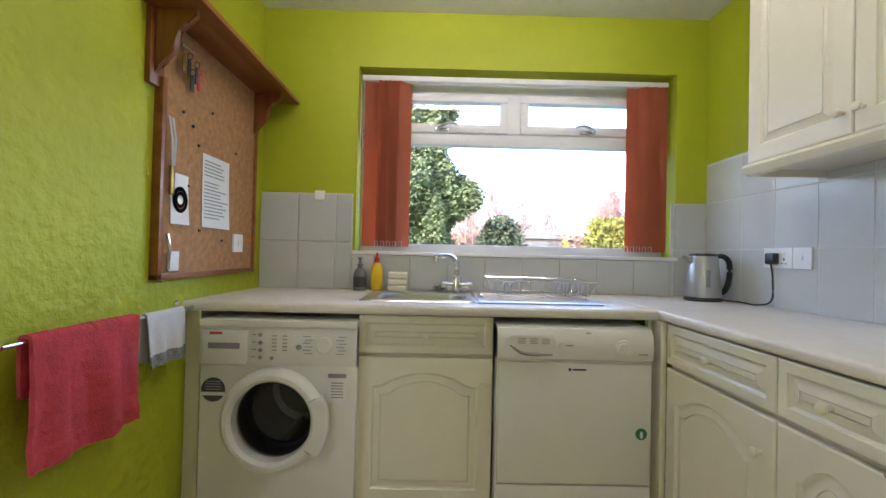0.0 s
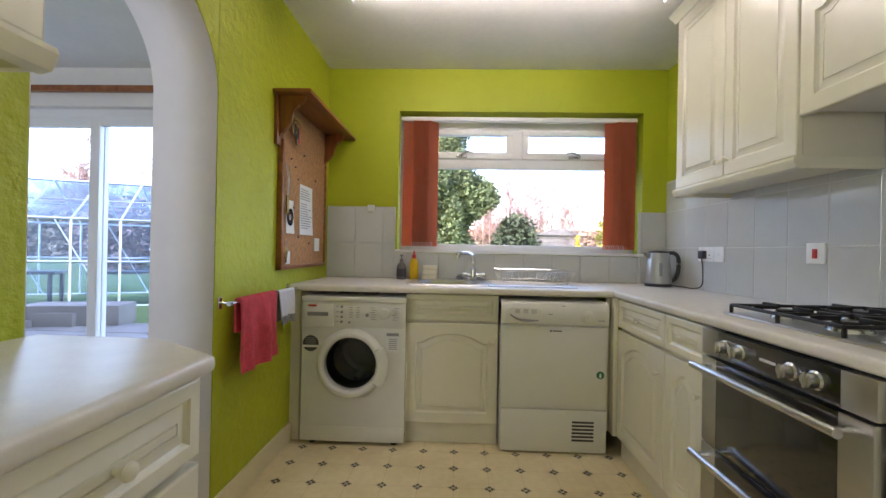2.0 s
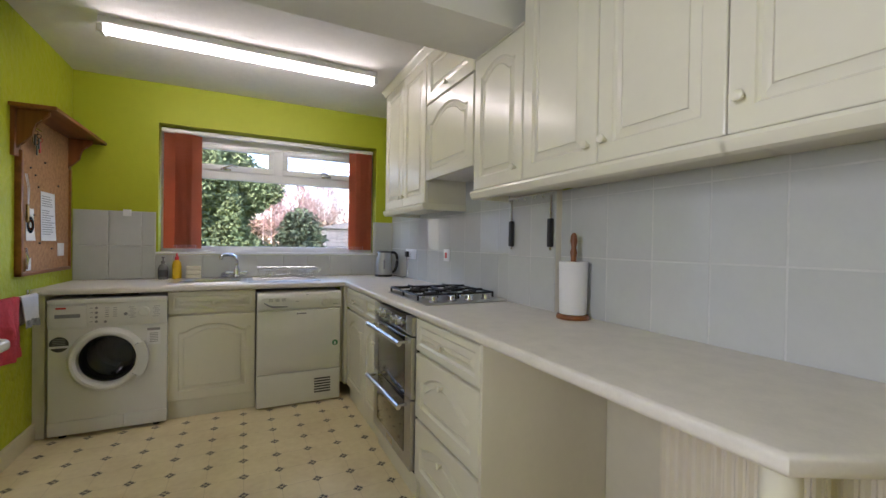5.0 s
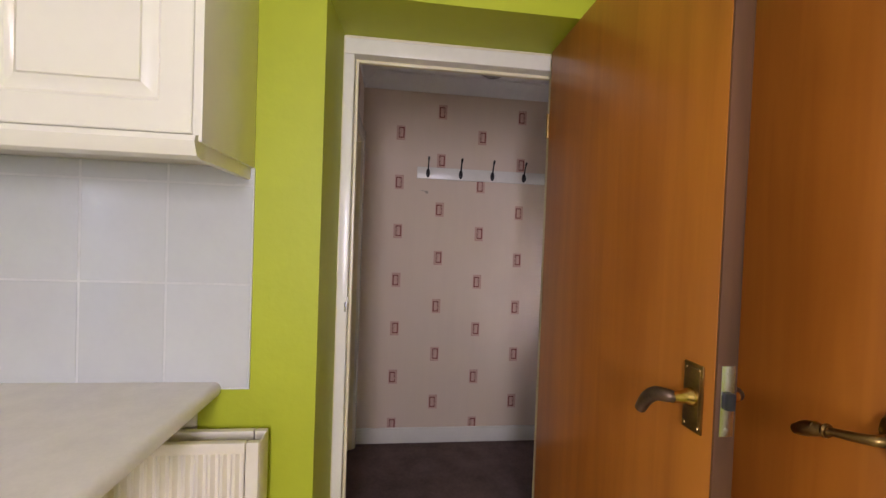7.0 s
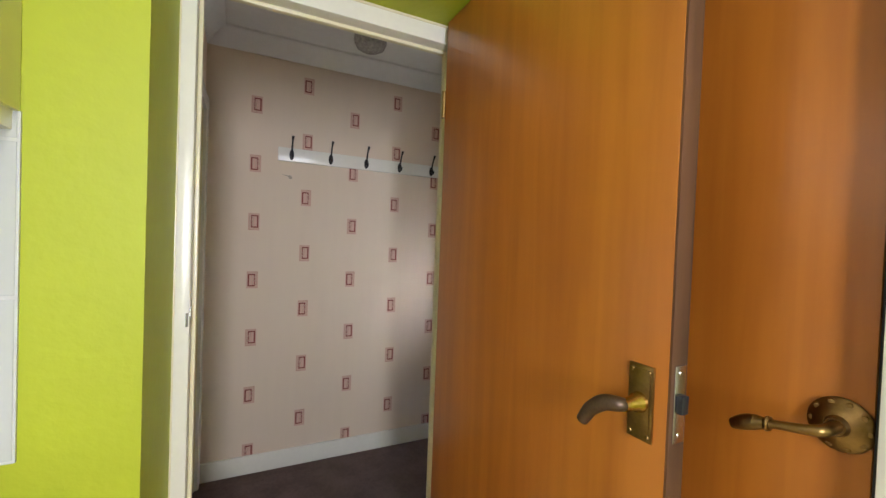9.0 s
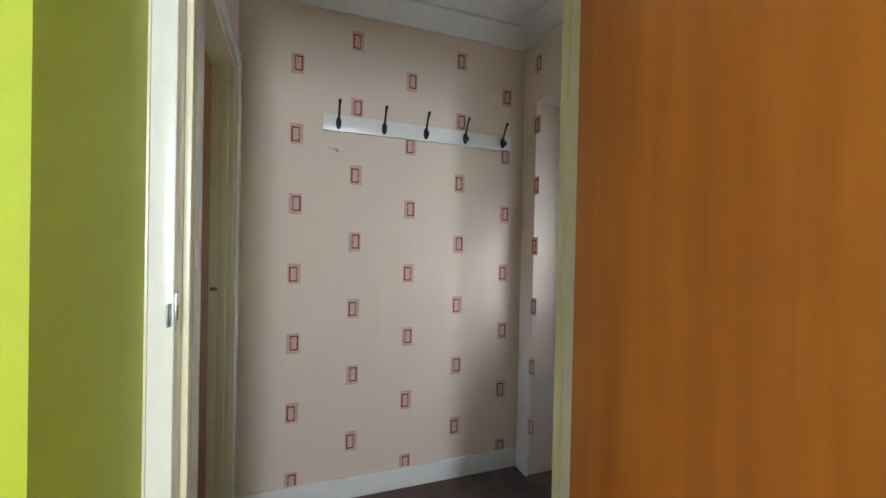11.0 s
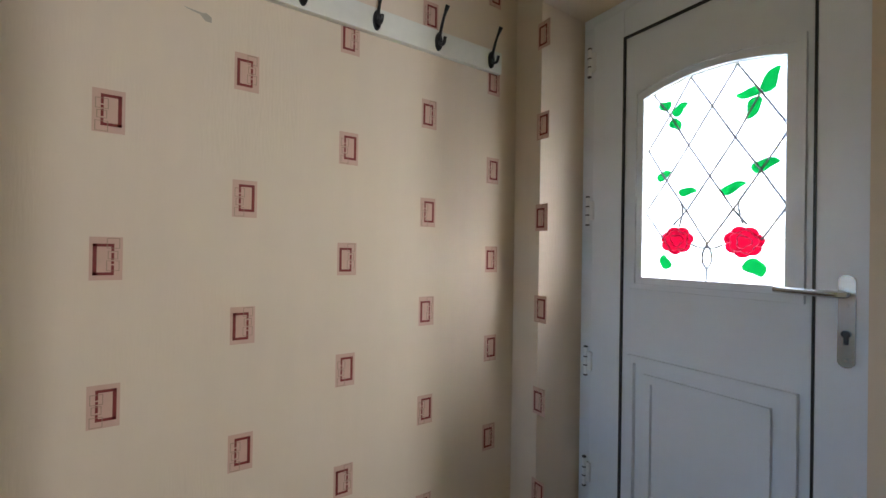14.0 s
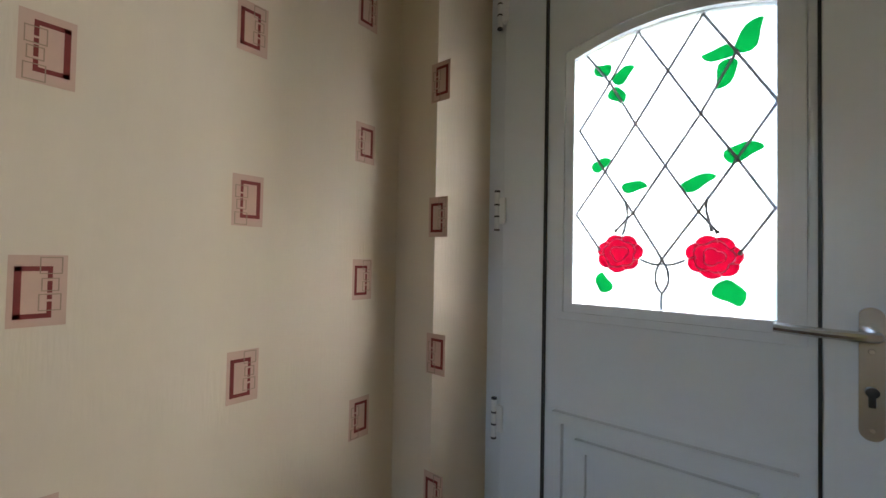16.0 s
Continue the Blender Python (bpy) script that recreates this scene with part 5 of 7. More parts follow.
bm = box((0.268, -0.0012, 0.676), (0.342, 0.001, 0.692), 0.0003)
mk = part("maker_mark", bm, PAPER, td, "small white maker's badge", smooth=False)
bm = box((0.271, -0.0018, 0.679), (0.281, -0.001, 0.690))
box((0.286, -0.0018, 0.681), (0.338, -0.001, 0.688), 0, bm)
part("badge_mark", bm, INK, mk, smooth=False)
bm = bmesh.new()
for k in range(6):
    box((0.40, -0.0012, 0.075 + k * 0.020), (0.52, 0.002, 0.086 + k * 0.020), 0.0, bm)
part("vent", bm, INK, lower, "dark ventilation slots", smooth=False)
part("seal_sticker", prism([(0.552 + 0.022 * math.cos(a), 0.445 + 0.022 * math.sin(a)) for a in [2 * math.pi * k / 28 for k in range(28)]], -0.0012, 0.001, "y"), SAGE, td, "round green sticker", smooth=False)
part("sticker_mark", prism([(0.552 + 0.006 * math.cos(a), 0.442 + 0.014 * math.sin(a)) for a in [2 * math.pi * k / 16 for k in range(16)]], -0.002, 0.001, "y"), PAPER, td, smooth=False)

# ---- oven ----
ov = thing("double_oven", "stainless steel built-under double oven", "oven", (1.088, 0.788, 0), -90)
W = 0.604
part("body", box((0.004, 0.03, 0.105), (W - 0.004, 0.55, 0.868)), GAPSHADE, ov)
part("fascia", box((0.085, 0.0, 0.778), (W - 0.085, 0.03, 0.866), 0.002), SMOKED, ov, "black control fascia")
for x in (0.0, W - 0.083):
    part("side_trim", box((x, -0.002, 0.778), (x + 0.083, 0.03, 0.866), 0.002), STEEL, ov, "brushed steel trim")
for x in (0.125, 0.195, 0.385, 0.46):
    k = part("control_knob", lathe([(0.024, 0.0), (0.024, -0.006), (0.019, -0.010), (0.017, -0.03), (0.001, -0.031)], (x, 0, 0.822), "y", 22), SATIN, ov, "satin steel knob")
    part("grip", box((x - 0.004, -0.036, 0.803), (x + 0.004, -0.028, 0.841), 0.002), SATIN, k)
part("display_print", box((0.27, -0.0008, 0.820), (0.33, 0.001, 0.828)), PAPER, ov, smooth=False)
for name, z0, z1, hz in (("top_door", 0.475, 0.770, 0.742), ("main_door", 0.135, 0.468, 0.440)):
    d = part(name, box((0.004, -0.004, z0), (W - 0.004, 0.028, z1), 0.003), STEEL, ov, "brushed steel oven door")
    part("glass", box((0.085, -0.0065, z0 + (0.06 if name == "main_door" else 0.0)), (W - 0.085, 0.0, z1), 0.001), SMOKED, d, "dark oven glass")
    bm = rod([(0.03, -0.055, hz), (W - 0.03, -0.055, hz)], 0.0125, 14)
    for x in (0.055, W - 0.055):
        rod([(x, -0.004, hz), (x, -0.055, hz)], 0.008, 10, bm)
    part("handle", bm, SATIN, d, "brushed steel bar handle")
part("badge", box((0.25, -0.006, 0.148), (0.35, 0.0, 0.185), 0.002), SATIN, ov, "small steel badge")
part("plinth", box((0, 0.03, 0), (W, 0.05, 0.105), 0.001), CREAM, ov)

# ---- hob ----
hob = thing("gas_hob", "four-burner stainless gas hob with black pan supports", "hob", (1.425, 0.53, ZT))
HX0b, HX1b, HY0b, HY1b = 1.178, 1.662, 0.238, 0.825
part("plate", box((HX0b, HY0b, ZT), (HX1b, HY1b, ZT + 0.008), 0.004), STEEL, hob, "brushed steel hob plate", world=True)
for bx, by, r in ((1.305, 0.48, 0.042), (1.305, 0.70, 0.032), (1.545, 0.48, 0.030), (1.545, 0.70, 0.042)):
    b = part("burner", lathe([(r + 0.012, ZT + 0.008), (r + 0.008, ZT + 0.016), (r, ZT + 0.018), (r, ZT + 0.026), (r - 0.006, ZT + 0.031), (0.001, ZT + 0.031)], (bx, by, 0), "z", 24), SATIN, hob, world=True)
    part("burner_cap", lathe([(r - 0.003, ZT + 0.0312), (r - 0.008, ZT + 0.037), (0.001, ZT + 0.037)], (bx, by, 0), "z", 24), IRON, b, world=True)
for bx in (1.305, 1.545):
    bm = bmesh.new()
    x0, x1, y0, y1, z = bx - 0.112, bx + 0.112, 0.375, 0.80, ZT + 0.036
    for q in (((x0, y0), (x1, y0)), ((x0, y1), (x1, y1)), ((x0, y0), (x0, y1)), ((x1, y0), (x1, y1)), ((x0, 0.59), (x1, 0.59))):
        rod([(*q[0], z), (*q[1], z)], 0.006, 6, bm)
    for by in (0.48, 0.70):
        for a in range(4):
            c, s = math.cos(a * math.pi / 2), math.sin(a * math.pi / 2)
            box((bx + c * 0.03 - abs(s) * 0.006, by + s * 0.03 - abs(c) * 0.006, z), (bx + c * 0.105 + abs(s) * 0.006, by + s * 0.10 + abs(c) * 0.006, z + 0.014), 0.003, bm)
    for x in (x0, x1):
        for y in (y0, y1, 0.59):
            rod([(x, y, ZT + 0.008), (x, y, z)], 0.006, 6, bm)
    part("pan_support", bm, IRON, hob, "black cast iron pan support", world=True)
for k in range(4):
    x = 1.25 + 0.105 * k
    kb = part("control_knob", lathe([(0.026, ZT + 0.008), (0.026, ZT + 0.012), (0.021, ZT + 0.015), (0.019, ZT + 0.036), (0.001, ZT + 0.037)], (x, 0.305, 0), "z", 22), SATIN, hob, "satin steel knob", world=True)

solid("wall_lower", box((XS - 0.004, -1.30, 0), (XS, -0.131, 0.871)), CARCASS, "cream painted wall below the breakfast bar", "wall")

# ---- radiator ----
rad = thing("radiator", "cream double panel radiator below the breakfast bar", "radiator", (1.64, -1.1, 0.0))
for x in (1.603, 1.666):
    bm = bmesh.new()
    n = 26
    prof = []
    for i in range(n * 4 + 1):
        y = -0.72 - 0.735 * i / (n * 4)
        prof.append((x + (0.0 if i % 4 in (0, 1) else 0.010), y))
    back = [(x + 0.014, y) for _, y in reversed(prof)]
    prism(prof + back, 0.16, 0.77, "z", bm)
    part("panel", bm, RADIATOR, rad, world=True)
    part("top_rail", box((x - 0.003, -1.456, 0.768), (x + 0.017, -0.717, 0.795), 0.004), RADIATOR, rad, world=True)
    part("bottom_rail", box((x - 0.003, -1.456, 0.14), (x + 0.017, -0.717, 0.165), 0.004), RADIATOR, rad, world=True)
    part("end_rail", box((x - 0.002, -1.488, 0.14), (x + 0.016, -1.457, 0.795), 0.004), RADIATOR, rad, world=True)
part("end_cover", box((1.609, -1.489, 0.16), (1.677, -1.484, 0.792), 0.002), RADIATOR, rad, world=True)
bm = rod([(1.64, -1.48, 0.18), (1.64, -1.51, 0.18), (1.64, -1.515, 0.02), (1.64, -1.515, 0.0)], 0.008, 8)
part("pipe", bm, CHROME, rad, world=True)
part("bracket", box((1.68, -1.2, 0.3), (1.706, -1.16, 0.6)), RADIATOR, rad, world=True)

# ---- fluorescent light ----
fl = thing("fluorescent_light", "long fluorescent batten light on the ceiling, lit", "ceiling light", (0.50, 1.30, ZC))
part("body", box((-0.365, 1.27, 2.412), (1.225, 1.36, ZC), 0.006), UPVC, fl, world=True)
for x in (-0.37, 1.205):
    part("end_cap", box((x, 1.275, 2.365), (x + 0.03, 1.355, 2.415), 0.006), UPVC, fl, world=True)
part("tube", rod([(-0.34, 1.315, 2.389), (1.205, 1.315, 2.389)], 0.0215, 16), TUBEGLOW, fl, "glowing warm white tube", world=True)

# ---- hall ceiling lamp ----
hl = thing("ceiling_light", "round pressed glass ceiling light, unlit", "ceiling light", (3.03, -2.417, HZ))
part("base", lathe([(0.085, HZ), (0.085, HZ - 0.018), (0.07, HZ - 0.03)], (3.03, -2.417, 0), "z", 28), UPVC, hl, world=True)
bm = lathe([(0.066, HZ - 0.028), (0.076, HZ - 0.045), (0.078, HZ - 0.115), (0.070, HZ - 0.135), (0.045, HZ - 0.150), (0.001, HZ - 0.154)], (3.03, -2.417, 0), "z", 36)
part("shade", bm, material("pressed_glass", (0.46, 0.43, 0.42), 0.15, vary=0.35, scale=70, bump=1.0, bump_scale=110), hl, world=True)
for k in range(18):
    a = 2 * math.pi * k / 18
    c, d = math.cos(a), math.sin(a)
    part("glass_rib", rod([(3.03 + 0.077 * c, -2.417 + 0.077 * d, HZ - 0.05), (3.031 + 0.079 * c, -2.417 + 0.079 * d, HZ - 0.113)], 0.003, 5), bpy.data.materials["pressed_glass"], hl, world=True)

# ---- coat rack ----
cr = thing("coat_rack", "white painted board with five black coat hooks", "coat rack", (HX1, -2.54, 1.81))
part("board", box((HX1 - 0.02, -3.045, 1.775), (HX1, -2.037, 1.852), 0.003), GLOSS, cr, world=True)
for y in (-2.109, -2.33, -2.547, -2.767, -2.992):
    bm = rod(curve_points([(HX1 - 0.022, y, 1.815), (HX1 - 0.032, y, 1.835), (HX1 - 0.05, y, 1.875), (HX1 - 0.075, y, 1.908)], 5), [0.008, 0.008, 0.007, 0.006, 0.006, 0.0055, 0.005, 0.005, 0.005, 0.0048, 0.0045, 0.0045, 0.005, 0.006, 0.007, 0.0075], 10)
    rod(curve_points([(HX1 - 0.022, y, 1.812), (HX1 - 0.038, y, 1.797), (HX1 - 0.055, y, 1.795), (HX1 - 0.062, y, 1.812)], 5), 0.0055, 8, bm)
    prism([(y + 0.013 * math.cos(a), 1.812 + 0.03 * math.sin(a)) for a in [2 * math.pi * k / 18 for k in range(18)]], HX1 - 0.027, HX1 - 0.0195, "x", bm)
    part("hook", bm, IRON, cr, "black iron double hook", world=True)


# ---- small things in the kitchen ----
sink = thing("kitchen_sink", "stainless steel inset sink with drainer", "sink", (0.4, 1.98, ZT))
bm = bmesh.new()


def rrect(x0, x1, y0, y1, r, k=6):
    out = []
    for cx, cy, a0 in ((x1 - r, y1 - r, 0), (x0 + r, y1 - r, 90), (x0 + r, y0 + r, 180), (x1 - r, y0 + r, 270)):
        out += [(cx + r * math.cos(radians(a0 + 90 * i / k)), cy + r * math.sin(radians(a0 + 90 * i / k))) for i in range(k + 1)]
    return out


loops = [(rrect(-0.105, 0.40, 1.735, 2.19, 0.03), 0.911), (rrect(-0.10, 0.395, 1.74, 2.185, 0.03), 0.917), (rrect(-0.045, 0.355, 1.812, 2.118, 0.08), 0.915), (rrect(-0.035, 0.345, 1.822, 2.108, 0.08), 0.905), (rrect(-0.02, 0.33, 1.837, 2.093, 0.08), 0.79), (rrect(0.05, 0.26, 1.90, 2.03, 0.05), 0.775)]
vs = [[bm.verts.new((x, y, z)) for x, y in lp] for lp, z in loops]
for a, b in zip(vs, vs[1:]):
    for i in range(len(a)):
        bm.faces.new((a[i], a[(i + 1) % len(a)], b[(i + 1) % len(b)], b[i]))
bm.faces.new(vs[-1])
part("bowl", bm, STEEL, sink, world=True)
drn = part("drainer", box((0.40, 1.735, 0.911), (0.925, 2.19, 0.917), 0.004), STEEL, sink, world=True)
for k in range(7):
    part("rib", rod([(0.44, 1.80 + 0.052 * k, 0.917), (0.88, 1.80 + 0.052 * k, 0.917)], 0.004, 6), STEEL, drn, world=True)
part("waste", lathe([(0.03, 0.776), (0.03, 0.779), (0.001, 0.777)], (0.155, 1.965, 0), "z", 20), CHROME, sink, world=True)
tap = thing("mixer_tap", "chrome kitchen mixer tap with swan spout", "tap", (0.325, 2.15, 0.917))
bm = lathe([(0.028, 0.917), (0.028, 0.925), (0.024, 0.93), (0.024, 0.985), (0.020, 1.0), (0.014, 1.005)], (0.325, 2.15, 0), "z", 20)
part("body", bm, CHROME, tap, world=True)
pts = curve_points([(0.325, 2.15, 1.0), (0.322, 2.145, 1.06), (0.295, 2.115, 1.10), (0.25, 2.07, 1.105), (0.218, 2.04, 1.098), (0.213, 2.035, 1.07)], 6)
part("spout", rod(pts, [0.0125] * (len(pts) - 3) + [0.0135] * 3, 12), CHROME, tap, world=True)
for s in (-1, 1):
    part("valve_head", lathe([(0.013, 0.325 + s * 0.02), (0.013, 0.325 + s * 0.05), (0.019, 0.325 + s * 0.053), (0.019, 0.325 + s * 0.078), (0.012, 0.325 + s * 0.084)], (0, 2.15, 0.955), "x", 16), CHROME, tap, world=True)
rack = thing("dish_rack", "chrome wire dish rack on the drainer", "dish rack", (0.70, 2.02, 0.917))
bm = bmesh.new()
X0, X1, Y0, Y1, Z0, Z1 = 0.47, 0.945, 1.86, 2.17, 0.935, 1.0
for z, o in ((Z0, 0.03), (Z1, 0.0)):
    q = [(X0 + o, Y0 + o, z), (X1 - o, Y0 + o, z), (X1 - o, Y1 - o, z), (X0 + o, Y1 - o, z)]
    for a, b in zip(q, q[1:] + q[:1]):
        rod([a, b], 0.0032, 6, bm)
for k in range(9):
    x = X0 + (X1 - X0) * k / 8
    xb = X0 + 0.03 + (X1 - X0 - 0.06) * k / 8
    if k in (0, 2, 4, 6, 8):
        rod([(x, Y0, Z1), (xb, Y0 + 0.03, Z0)], 0.002, 5, bm)
        rod([(x, Y1, Z1), (xb, Y1 - 0.03, Z0)], 0.002, 5, bm)
    rod([(xb, Y0 + 0.03, Z0), (xb, Y1 - 0.03, Z0)], 0.002, 5, bm)
part("frame", bm, CHROME, rack, world=True)
for x in list(0.78 + 0.016 * k for k in range(10)) + [0.53, 0.546, 0.562]:
    part("plate_loop", rod(curve_points([(x, Y0 + 0.05, Z0), (x + 0.012, Y0 + 0.09, Z0 + 0.052), (x + 0.016, Y0 + 0.13, Z0 + 0.05), (x, Y0 + 0.2, Z0)], 4), 0.0021, 5), CHROME, rack, world=True)
for x in (X0 + 0.04, X1 - 0.04):
    for y in (Y0 + 0.04, Y1 - 0.04):
        part("foot", rod([(x, y, 0.9175), (x, y, Z0)], 0.004, 8), CHROME, rack, world=True)


def bottle(name, label, at, prof, mat, cap, capmat):
    b = thing(name, label, "bottle", at)
    part("body", lathe(prof, (0, 0, 0), "z", 18), mat, b)
    for k, (pr, ax) in enumerate(cap):
        part("cap" if k == 0 else "nozzle", pr(), capmat, b)
    return b


s1 = bottle("soap_dispenser", "clear grey hand soap pump bottle by the sink", (-0.19, 2.215, ZT), [(0.03, 0), (0.034, 0.01), (0.034, 0.085), (0.025, 0.11), (0.012, 0.12), (0.012, 0.13)], GREYSOAP, [(lambda: lathe([(0.014, 0.13), (0.014, 0.142), (0.006, 0.146), (0.005, 0.165), (0.011, 0.168), (0.011, 0.176)], (0, 0, 0), "z", 14), 0)], GREYSOAP)
part("label", lathe([(0.0347, 0.02), (0.0347, 0.075)], (0, 0, 0), "z", 18), INK, s1, "dark printed label")
s2 = bottle("washing_up_liquid", "yellow washing-up liquid with red cap", (-0.10, 2.215, ZT), [(0.028, 0), (0.032, 0.01), (0.032, 0.10), (0.026, 0.135), (0.014, 0.15)], YELLOWSOAP, [(lambda: lathe([(0.015, 0.15), (0.014, 0.175), (0.007, 0.18), (0.006, 0.20), (0.001, 0.205)], (0, 0, 0), "z", 14), 0)], REDPLASTIC)
part("label", box((-0.022, -0.0335, 0.03), (0.022, -0.030, 0.085), 0.001), YELLOWSOAP, s2, "amber printed label")
for k in range(3):
    sp = thing("sponge", "cream washing-up sponge in a stack", "sponge", (0.015, 2.205, ZT + 0.0345 * k), 4 * k - 3, "stacked sponges")
    part("pad", box((-0.052, -0.03, 0), (0.052, 0.03, 0.034), 0.009, segs=3), SPONGE, sp)
sc = thing("scourer", "curly dark steel scouring pad by the tap", "scourer", (0.235, 2.225, ZT))
bm = bmesh.new()
rnd = random.Random(5)
pts = [(rnd.uniform(-0.03, 0.03), rnd.uniform(-0.02, 0.02), rnd.uniform(0.006, 0.045)) for _ in range(40)]
pts.append((0.0, 0.0, 0.001))
rod(curve_points(pts, 3), 0.0022, 5, bm)
part("wire", bm, INKGREY, sc)

ket = thing("kettle", "brushed steel jug kettle with black handle", "kettle", (1.555, 2.075, ZT))
part("base", lathe([(0.082, 0), (0.084, 0.008), (0.080, 0.018), (0.06, 0.02)], (0, 0, 0), "z", 30), BLACKPLASTIC, ket)
body = part("body", lathe([(0.080, 0.02), (0.081, 0.03), (0.076, 0.10), (0.068, 0.18), (0.064, 0.215), (0.062, 0.222)], (0, 0, 0), "z", 32), KETTLESTEEL, ket, "brushed steel jug")
part("lid", lathe([(0.063, 0.222), (0.060, 0.232), (0.03, 0.238), (0.001, 0.238)], (0, 0, 0), "z", 28), BLACKPLASTIC, ket)
part("spout", prism([(-0.078, 0.215), (-0.098, 0.222), (-0.060, 0.175), (-0.055, 0.222)], -0.016, 0.016, "y"), STEEL, ket)
bm = rod(curve_points([(0.058, -0.01, 0.222), (0.095, -0.012, 0.222), (0.122, -0.014, 0.19), (0.122, -0.014, 0.11), (0.105, -0.012, 0.055), (0.078, -0.01, 0.035)], 5), 0.013, 10)
part("handle", bm, BLACKPLASTIC, ket, "black loop handle")
part("water_gauge", box((-0.030, -0.0795, 0.07), (-0.012, -0.066, 0.155), 0.003), INKGREY, ket, "clear water gauge")
bm = rod(curve_points([(0.07, -0.02, 0.008), (0.12, -0.10, 0.005), (0.115, -0.20, 0.005), (0.128, -0.265, 0.03), (0.130, -0.27, 0.12), (0.125, -0.265, 0.195)], 7), 0.0035, 8)
part("cord", bm, BLACKPLASTIC, ket, "black mains lead")
part("plug", box((0.112, -0.292, 0.190), (0.146, -0.243, 0.24), 0.008), BLACKPLASTIC, ket, "black mains plug")


def socket_plate(name, label, cat, y0, y1, z0, z1):
    s = thing(name, label, cat, (1.70, (y0 + y1) / 2, z0))
    part("plate", box((1.693, y0, z0), (1.7005, y1, z1), 0.002), UPVC, s, world=True)
    return s


s = socket_plate("double_socket", "white double socket outlet on the tiles", "socket", 1.719, 1.865, 1.085, 1.172)
bm = bmesh.new()
for y in (1.757, 1.827):
    box((1.6915, y - 0.003, 1.118), (1.694, y + 0.003, 1.128), 0, bm)
    box((1.6915, y - 0.013, 1.103), (1.694, y - 0.007, 1.107), 0, bm)
    box((1.6915, y + 0.007, 1.103), (1.694, y + 0.013, 1.107), 0, bm)
part("pin_holes", bm, BLACKPLASTIC, s, world=True, smooth=False)
for y in (1.757, 1.827):
    part("switch", box((1.689, y - 0.006, 1.140), (1.694, y + 0.006, 1.158), 0.002), UPVC, s, world=True)
s = socket_plate("fused_switch", "white fused spur switch on the tiles", "switch", 1.630, 1.715, 1.085, 1.172)
part("switch", box((1.689, 1.665, 1.12), (1.694, 1.681, 1.14), 0.002), UPVC, s, world=True)
s = socket_plate("cooker_switch", "white cooker switch with a red rocker", "switch", 1.004, 1.092, 1.095, 1.181)
part("rocker", box((1.687, 1.038, 1.117), (1.694, 1.058, 1.157), 0.002), REDPLASTIC, s, "red rocker", world=True)

kr = thing("paper_towel_holder", "kitchen roll on a turned wooden holder", "kitchen roll", (1.626, -0.290, ZT))
part("base", lathe([(0.066, 0), (0.068, 0.008), (0.064, 0.018), (0.02, 0.02)], (0, 0, 0), "z", 28), PINE_Z, kr, "turned wooden base")
part("roll", lathe([(0.020, 0.021), (0.055, 0.021), (0.056, 0.05), (0.060, 0.235), (0.059, 0.241), (0.020, 0.241)], (0, 0, 0), "z", 30), PAPER, kr, "white paper roll")
part("spindle", lathe([(0.012, 0.02), (0.012, 0.26), (0.015, 0.28), (0.010, 0.30), (0.015, 0.325), (0.013, 0.35), (0.006, 0.362), (0.001, 0.364)], (0, 0, 0), "z", 16), PINE_Z, kr, "turned wooden spindle")
for y in (0.195, -0.112):
    kn = thing("hanging_utensil", "utensil with black handle hanging from a hook rail", "utensil", (1.655, y, 1.43))
    part("shaft", rod([(1.652, y, 1.455), (1.652, y, 1.34)], 0.006, 8), SATIN, kn, world=True)
    part("handle", box((1.641, y - 0.014, 1.21), (1.661, y + 0.014, 1.345), 0.006), BLACKPLASTIC, kn, "black handle", world=True)
    part("end_ring", rod([(1.652, y, 1.212), (1.652, y, 1.195)], 0.005, 8), SATIN, kn, world=True)
hr = thing("hook_rail", "wire hook rail under the wall unit", "rail", (1.64, 0.06, 1.46))
bm = rod([(1.64, 0.245, 1.462), (1.64, -0.11, 1.462)], 0.003, 6)
for k in range(5):
    y = 0.215 - 0.069 * k
    rod(curve_points([(1.64, y, 1.462), (1.648, y, 1.445), (1.657, y, 1.448), (1.657, y, 1.456)], 4), 0.0022, 6, bm)
part("rail", bm, CHROME, hr, world=True)

# ---- notice board and shelf ----
nb = thing("notice_board", "stained pine shelf over a framed cork board", "notice board", (XL, 1.8, 1.0))
BX = XL
bm = box((BX, 1.36, 1.918), (BX + 0.20, 2.283, 1.94), 0.006)
part("shelf", bm, PINE, nb, world=True)
part("rail", box((BX, 1.385, 1.66), (BX + 0.020, 1.47, 1.918), 0.004), PINE_Z, nb, world=True)
part("rail", box((BX, 2.11, 1.66), (BX + 0.020, 2.19, 1.918), 0.004), PINE_Z, nb, world=True)
for y in (1.415, 2.135):
    prof = [(BX + 0.02, 1.918), (BX + 0.155, 1.918), (BX + 0.155, 1.895), (BX + 0.125, 1.865), (BX + 0.095, 1.845), (BX + 0.088, 1.81), (BX + 0.082, 1.775), (BX + 0.055, 1.745), (BX + 0.03, 1.725), (BX + 0.02, 1.70)]
    part("bracket", prism(prof, y - 0.013, y + 0.013, "y", bevel=0.004), PINE_Z, nb, "scrolled pine bracket", world=True)
part("board", box((BX, 1.45, 1.02), (BX + 0.022, 2.145, 1.92)), CORK, nb, "cork panel", world=True)
bm = bmesh.new()
box((BX, 1.435, 1.0), (BX + 0.032, 1.46, 1.70), 0.004, bm)
box((BX, 2.135, 1.0), (BX + 0.032, 2.16, 1.70), 0.004, bm)
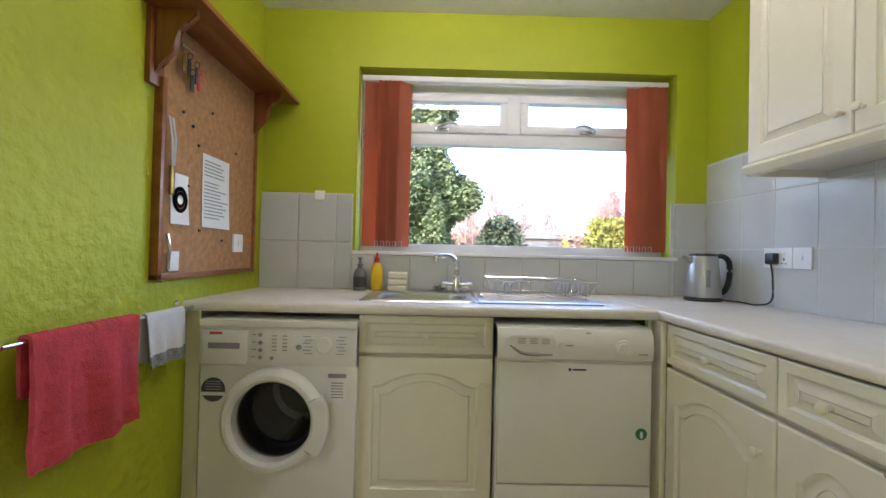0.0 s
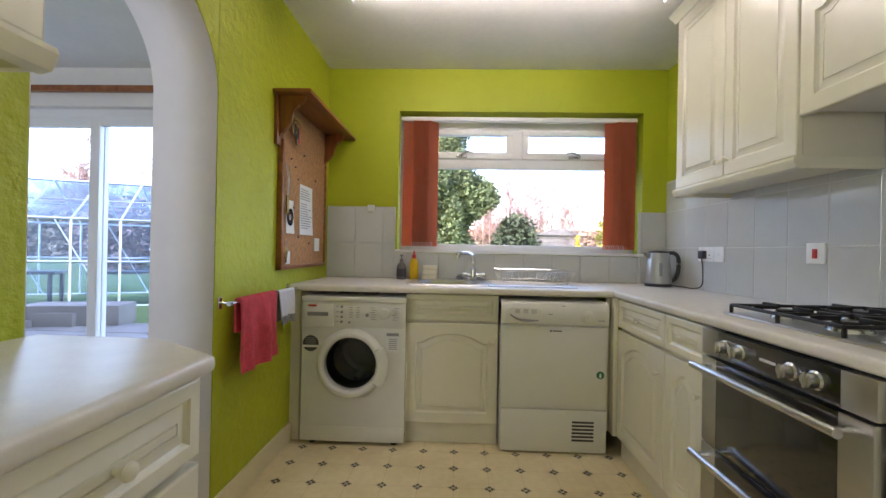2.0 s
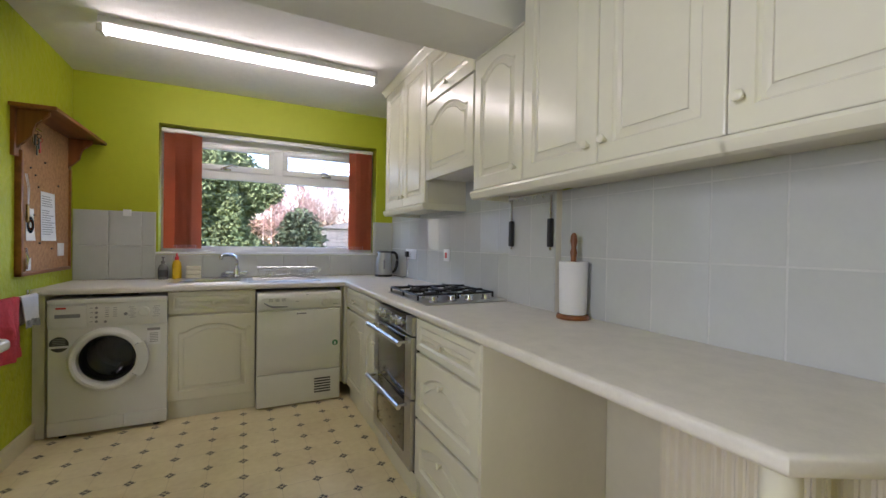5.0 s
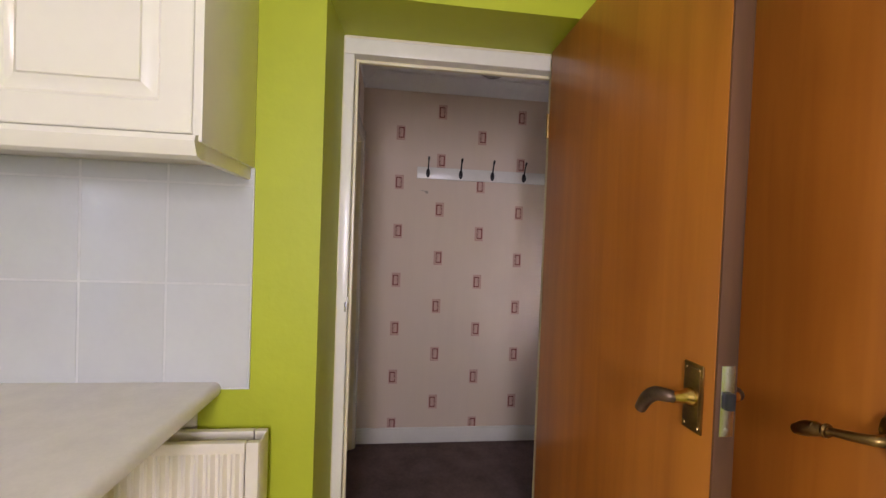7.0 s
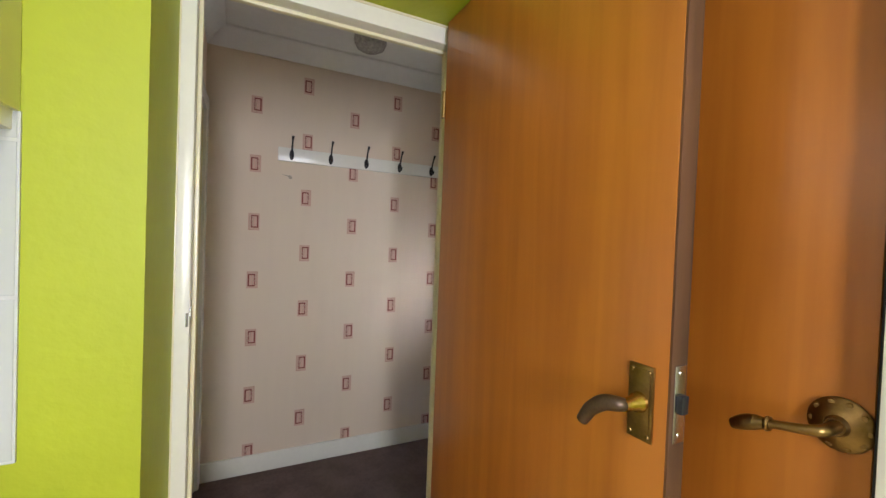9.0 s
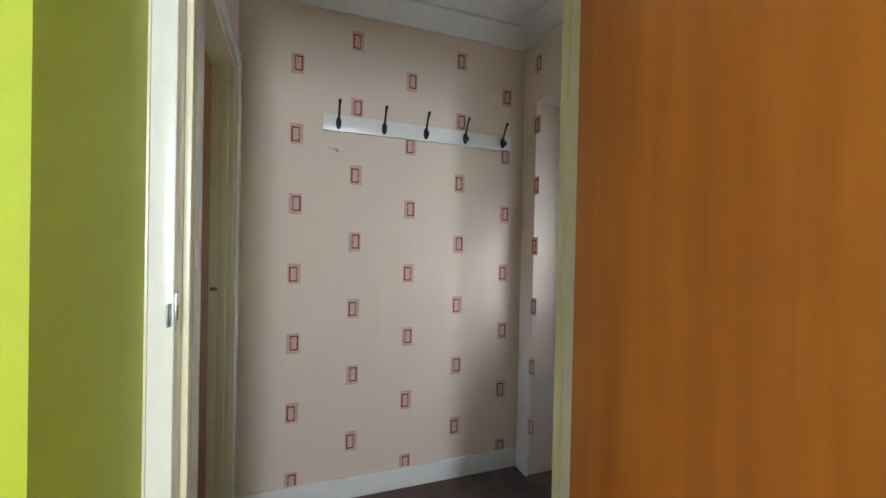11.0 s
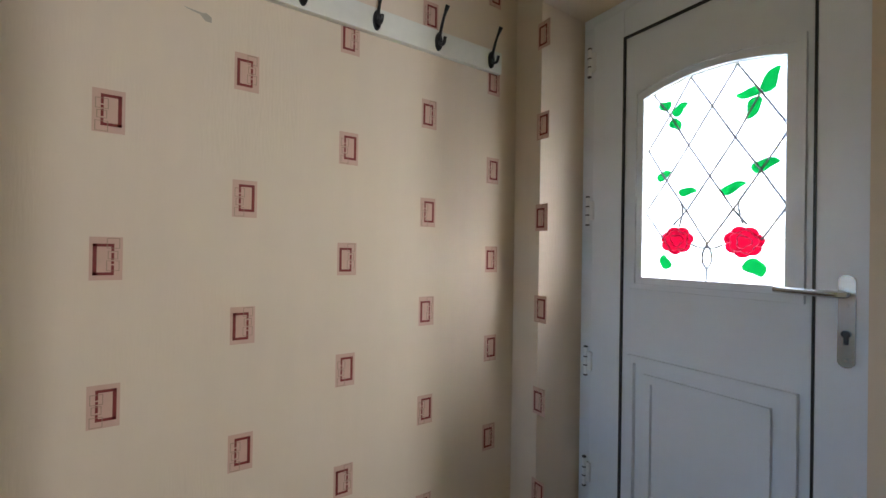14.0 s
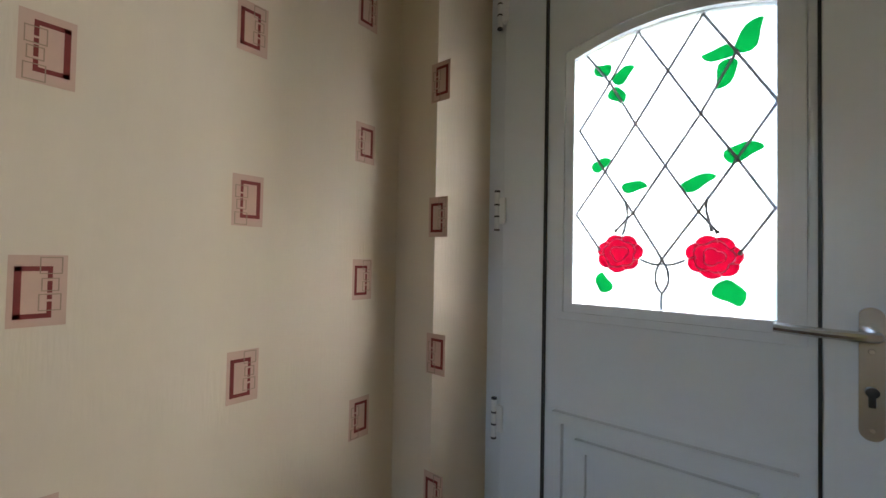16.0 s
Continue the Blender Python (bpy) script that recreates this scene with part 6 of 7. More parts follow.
box((BX, 1.435, 1.0), (BX + 0.032, 2.16, 1.022), 0.004, bm)
part("frame", bm, PINE, nb, world=True)
for y, z in ((1.56, 1.62), (1.62, 1.585), (1.66, 1.52), (1.60, 1.35), (1.68, 1.185), (1.85, 1.15), (1.95, 1.56), (1.75, 1.68)):
    part("pin", lathe([(0.006, BX + 0.022), (0.005, BX + 0.028), (0.001, BX + 0.030)], (0, y, z), "x", 10), INK, nb, world=True)


def pinned(name, label, cat, y0, y1, z0, z1, mat=PAPER):
    p = thing(name, label, cat, (BX + 0.023, (y0 + y1) / 2, z0))
    bm = bmesh.new()
    bmesh.ops.create_grid(bm, x_segments=6, y_segments=6, size=1)
    for v in bm.verts:
        u, w = (v.co.x + 1) / 2, (v.co.y + 1) / 2
        v.co = (BX + 0.0245 + 0.006 * (1 - w) ** 2 * (0.5 + u), y0 + (y1 - y0) * u, z0 + (z1 - z0) * w)
    bmesh.ops.solidify(bm, geom=bm.faces[:], thickness=0.0006)
    part("sheet", bm, mat, p, world=True)
    return p


p = pinned("notice", "white printed notice pinned to the cork", "notice", 1.69, 1.895, 1.20, 1.50)
bm = bmesh.new()
rnd = random.Random(3)
for k in range(17):
    z = 1.47 - k * 0.0145
    if k in (5,):
        continue
    x = BX + 0.0262 + 0.006 * (1 - (z - 1.20) / 0.30) ** 2
    box((x, 1.70, z), (x + 0.0012, 1.70 + rnd.uniform(0.10, 0.18), z + 0.0045), 0, bm)
part("print", bm, INKGREY, p, world=True, smooth=False)
p = pinned("card", "white card with blue and red rings", "card", 1.50, 1.60, 1.20, 1.385)
for r0, r1, mt in ((0.030, 0.044, material("ring_blue", (0.05, 0.10, 0.20), 0.6)), (0.016, 0.028, material("ring_red", (0.55, 0.12, 0.06), 0.6))):
    bm = bmesh.new()
    a = [(BX + 0.0285, 1.55 + r1 * math.cos(t), 1.29 + r1 * 1.1 * math.sin(t)) for t in [2 * math.pi * k / 28 for k in range(28)]]
    b = [(BX + 0.0285, 1.55 + r0 * math.cos(t), 1.29 + r0 * 1.1 * math.sin(t)) for t in [2 * math.pi * k / 28 for k in range(28)]]
    va, vb = [bm.verts.new(q) for q in a], [bm.verts.new(q) for q in b]
    for k in range(28):
        bm.faces.new((va[k], va[(k + 1) % 28], vb[(k + 1) % 28], vb[k]))
    bmesh.ops.solidify(bm, geom=bm.faces[:], thickness=0.0005)
    part("ring", bm, mt, p, world=True, smooth=False)
sw = thing("wall_switch", "white switch plate on the cork", "switch", (BX + 0.022, 1.99, 1.115))
part("plate", box((BX + 0.022, 1.945, 1.10), (BX + 0.031, 2.03, 1.185), 0.002), UPVC, sw, world=True)
part("rocker", box((BX + 0.031, 1.98, 1.13), (BX + 0.035, 1.995, 1.155), 0.002), UPVC, sw, world=True)
ky = thing("keys", "bunches of keys hanging below the shelf", "keys", (BX + 0.05, 1.56, 1.8))
for y, z, mt in ((1.515, 1.80, BRASS), (1.545, 1.79, IRON), (1.565, 1.74, BLACKPLASTIC), (1.59, 1.78, BLACKPLASTIC), (1.605, 1.76, REDPLASTIC)):
    bm = rod([(BX + 0.05 + 0.010 * math.cos(t), y, z + 0.03 + 0.012 * math.sin(t)) for t in [2 * math.pi * k / 10 for k in range(10)]], 0.0018, 5, closed=True)
    box((BX + 0.046, y - 0.009, z - 0.045), (BX + 0.052, y + 0.009, z + 0.018), 0.004, bm)
    part("key", bm, mt, ky, world=True)
part("key_hook", rod([(BX + 0.022, 1.50, 1.845), (BX + 0.05, 1.50, 1.845), (BX + 0.05, 1.62, 1.845)], 0.003, 6), CHROME, ky, world=True)
ln = thing("lanyard", "pale printed lanyard with keys on the board", "lanyard", (BX + 0.035, 1.47, 1.45))
bm = bmesh.new()
for dy in (0.0, 0.018):
    q = [(BX + 0.034, 1.462 + dy, 1.575), (BX + 0.044, 1.466 + dy, 1.50), (BX + 0.042, 1.475 + dy * 0.4, 1.40)]
    for a, b in zip(q, q[1:]):
        vv = [bm.verts.new(c) for c in ((a[0], a[1], a[2]), (a[0], a[1] + 0.014, a[2]), (b[0], b[1] + 0.012, b[2]), (b[0], b[1], b[2]))]
        bm.faces.new(vv)
bmesh.ops.solidify(bm, geom=bm.faces[:], thickness=0.001)
part("strap", bm, WHITETOWEL, ln, world=True)
part("clip", box((BX + 0.034, 1.470, 1.30), (BX + 0.046, 1.492, 1.405), 0.006), BRASS, ln, world=True)
tg = thing("key_tag", "keys on a ring with a white paper tag", "keys", (BX + 0.035, 1.48, 1.05))
part("key", rod([(BX + 0.036, 1.472, 1.16), (BX + 0.045, 1.475, 1.10), (BX + 0.038, 1.478, 1.04)], 0.006, 8), CHROME, tg, world=True)
part("tag", box((BX + 0.03, 1.49, 1.03), (BX + 0.033, 1.545, 1.10), 0.001), PAPER, tg, world=True)
ts = thing("switch_box", "small white box on top of the tiles", "sensor", (-0.36, 2.27, 1.40))
part("box", box((-0.455, 2.262, 1.395), (-0.405, 2.281, 1.445), 0.003), UPVC, ts, world=True)

# ---- towel rail ----
tr = thing("towel_rail", "chrome towel rail on the green wall", "towel rail", (XL, 1.25, 0.89))
RXX, RZZ = XL + 0.055, 0.89
part("bar", rod([(RXX, 0.915, RZZ), (RXX, 1.60, RZZ)], 0.007, 12), CHROME, tr, world=True)
for y in (0.93, 1.585):
    bm = rod([(XL, y, RZZ), (RXX, y, RZZ)], 0.006, 10)
    box((XL, y - 0.012, RZZ - 0.025), (XL + 0.006, y + 0.012, RZZ + 0.025), 0.002, bm)
    part("bracket", bm, CHROME, tr, world=True)
part("finial", lathe([(0.009, 0.905), (0.012, 0.913), (0.009, 0.921)], (RXX, 0, RZZ), "y", 12), CHROME, tr, world=True)


def draped(name, label, y0, y1, front, back, mat, amp, seed, thick=0.007, bands=(), fluff=0.0, rib=0.0):
    """A towel folded over the rail, with soft folds, a fluffy pile and a ribbed border."""
    t = thing(name, label, "towel", (RXX, (y0 + y1) / 2, RZZ - front))
    bm = bmesh.new()
    ny, nf, rows = 60, 56, []
    r0 = 0.008 + thick
    path = [(-r0, -back + back * k / 16) for k in range(16)] + [(r0 * math.sin(a), r0 * math.cos(a)) for a in (-1.2, -0.8, -0.4, 0, 0.4, 0.8, 1.2)] + [(r0 + 0.012 * (k / nf), -front * k / nf) for k in range(1, nf + 1)]
    for k, (dx, dz) in enumerate(path):
        row = []
        for j in range(ny + 1):
            u = j / ny
            hang = min(1, abs(dz) / 0.14) if dz < 0 else 0
            y = y0 + (y1 - y0) * u + 0.010 * hang * noise.noise(Vector((u * 3, dz * 4, seed)))
            w = amp * hang * (0.5 * math.sin(u * 9 + seed + 1.5 * dz) + 0.5 * math.sin(u * 17 + seed * 2) * hang + 0.7 * noise.noise(Vector((u * 4, dz * 3, seed + 5))))
            f = fluff * (noise.noise(Vector((y * 190, dz * 190, seed))) + 0.7 * noise.noise(Vector((y * 70, dz * 70, seed + 3))))
            if rib and dx > 0.01 and front - 0.085 < -dz < front - 0.045:
                f = -rib + 0.35 * rib * math.sin(dz * 700)
            row.append(bm.verts.new((RXX + dx + (max(w, -0.010) + f) * (1 if dx > 0 else -0.3), y, RZZ + dz + (f if dz > 0 else 0.004 * noise.noise(Vector((u * 9, seed, 1))))))) 
        rows.append(row)
    for a, b in zip(rows, rows[1:]):
        for j in range(ny):
            bm.faces.new((a[j], a[j + 1], b[j + 1], b[j]))
    for f in bm.faces:
        zc = RZZ - f.calc_center_median().z
        f.material_index = 1 if any(p <= zc <= q for p, q in bands) and f.calc_center_median().x > RXX + 0.006 else 0
    bmesh.ops.recalc_face_normals(bm, faces=bm.faces)
    bmesh.ops.solidify(bm, geom=bm.faces[:], thickness=thick)
    mats = [mat, GREYSTRIPE] if bands else [mat]
    part("cloth", bm, mats, t, world=True).data.set_sharp_from_angle(angle=radians(70))
    return t


draped("red_towel", "red terry towel folded over the rail", 0.975, 1.305, 0.30, 0.13, REDTOWEL, 0.022, 2.0, 0.010, (), 0.0028, 0.003)
draped("tea_towel", "white tea towel with grey checked ends", 1.345, 1.535, 0.165, 0.15, WHITETOWEL, 0.014, 7.0, 0.004, ((0.125, 0.2),), 0.0006)


# ---- wall tiles ----
def tile_mesh(w, h, t=0.006, b=0.0025):
    """A glazed tile lying in y-z with its face at -x, cushioned at the edges."""
    me = bpy.data.meshes.new("tile")
    bm = bmesh.new()
    lo = [bm.verts.new((0, y, z)) for y, z in ((0, 0), (w, 0), (w, h), (0, h))]
    mi = [bm.verts.new((-t + b, y, z)) for y, z in ((0, 0), (w, 0), (w, h), (0, h))]
    hi = [bm.verts.new((-t, y, z)) for y, z in ((b, b), (w - b, b), (w - b, h - b), (b, h - b))]
    for a, c in ((lo, mi), (mi, hi)):
        for i in range(4):
            bm.faces.new((a[i], a[(i + 1) % 4], c[(i + 1) % 4], c[i]))
    bm.faces.new(hi)
    bmesh.ops.recalc_face_normals(bm, faces=bm.faces)
    bm.to_mesh(me)
    bm.free()
    me.materials.append(TILE)
    return me


CACHE = {}


def tile(parent, w, h, m):
    key = (round(w, 3), round(h, 3))
    if key not in CACHE:
        CACHE[key] = tile_mesh(*key)
    o = new("tile", CACHE[key])
    o.parent = parent
    o.matrix_basis = m


def tiled(name, label, spans, rows, place, grout):
    """A tiled field; spans and rows are cut lines."""
    p = solid(name, grout, GROUT, label, "tiles")
    for a, b in zip(spans, spans[1:]):
        for c, d in zip(rows, rows[1:]):
            tile(p, b - a - 0.003, d - c - 0.003, place(a + 0.0015, c + 0.0015))


ROWS = [0.912, 1.168, 1.432]
north = lambda u, z: pose(u, YB - 0.006, z, 0, 0, 90) @ Matrix.Diagonal((1, -1, 1, 1))
tiled("wall_tiles_1", "pale grey glazed tiles beside the window", [-0.755, -0.545, -0.34, -0.252], ROWS, north, box((-0.755, YB - 0.006, 0.91), (-0.25, YB, 1.434)))
tiled("wall_tiles_2", "pale grey glazed tiles under the window sill", [-0.252, -0.135, 0.07, 0.275, 0.48, 0.685, 0.89, 1.095, 1.30, 1.505], [0.912, 1.100], north, box((-0.25, YB - 0.006, 0.91), (1.505, YB, 1.101)))
tiled("wall_tiles_3", "pale grey glazed tiles in the corner", [1.525, 1.70], ROWS[:1] + [1.168, 1.42], north, box((1.507, YB - 0.006, 0.91), (1.702, YB, 1.422)))
east = lambda x: (lambda u, z: pose(x, u, z))
tiled("wall_tiles_4", "pale grey glazed tiles behind the hob", [0.242, 0.385, 0.589, 0.793, 0.997, 1.201, 1.405, 1.609, 1.813, 2.017, 2.278], [0.912, 1.168, 1.424, 1.63], east(XR), box((XR - 0.005, 0.242, 0.91), (XR, 2.279, 1.64)))
tiled("wall_tiles_5", "pale grey glazed tiles on the pier", [-0.128, 0.05, 0.238], [0.912, 1.162, 1.42, 1.47], east(1.672), box((1.667, -0.128, 0.91), (1.672, 0.238, 1.47)))
tiled("wall_tiles_6", "pale grey glazed tiles above the breakfast bar", [-1.428, -1.218, -1.013, -0.808, -0.603, -0.398, -0.193, -0.132], [0.892, 1.168, 1.428, 1.476], east(XS), box((XS - 0.005, -1.429, 0.89), (XS, -0.132, 1.476)))


# ---- wallpaper motifs ----
def motif_mesh(flip):
    """A blush panel with an open maroon rectangle and small outlined squares."""
    me = bpy.data.meshes.new("wallpaper_motif")
    bm = bmesh.new()
    s = -1 if flip else 1

    def bar(y0, y1, z0, z1, h, idx):
        box((0, s * y0, s * z0), (-h, s * y1, s * z1), 0, bm, index=idx)
    bar(-0.029, 0.029, -0.048, 0.048, 0.0004, 0)
    bar(-0.023, -0.0160, -0.033, 0.037, 0.0008, 1)
    bar(-0.023, 0.014, 0.0305, 0.037, 0.0008, 1)
    bar(-0.023, 0.014, -0.033, -0.0265, 0.0008, 1)
    for z0, z1 in ((-0.0265, -0.016), (-0.013, 0.003), (0.006, 0.012), (0.015, 0.0305)):
        bar(0.009, 0.014, z0, z1, 0.0008, 1)
    for cy, cz, w in ((0.0125, -0.034, 0.0115), (0.012, -0.008, 0.009), (0.012, 0.016, 0.0115)):
        for y0, y1, z0, z1 in ((cy - w, cy + w, cz + w - 0.0012, cz + w), (cy - w, cy + w, cz - w, cz - w + 0.0012), (cy - w, cy - w + 0.0012, cz - w, cz + w), (cy + w - 0.0012, cy + w, cz - w, cz + w)):
            bar(y0, y1, z0, z1, 0.0011, 2)
    bm.to_mesh(me)
    bm.free()
    for mm in (MOTIF, MAROON, TAUPE):
        me.materials.append(mm)
    return me


MOTIFS = [motif_mesh(False), motif_mesh(True)]


def motif(wall, m, k):
    o = new("printed_motif", MOTIFS[k % 2])
    o.parent = bpy.data.objects[wall]
    o.matrix_basis = m


for c in range(5):
    y = -1.922 - 0.2757 * c
    for r in range(7):
        z = 0.112 + 0.3267 * r + (0.155 if c % 2 else 0)
        if z < 2.30 and not (abs(z - 1.815) < 0.03 and c in (2,)):
            motif("wall_hall_east", pose(HX1 - 0.0003, y, z), r + c)
for r in range(7):
    for x, off in ((3.448 - 0.06, 0.265), (3.115, 0.11), (2.84, 0.265)):
        z = off + 0.3267 * r
        if z < 2.30 and (x > 3.38 or z > 2.06):
            motif("wall_hall_south", pose(x, HY1 + 0.0003, z, 0, 0, -90), r)
    motif("wall_hall_north", pose(2.515, HY0 - 0.0003, 0.09 + 0.3267 * r, 0, 0, 90), r)
    if r > 5:
        motif("wall_hall_north", pose(3.2, HY0 - 0.0003, 2.22, 0, 0, 90), r)
sm = solid("trim_smudge", prism([(-2.058 - 0.06 * t + 0.004 * math.sin(9 * t), 1.700 - 0.016 * t + (0.006 + 0.006 * t) * q) for t, q in ((0, 0), (0.3, 0.3), (0.6, 0.5), (0.85, 1), (1, 0.5), (1, -0.6), (0.8, -0.9), (0.5, -0.2), (0.2, -0.1))], HX1 - 0.0006, HX1 - 0.0001, "x"), material("grey_smudge", (0.42, 0.36, 0.29), 0.8, vary=0.15), "grey scuff mark on the wallpaper", "scuff")

# small room: tiles and switch
for a in range(7):
    for b in range(5):
        y = -1.44 + 0.2 * a
        o = new("tile", CACHE.setdefault(("wc", (a + b) % 2), tile_mesh(0.197, 0.197)))
        if not o.data.materials or o.data.materials[0] == TILE:
            o.data.materials.clear()
            o.data.materials.append(WCTILE if (a + b) % 2 else WCTILE2)
        o.parent = bpy.data.objects["wall_closet_east"]
        o.matrix_basis = pose(4.0, y, 0.0 + 0.2 * b)
bl = thing("blank_plate", "white blanking plate on the pink wall", "switch", (3.995, -1.19, 1.4))
part("plate", box((3.992, -1.243, 1.352), (4.0, -1.132, 1.448), 0.002), UPVC, bl, world=True)
for y in (-1.225, -1.15):
    part("screw", lathe([(0.006, 3.9925), (0.005, 3.990)], (0, y, 1.4), "x", 10), INK, bl, world=True)

# ---- garden ----
bm = bmesh.new()
bmesh.ops.create_grid(bm, x_segments=40, y_segments=40, size=400)
for v in bm.verts:
    v.co.z = -0.14
solid("ground", bm, GRASS, "mown lawn of the back garden", "lawn")
pv = solid("pavement", box((-9, YB + 0.3, -0.139), (3, 5.2, -0.10)), GROUT, "paved terrace behind the house", "paving")
SLAB = None
rnd = random.Random(8)
for i in range(14):
    for j in range(4):
        if SLAB is None:
            SLAB = bpy.data.meshes.new("paving_slab")
            b = box((0, 0, 0), (0.81, 0.67, 0.045), 0.006, segs=1)
            b.to_mesh(SLAB)
            b.free()
            SLAB.materials.append(PATIO)
        o = new("paving_slab", SLAB)
        o.parent = pv
        o.matrix_basis = pose(-8.9 + 0.83 * i, YB + 0.34 + 0.69 * j, -0.128 + rnd.uniform(0, 0.008))


def foliage(name, label, cat, centre, size, count, leaf, mat, seed, shape, trunk=None):
    """Many small leaf cards scattered in a shape with an uneven outline."""
    t = thing(name, label, cat, (centre[0], centre[1], -0.14))
    rnd = random.Random(seed)
    verts, faces = [], []
    while len(faces) < count:
        p = Vector((rnd.uniform(-1, 1), rnd.uniform(-1, 1), rnd.uniform(0, 1)))
        lim = shape(p.z) * (0.82 + 0.35 * noise.noise(Vector((math.atan2(p.y, p.x) * 2.2, p.z * 7, seed))))
        r = math.hypot(p.x, p.y)
        if r > lim or r < lim * 0.55 and rnd.random() < 0.75:
            continue
        q = Vector((centre[0] + p.x * size[0], centre[1] + p.y * size[1], centre[2] + p.z * size[2]))
        a = Vector((rnd.gauss(0, 1) + p.x, rnd.gauss(0, 1) + p.y, rnd.gauss(-0.3, 0.6))).normalized() * leaf * rnd.uniform(0.6, 1.4)
        b = a.cross(Vector((rnd.gauss(0, 1), rnd.gauss(0, 1), rnd.gauss(0, 1)))).normalized() * leaf * 0.38
        k = len(verts)
        verts += [q - a * 0.5, q + b, q + a, q - b]
        faces.append((k, k + 1, k + 2, k + 3))
    me = bpy.data.meshes.new("crown")
    me.from_pydata(verts, [], faces)
    me.materials.append(mat)
    o = new("crown", me)
    o.parent = t
    me.transform(t.matrix_basis.inverted())
    if trunk:
        part("trunk", rod([(centre[0], centre[1], -0.14), (centre[0] + 0.05, centre[1], centre[2] + size[2] * 0.5), (centre[0], centre[1], centre[2] + size[2] * 0.95)], [trunk, trunk * 0.6, trunk * 0.1], 8), BARK, t, world=True)
    return t


cone = lambda z: max(0.05, (1 - z) ** 0.6 * (0.85 + 0.15 * math.sin(z * 23)))
egg = lambda z: math.sqrt(max(0.02, 1 - (2 * z - 0.9) ** 2 * 0.8))
slabf = lambda z: 1.0 if z < 0.9 else 0.8
foliage("conifer", "tall bushy green conifer in the garden", "tree", (-0.75, 11.5, -0.05), (2.85, 2.2, 8.5), 105000, 0.095, CONIFER, 11, cone, 0.18)
foliage("bush", "dark rounded evergreen bush", "bush", (1.95, 11.5, -0.1), (0.85, 0.8, 2.35), 6000, 0.10, BUSH, 12, egg, 0.05)
foliage("bush", "low dark evergreen bush behind the lawn", "bush", (0.55, 12.5, -0.1), (0.9, 0.7, 1.2), 2500, 0.12, BUSH, 13, egg, 0.05)
foliage("hedge", "clipped golden green hedge", "hedge", (5.45, 12.5, -0.1), (0.85, 0.6, 2.45), 6000, 0.09, HEDGE, 14, slabf, 0.05)
foliage("dwarf_conifer", "small golden dwarf conifer", "bush", (3.78, 11.5, -0.1), (0.26, 0.24, 1.85), 1600, 0.06, material("gold_needles", (0.40, 0.34, 0.03), 0.8, vary=0.3), 15, cone, 0.02)
foliage("bush", "dense brambly bushes by the greenhouse", "bush", (-9.5, 19.0, -0.1), (3.0, 1.5, 2.6), 3500, 0.2, TWIG, 16, egg, 0.05)
foliage("bush", "scrubby brown bushes along the boundary", "bush", (-15.5, 19.0, -0.1), (4.0, 1.5, 3.6), 4000, 0.22, TWIG, 17, egg, 0.05)

shed = thing("garden_shed", "low grey timber shed in the distance", "shed", (4.87, 18.7, -0.14))
bm = bmesh.new()
for k in range(12):
    box((3.9, 18.0, -0.14 + 0.17 * k), (5.85, 18.04, 0.02 + 0.17 * k), 0.01, bm)
box((3.92, 18.03, -0.14), (5.83, 19.6, 1.88), 0, bm)
part("wall", bm, SHEDMAT, shed, world=True)
part("roof", prism([(3.75, 1.90), (3.78, 1.97), (4.87, 2.22), (6.0, 1.97), (6.0, 1.90)], 17.85, 19.8, "y"), SHEDMAT, shed, world=True)


def bare_tree(seed, at, height, mat_trunk, label, spread=0.42, twigs=90):
    """A bare winter tree: tapered trunk, limbs and fine twigs."""
    rnd = random.Random(seed)
    t = thing("bare_tree", label, "tree", at, group="distant bare trees")
    x, y, z = 0.0, 0.0, 0.0
    part("trunk", rod([(0, 0, 0), (0.02 * height * rnd.uniform(-1, 1), 0, height * 0.5), (0.03 * height * rnd.uniform(-1, 1), 0, height)], [height * 0.012, height * 0.007, height * 0.0015], 6), mat_trunk, t)
    bm = bmesh.new()
    for k in range(twigs):
        h = height * rnd.uniform(0.22, 0.97)
        a = rnd.uniform(0, 6.283)
        ln = height * spread * (1.08 - h / height) * rnd.uniform(0.5, 1.3) + 0.25
        d = Vector((math.cos(a), math.sin(a), rnd.uniform(0.2, 1.0))).normalized()
        p0 = Vector((0, 0, h))
        p1 = p0 + d * ln * 0.5
        p2 = p1 + (d + Vector((rnd.gauss(0, 0.3), rnd.gauss(0, 0.3), 0.3))).normalized() * ln * 0.5
        rod([p0, p1, p2], [height * 0.003, height * 0.002, height * 0.0009], 3, bm)
        for q in range(4):
            s = p0.lerp(p2, rnd.uniform(0.35, 1))
            e = s + Vector((rnd.gauss(0, 0.5), rnd.gauss(0, 0.5), rnd.uniform(0.1, 0.9))).normalized() * ln * rnd.uniform(0.2, 0.5)
            rod([s, e], [height * 0.0016, height * 0.0008], 3, bm)
    part("branches", bm, TWIG, t, smooth=False)
    return t


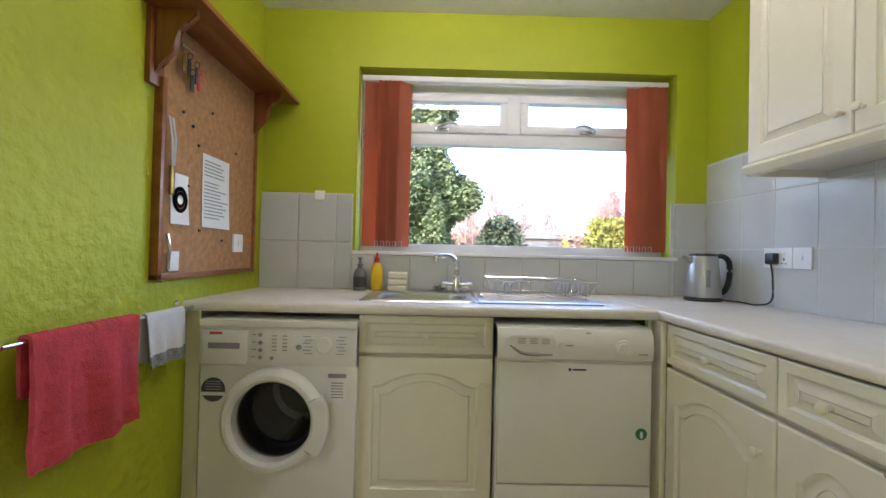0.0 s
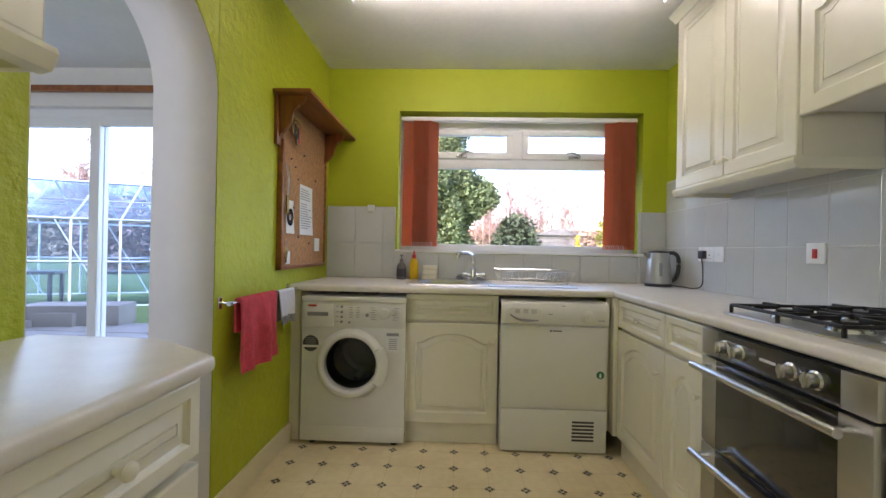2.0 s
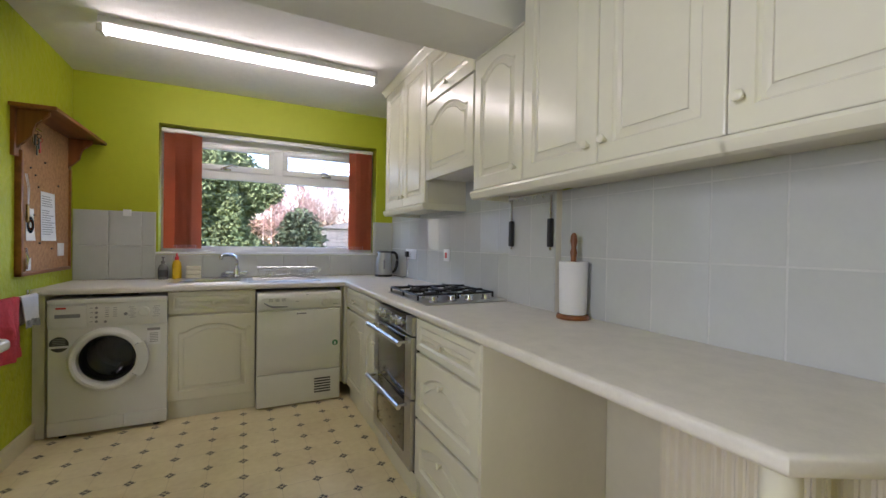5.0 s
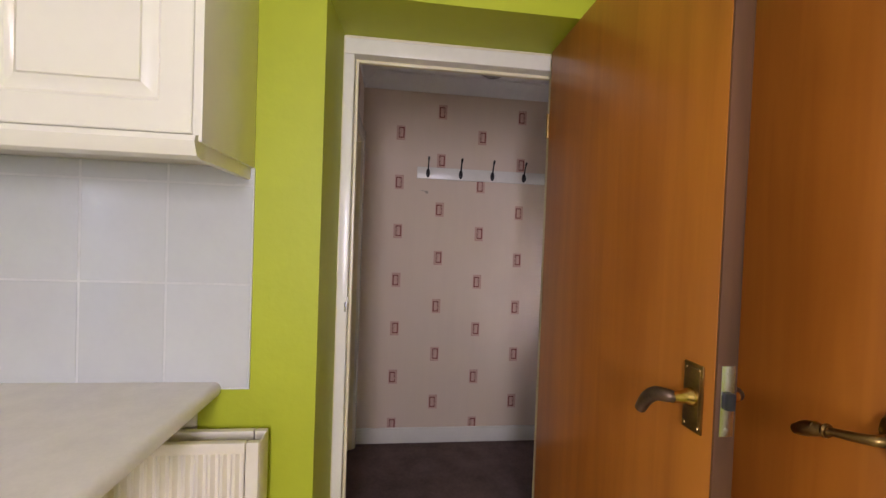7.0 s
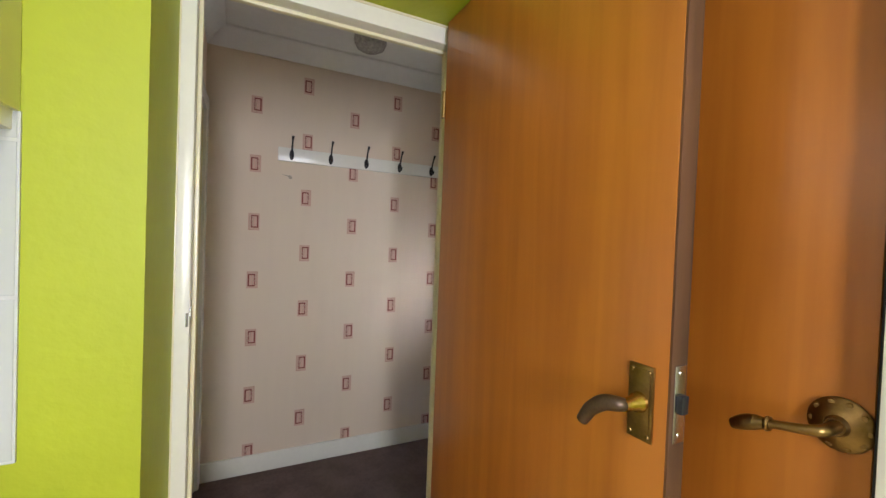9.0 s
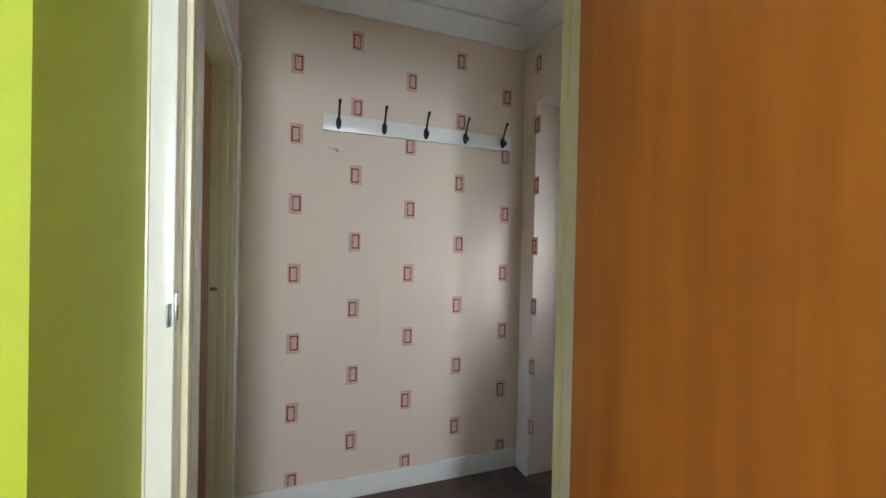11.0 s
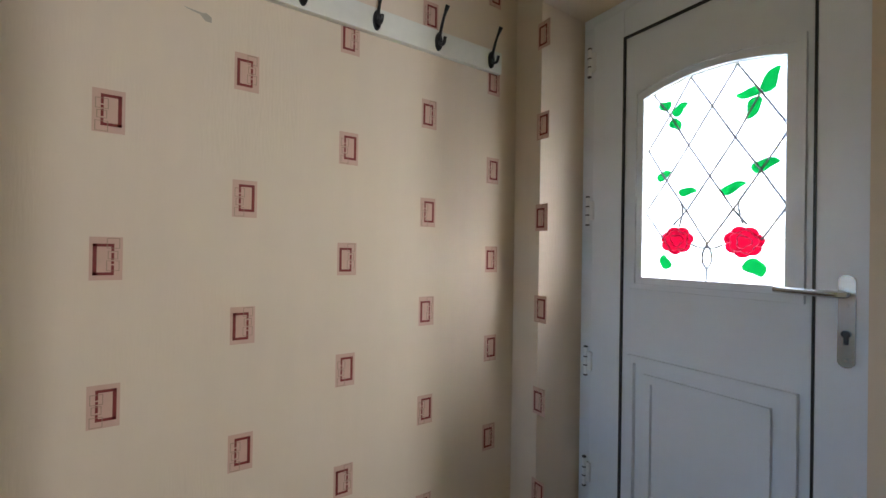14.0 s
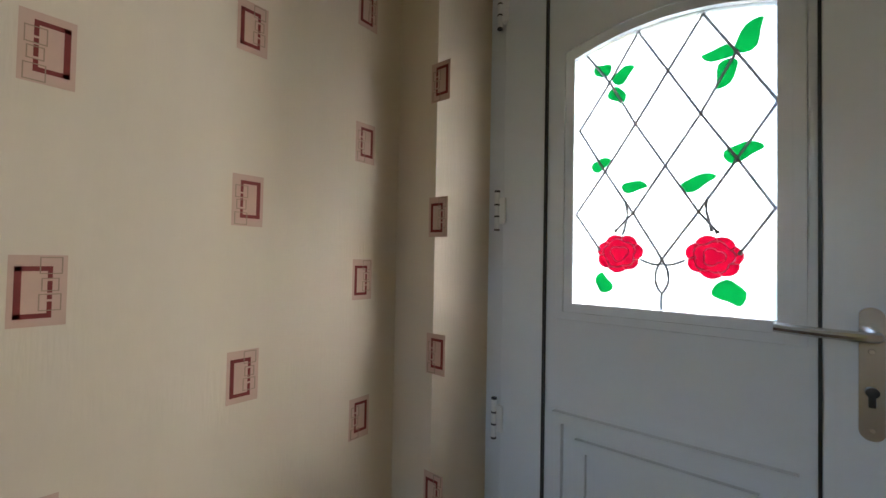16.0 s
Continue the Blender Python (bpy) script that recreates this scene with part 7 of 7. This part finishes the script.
protos = [bare_tree(s, (6 + 2.2 * s, 44, -0.14), 9.0 + s % 3, PALEBARK, "slender bare birch with reddish twigs") for s in range(4)]
rnd = random.Random(21)
for k in range(120):
    src_t = protos[k % 4]
    xx = rnd.uniform(-3, 27) if k % 2 else rnd.uniform(-60, -16)
    copy_thing(src_t, pose(xx, rnd.uniform(36, 52), -0.14, 0, 0, rnd.uniform(0, 360)) @ Matrix.Scale(rnd.uniform(0.6, 1.1), 4))
copy_thing(protos[1], pose(3.35, 24, -0.14, 0, 0, 40) @ Matrix.Scale(0.72, 4))
copy_thing(protos[3], pose(5.9, 15.5, -0.14, 0, 0, 15) @ Matrix.Scale(0.30, 4))
copy_thing(protos[0], pose(5.1, 16.5, -0.14, 0, 0, 70) @ Matrix.Scale(0.28, 4))
copy_thing(protos[2], pose(-9.6, 17.0, -0.14, 0, 0, 80))
copy_thing(protos[0], pose(-11.3, 21.0, -0.14, 0, 0, 10))
foliage("woodland_edge", "hazy brown undergrowth at the garden's end", "woodland", (8.0, 40.0, -0.1), (16.0, 1.5, 3.4), 9000, 0.35, UNDERGROWTH, 31, slabf)["kind"] = "stuff"
foliage("woodland_edge", "hazy brown undergrowth beyond the greenhouse", "woodland", (-30.0, 34.0, -0.1), (18.0, 1.5, 4.0), 9000, 0.4, UNDERGROWTH, 32, slabf)["kind"] = "stuff"

# greenhouse
gh = thing("greenhouse", "aluminium framed glass greenhouse on the lawn", "greenhouse", (-7.2, 8.6, -0.14), 24)
L, D, E, R = 3.2, 1.35, 1.75, 2.65
bars = bmesh.new()
for k in range(9):
    x = -L + 2 * L * k / 8
    for s in (-1, 1):
        rod([(x, s * D, 0.0), (x, s * D, E)], 0.022, 4, bars)
        rod([(x, s * D, E), (x, 0, R)], 0.022, 4, bars)
for s in (-1, 1):
    for z in (0.0, 0.9, E):
        rod([(-L, s * D, z), (L, s * D, z)], 0.025, 4, bars)
    for y, z in ((-0.7, (E + R) / 2 - 0.02), (0.7, (E + R) / 2 - 0.02)):
        rod([(-L, y, z), (L, y, z)], 0.015, 4, bars)
    for z in (0.0, 0.9, E):
        rod([(s * L, -D, z), (s * L, D, z)], 0.025, 4, bars)
    for y in (-0.45, 0.45):
        rod([(s * L, y, 0), (s * L, y, E + (R - E) * (1 - 0.45 / D))], 0.022, 4, bars)
    for k in range(3):
        rod([(-L + 2 * L * k / 3, s * D, E), (-L + 2 * L * k / 3 + 0.9, s * D, 0.0)], 0.014, 4, bars)
rod([(-L, 0, R), (L, 0, R)], 0.03, 4, bars)
part("frame", bars, ALU, gh, smooth=False)
for name, quads in (("side_pane", [((-L, s * D, 0), (L, s * D, 0), (L, s * D, E), (-L, s * D, E)) for s in (-1, 1)]), ("roof_pane", [((-L, s * D, E), (L, s * D, E), (L, 0, R), (-L, 0, R)) for s in (-1, 1)])):
    for q in quads:
        bm = bmesh.new()
        bm.faces.new([bm.verts.new(p) for p in q])
        bmesh.ops.solidify(bm, geom=bm.faces[:], thickness=0.004)
        g = part(name, bm, GREENHOUSE_GLASS, gh, smooth=False)
        g.visible_shadow = False
for s in (-1, 1):
    bm = bmesh.new()
    bm.faces.new([bm.verts.new(p) for p in ((s * L, -D, 0), (s * L, D, 0), (s * L, D, E), (s * L, 0, R), (s * L, -D, E))])
    bmesh.ops.solidify(bm, geom=bm.faces[:], thickness=0.004)
    part("gable_pane", bm, GREENHOUSE_GLASS, gh, smooth=False).visible_shadow = False
for k in range(3):
    bm = box((-2.6 + 1.9 * k, -0.9, 0.62), (-1.2 + 1.9 * k, -0.3, 0.68))
    for x in (-2.5 + 1.9 * k, -1.3 + 1.9 * k):
        for y in (-0.85, -0.35):
            box((x - 0.03, y - 0.03, 0), (x + 0.03, y + 0.03, 0.62), 0, bm)
    part("staging", bm, SHEDMAT, gh, "slatted timber staging")
for k in range(3):
    st = thing("stone_step", "stacked grey stone slabs edging the terrace", "stone", (-6.4 + 0.5 * k, 5.0 + 0.12 * k, -0.10), 7 * k, "stone slabs")
    part("slab", box((-0.7, -0.25, 0), (0.6, 0.25, 0.12 + 0.1 * k), 0.02), PATIO, st)
# an unseen sun block added for the terrace; the house's outer skin above the openings
solid("house_wing", box((-13.0, -3.5, -0.14), (-4.71, YB + 0.27, 5.0)), RENDERED, "unseen block added to keep the sun off the terrace", "house")
solid("wall_outside", box((-4.7, YB + 0.281, ZC + 0.2), (2.3, YB + 0.35, 5.0)), RENDERED, "rendered outer wall above the windows", "wall")
solid("roof_slab", box((-4.8, -3.6, ZC + 0.21), (4.2, YB + 0.28, ZC + 0.4)), RENDERED, "upper floor that closes the rooms", "floor slab")
# Its tone is darkened to cut the light it bounces into the hall.
solid("ground_front", box((1.0, -9.0, -0.13), (6.0, HY1 - 0.3, -0.06)), PATIO, "unseen paving by the front door, darkened to cut bounced light", "path")


# the hall and small room, drawn a little large, are scaled and lowered to fit the camera's view
HALL = Matrix.Translation((-0.194, 0.049, -0.024)) @ Matrix.Scale(0.972, 4)
for name in ("wall_hall_east", "wall_hall_north", "wall_hall_south", "floor_hall", "ceiling_hall", "trim_coving", "baseboard_hall_east", "baseboard_hall_south", "baseboard_hall_north", "wall_closet_east",
             "wall_closet_north", "wall_closet_south", "wall_closet_west", "ceiling_closet", "door_3", "ajar_door", "front_door", "door_4", "ceiling_light", "coat_rack", "trim_smudge", "blank_plate", "ground_front"):
    ob = bpy.data.objects[name]
    ob.matrix_basis = HALL @ ob.matrix_basis
for name in ("front_door", "door_4"):
    bpy.data.objects[name].matrix_basis.translation.x += 0.022
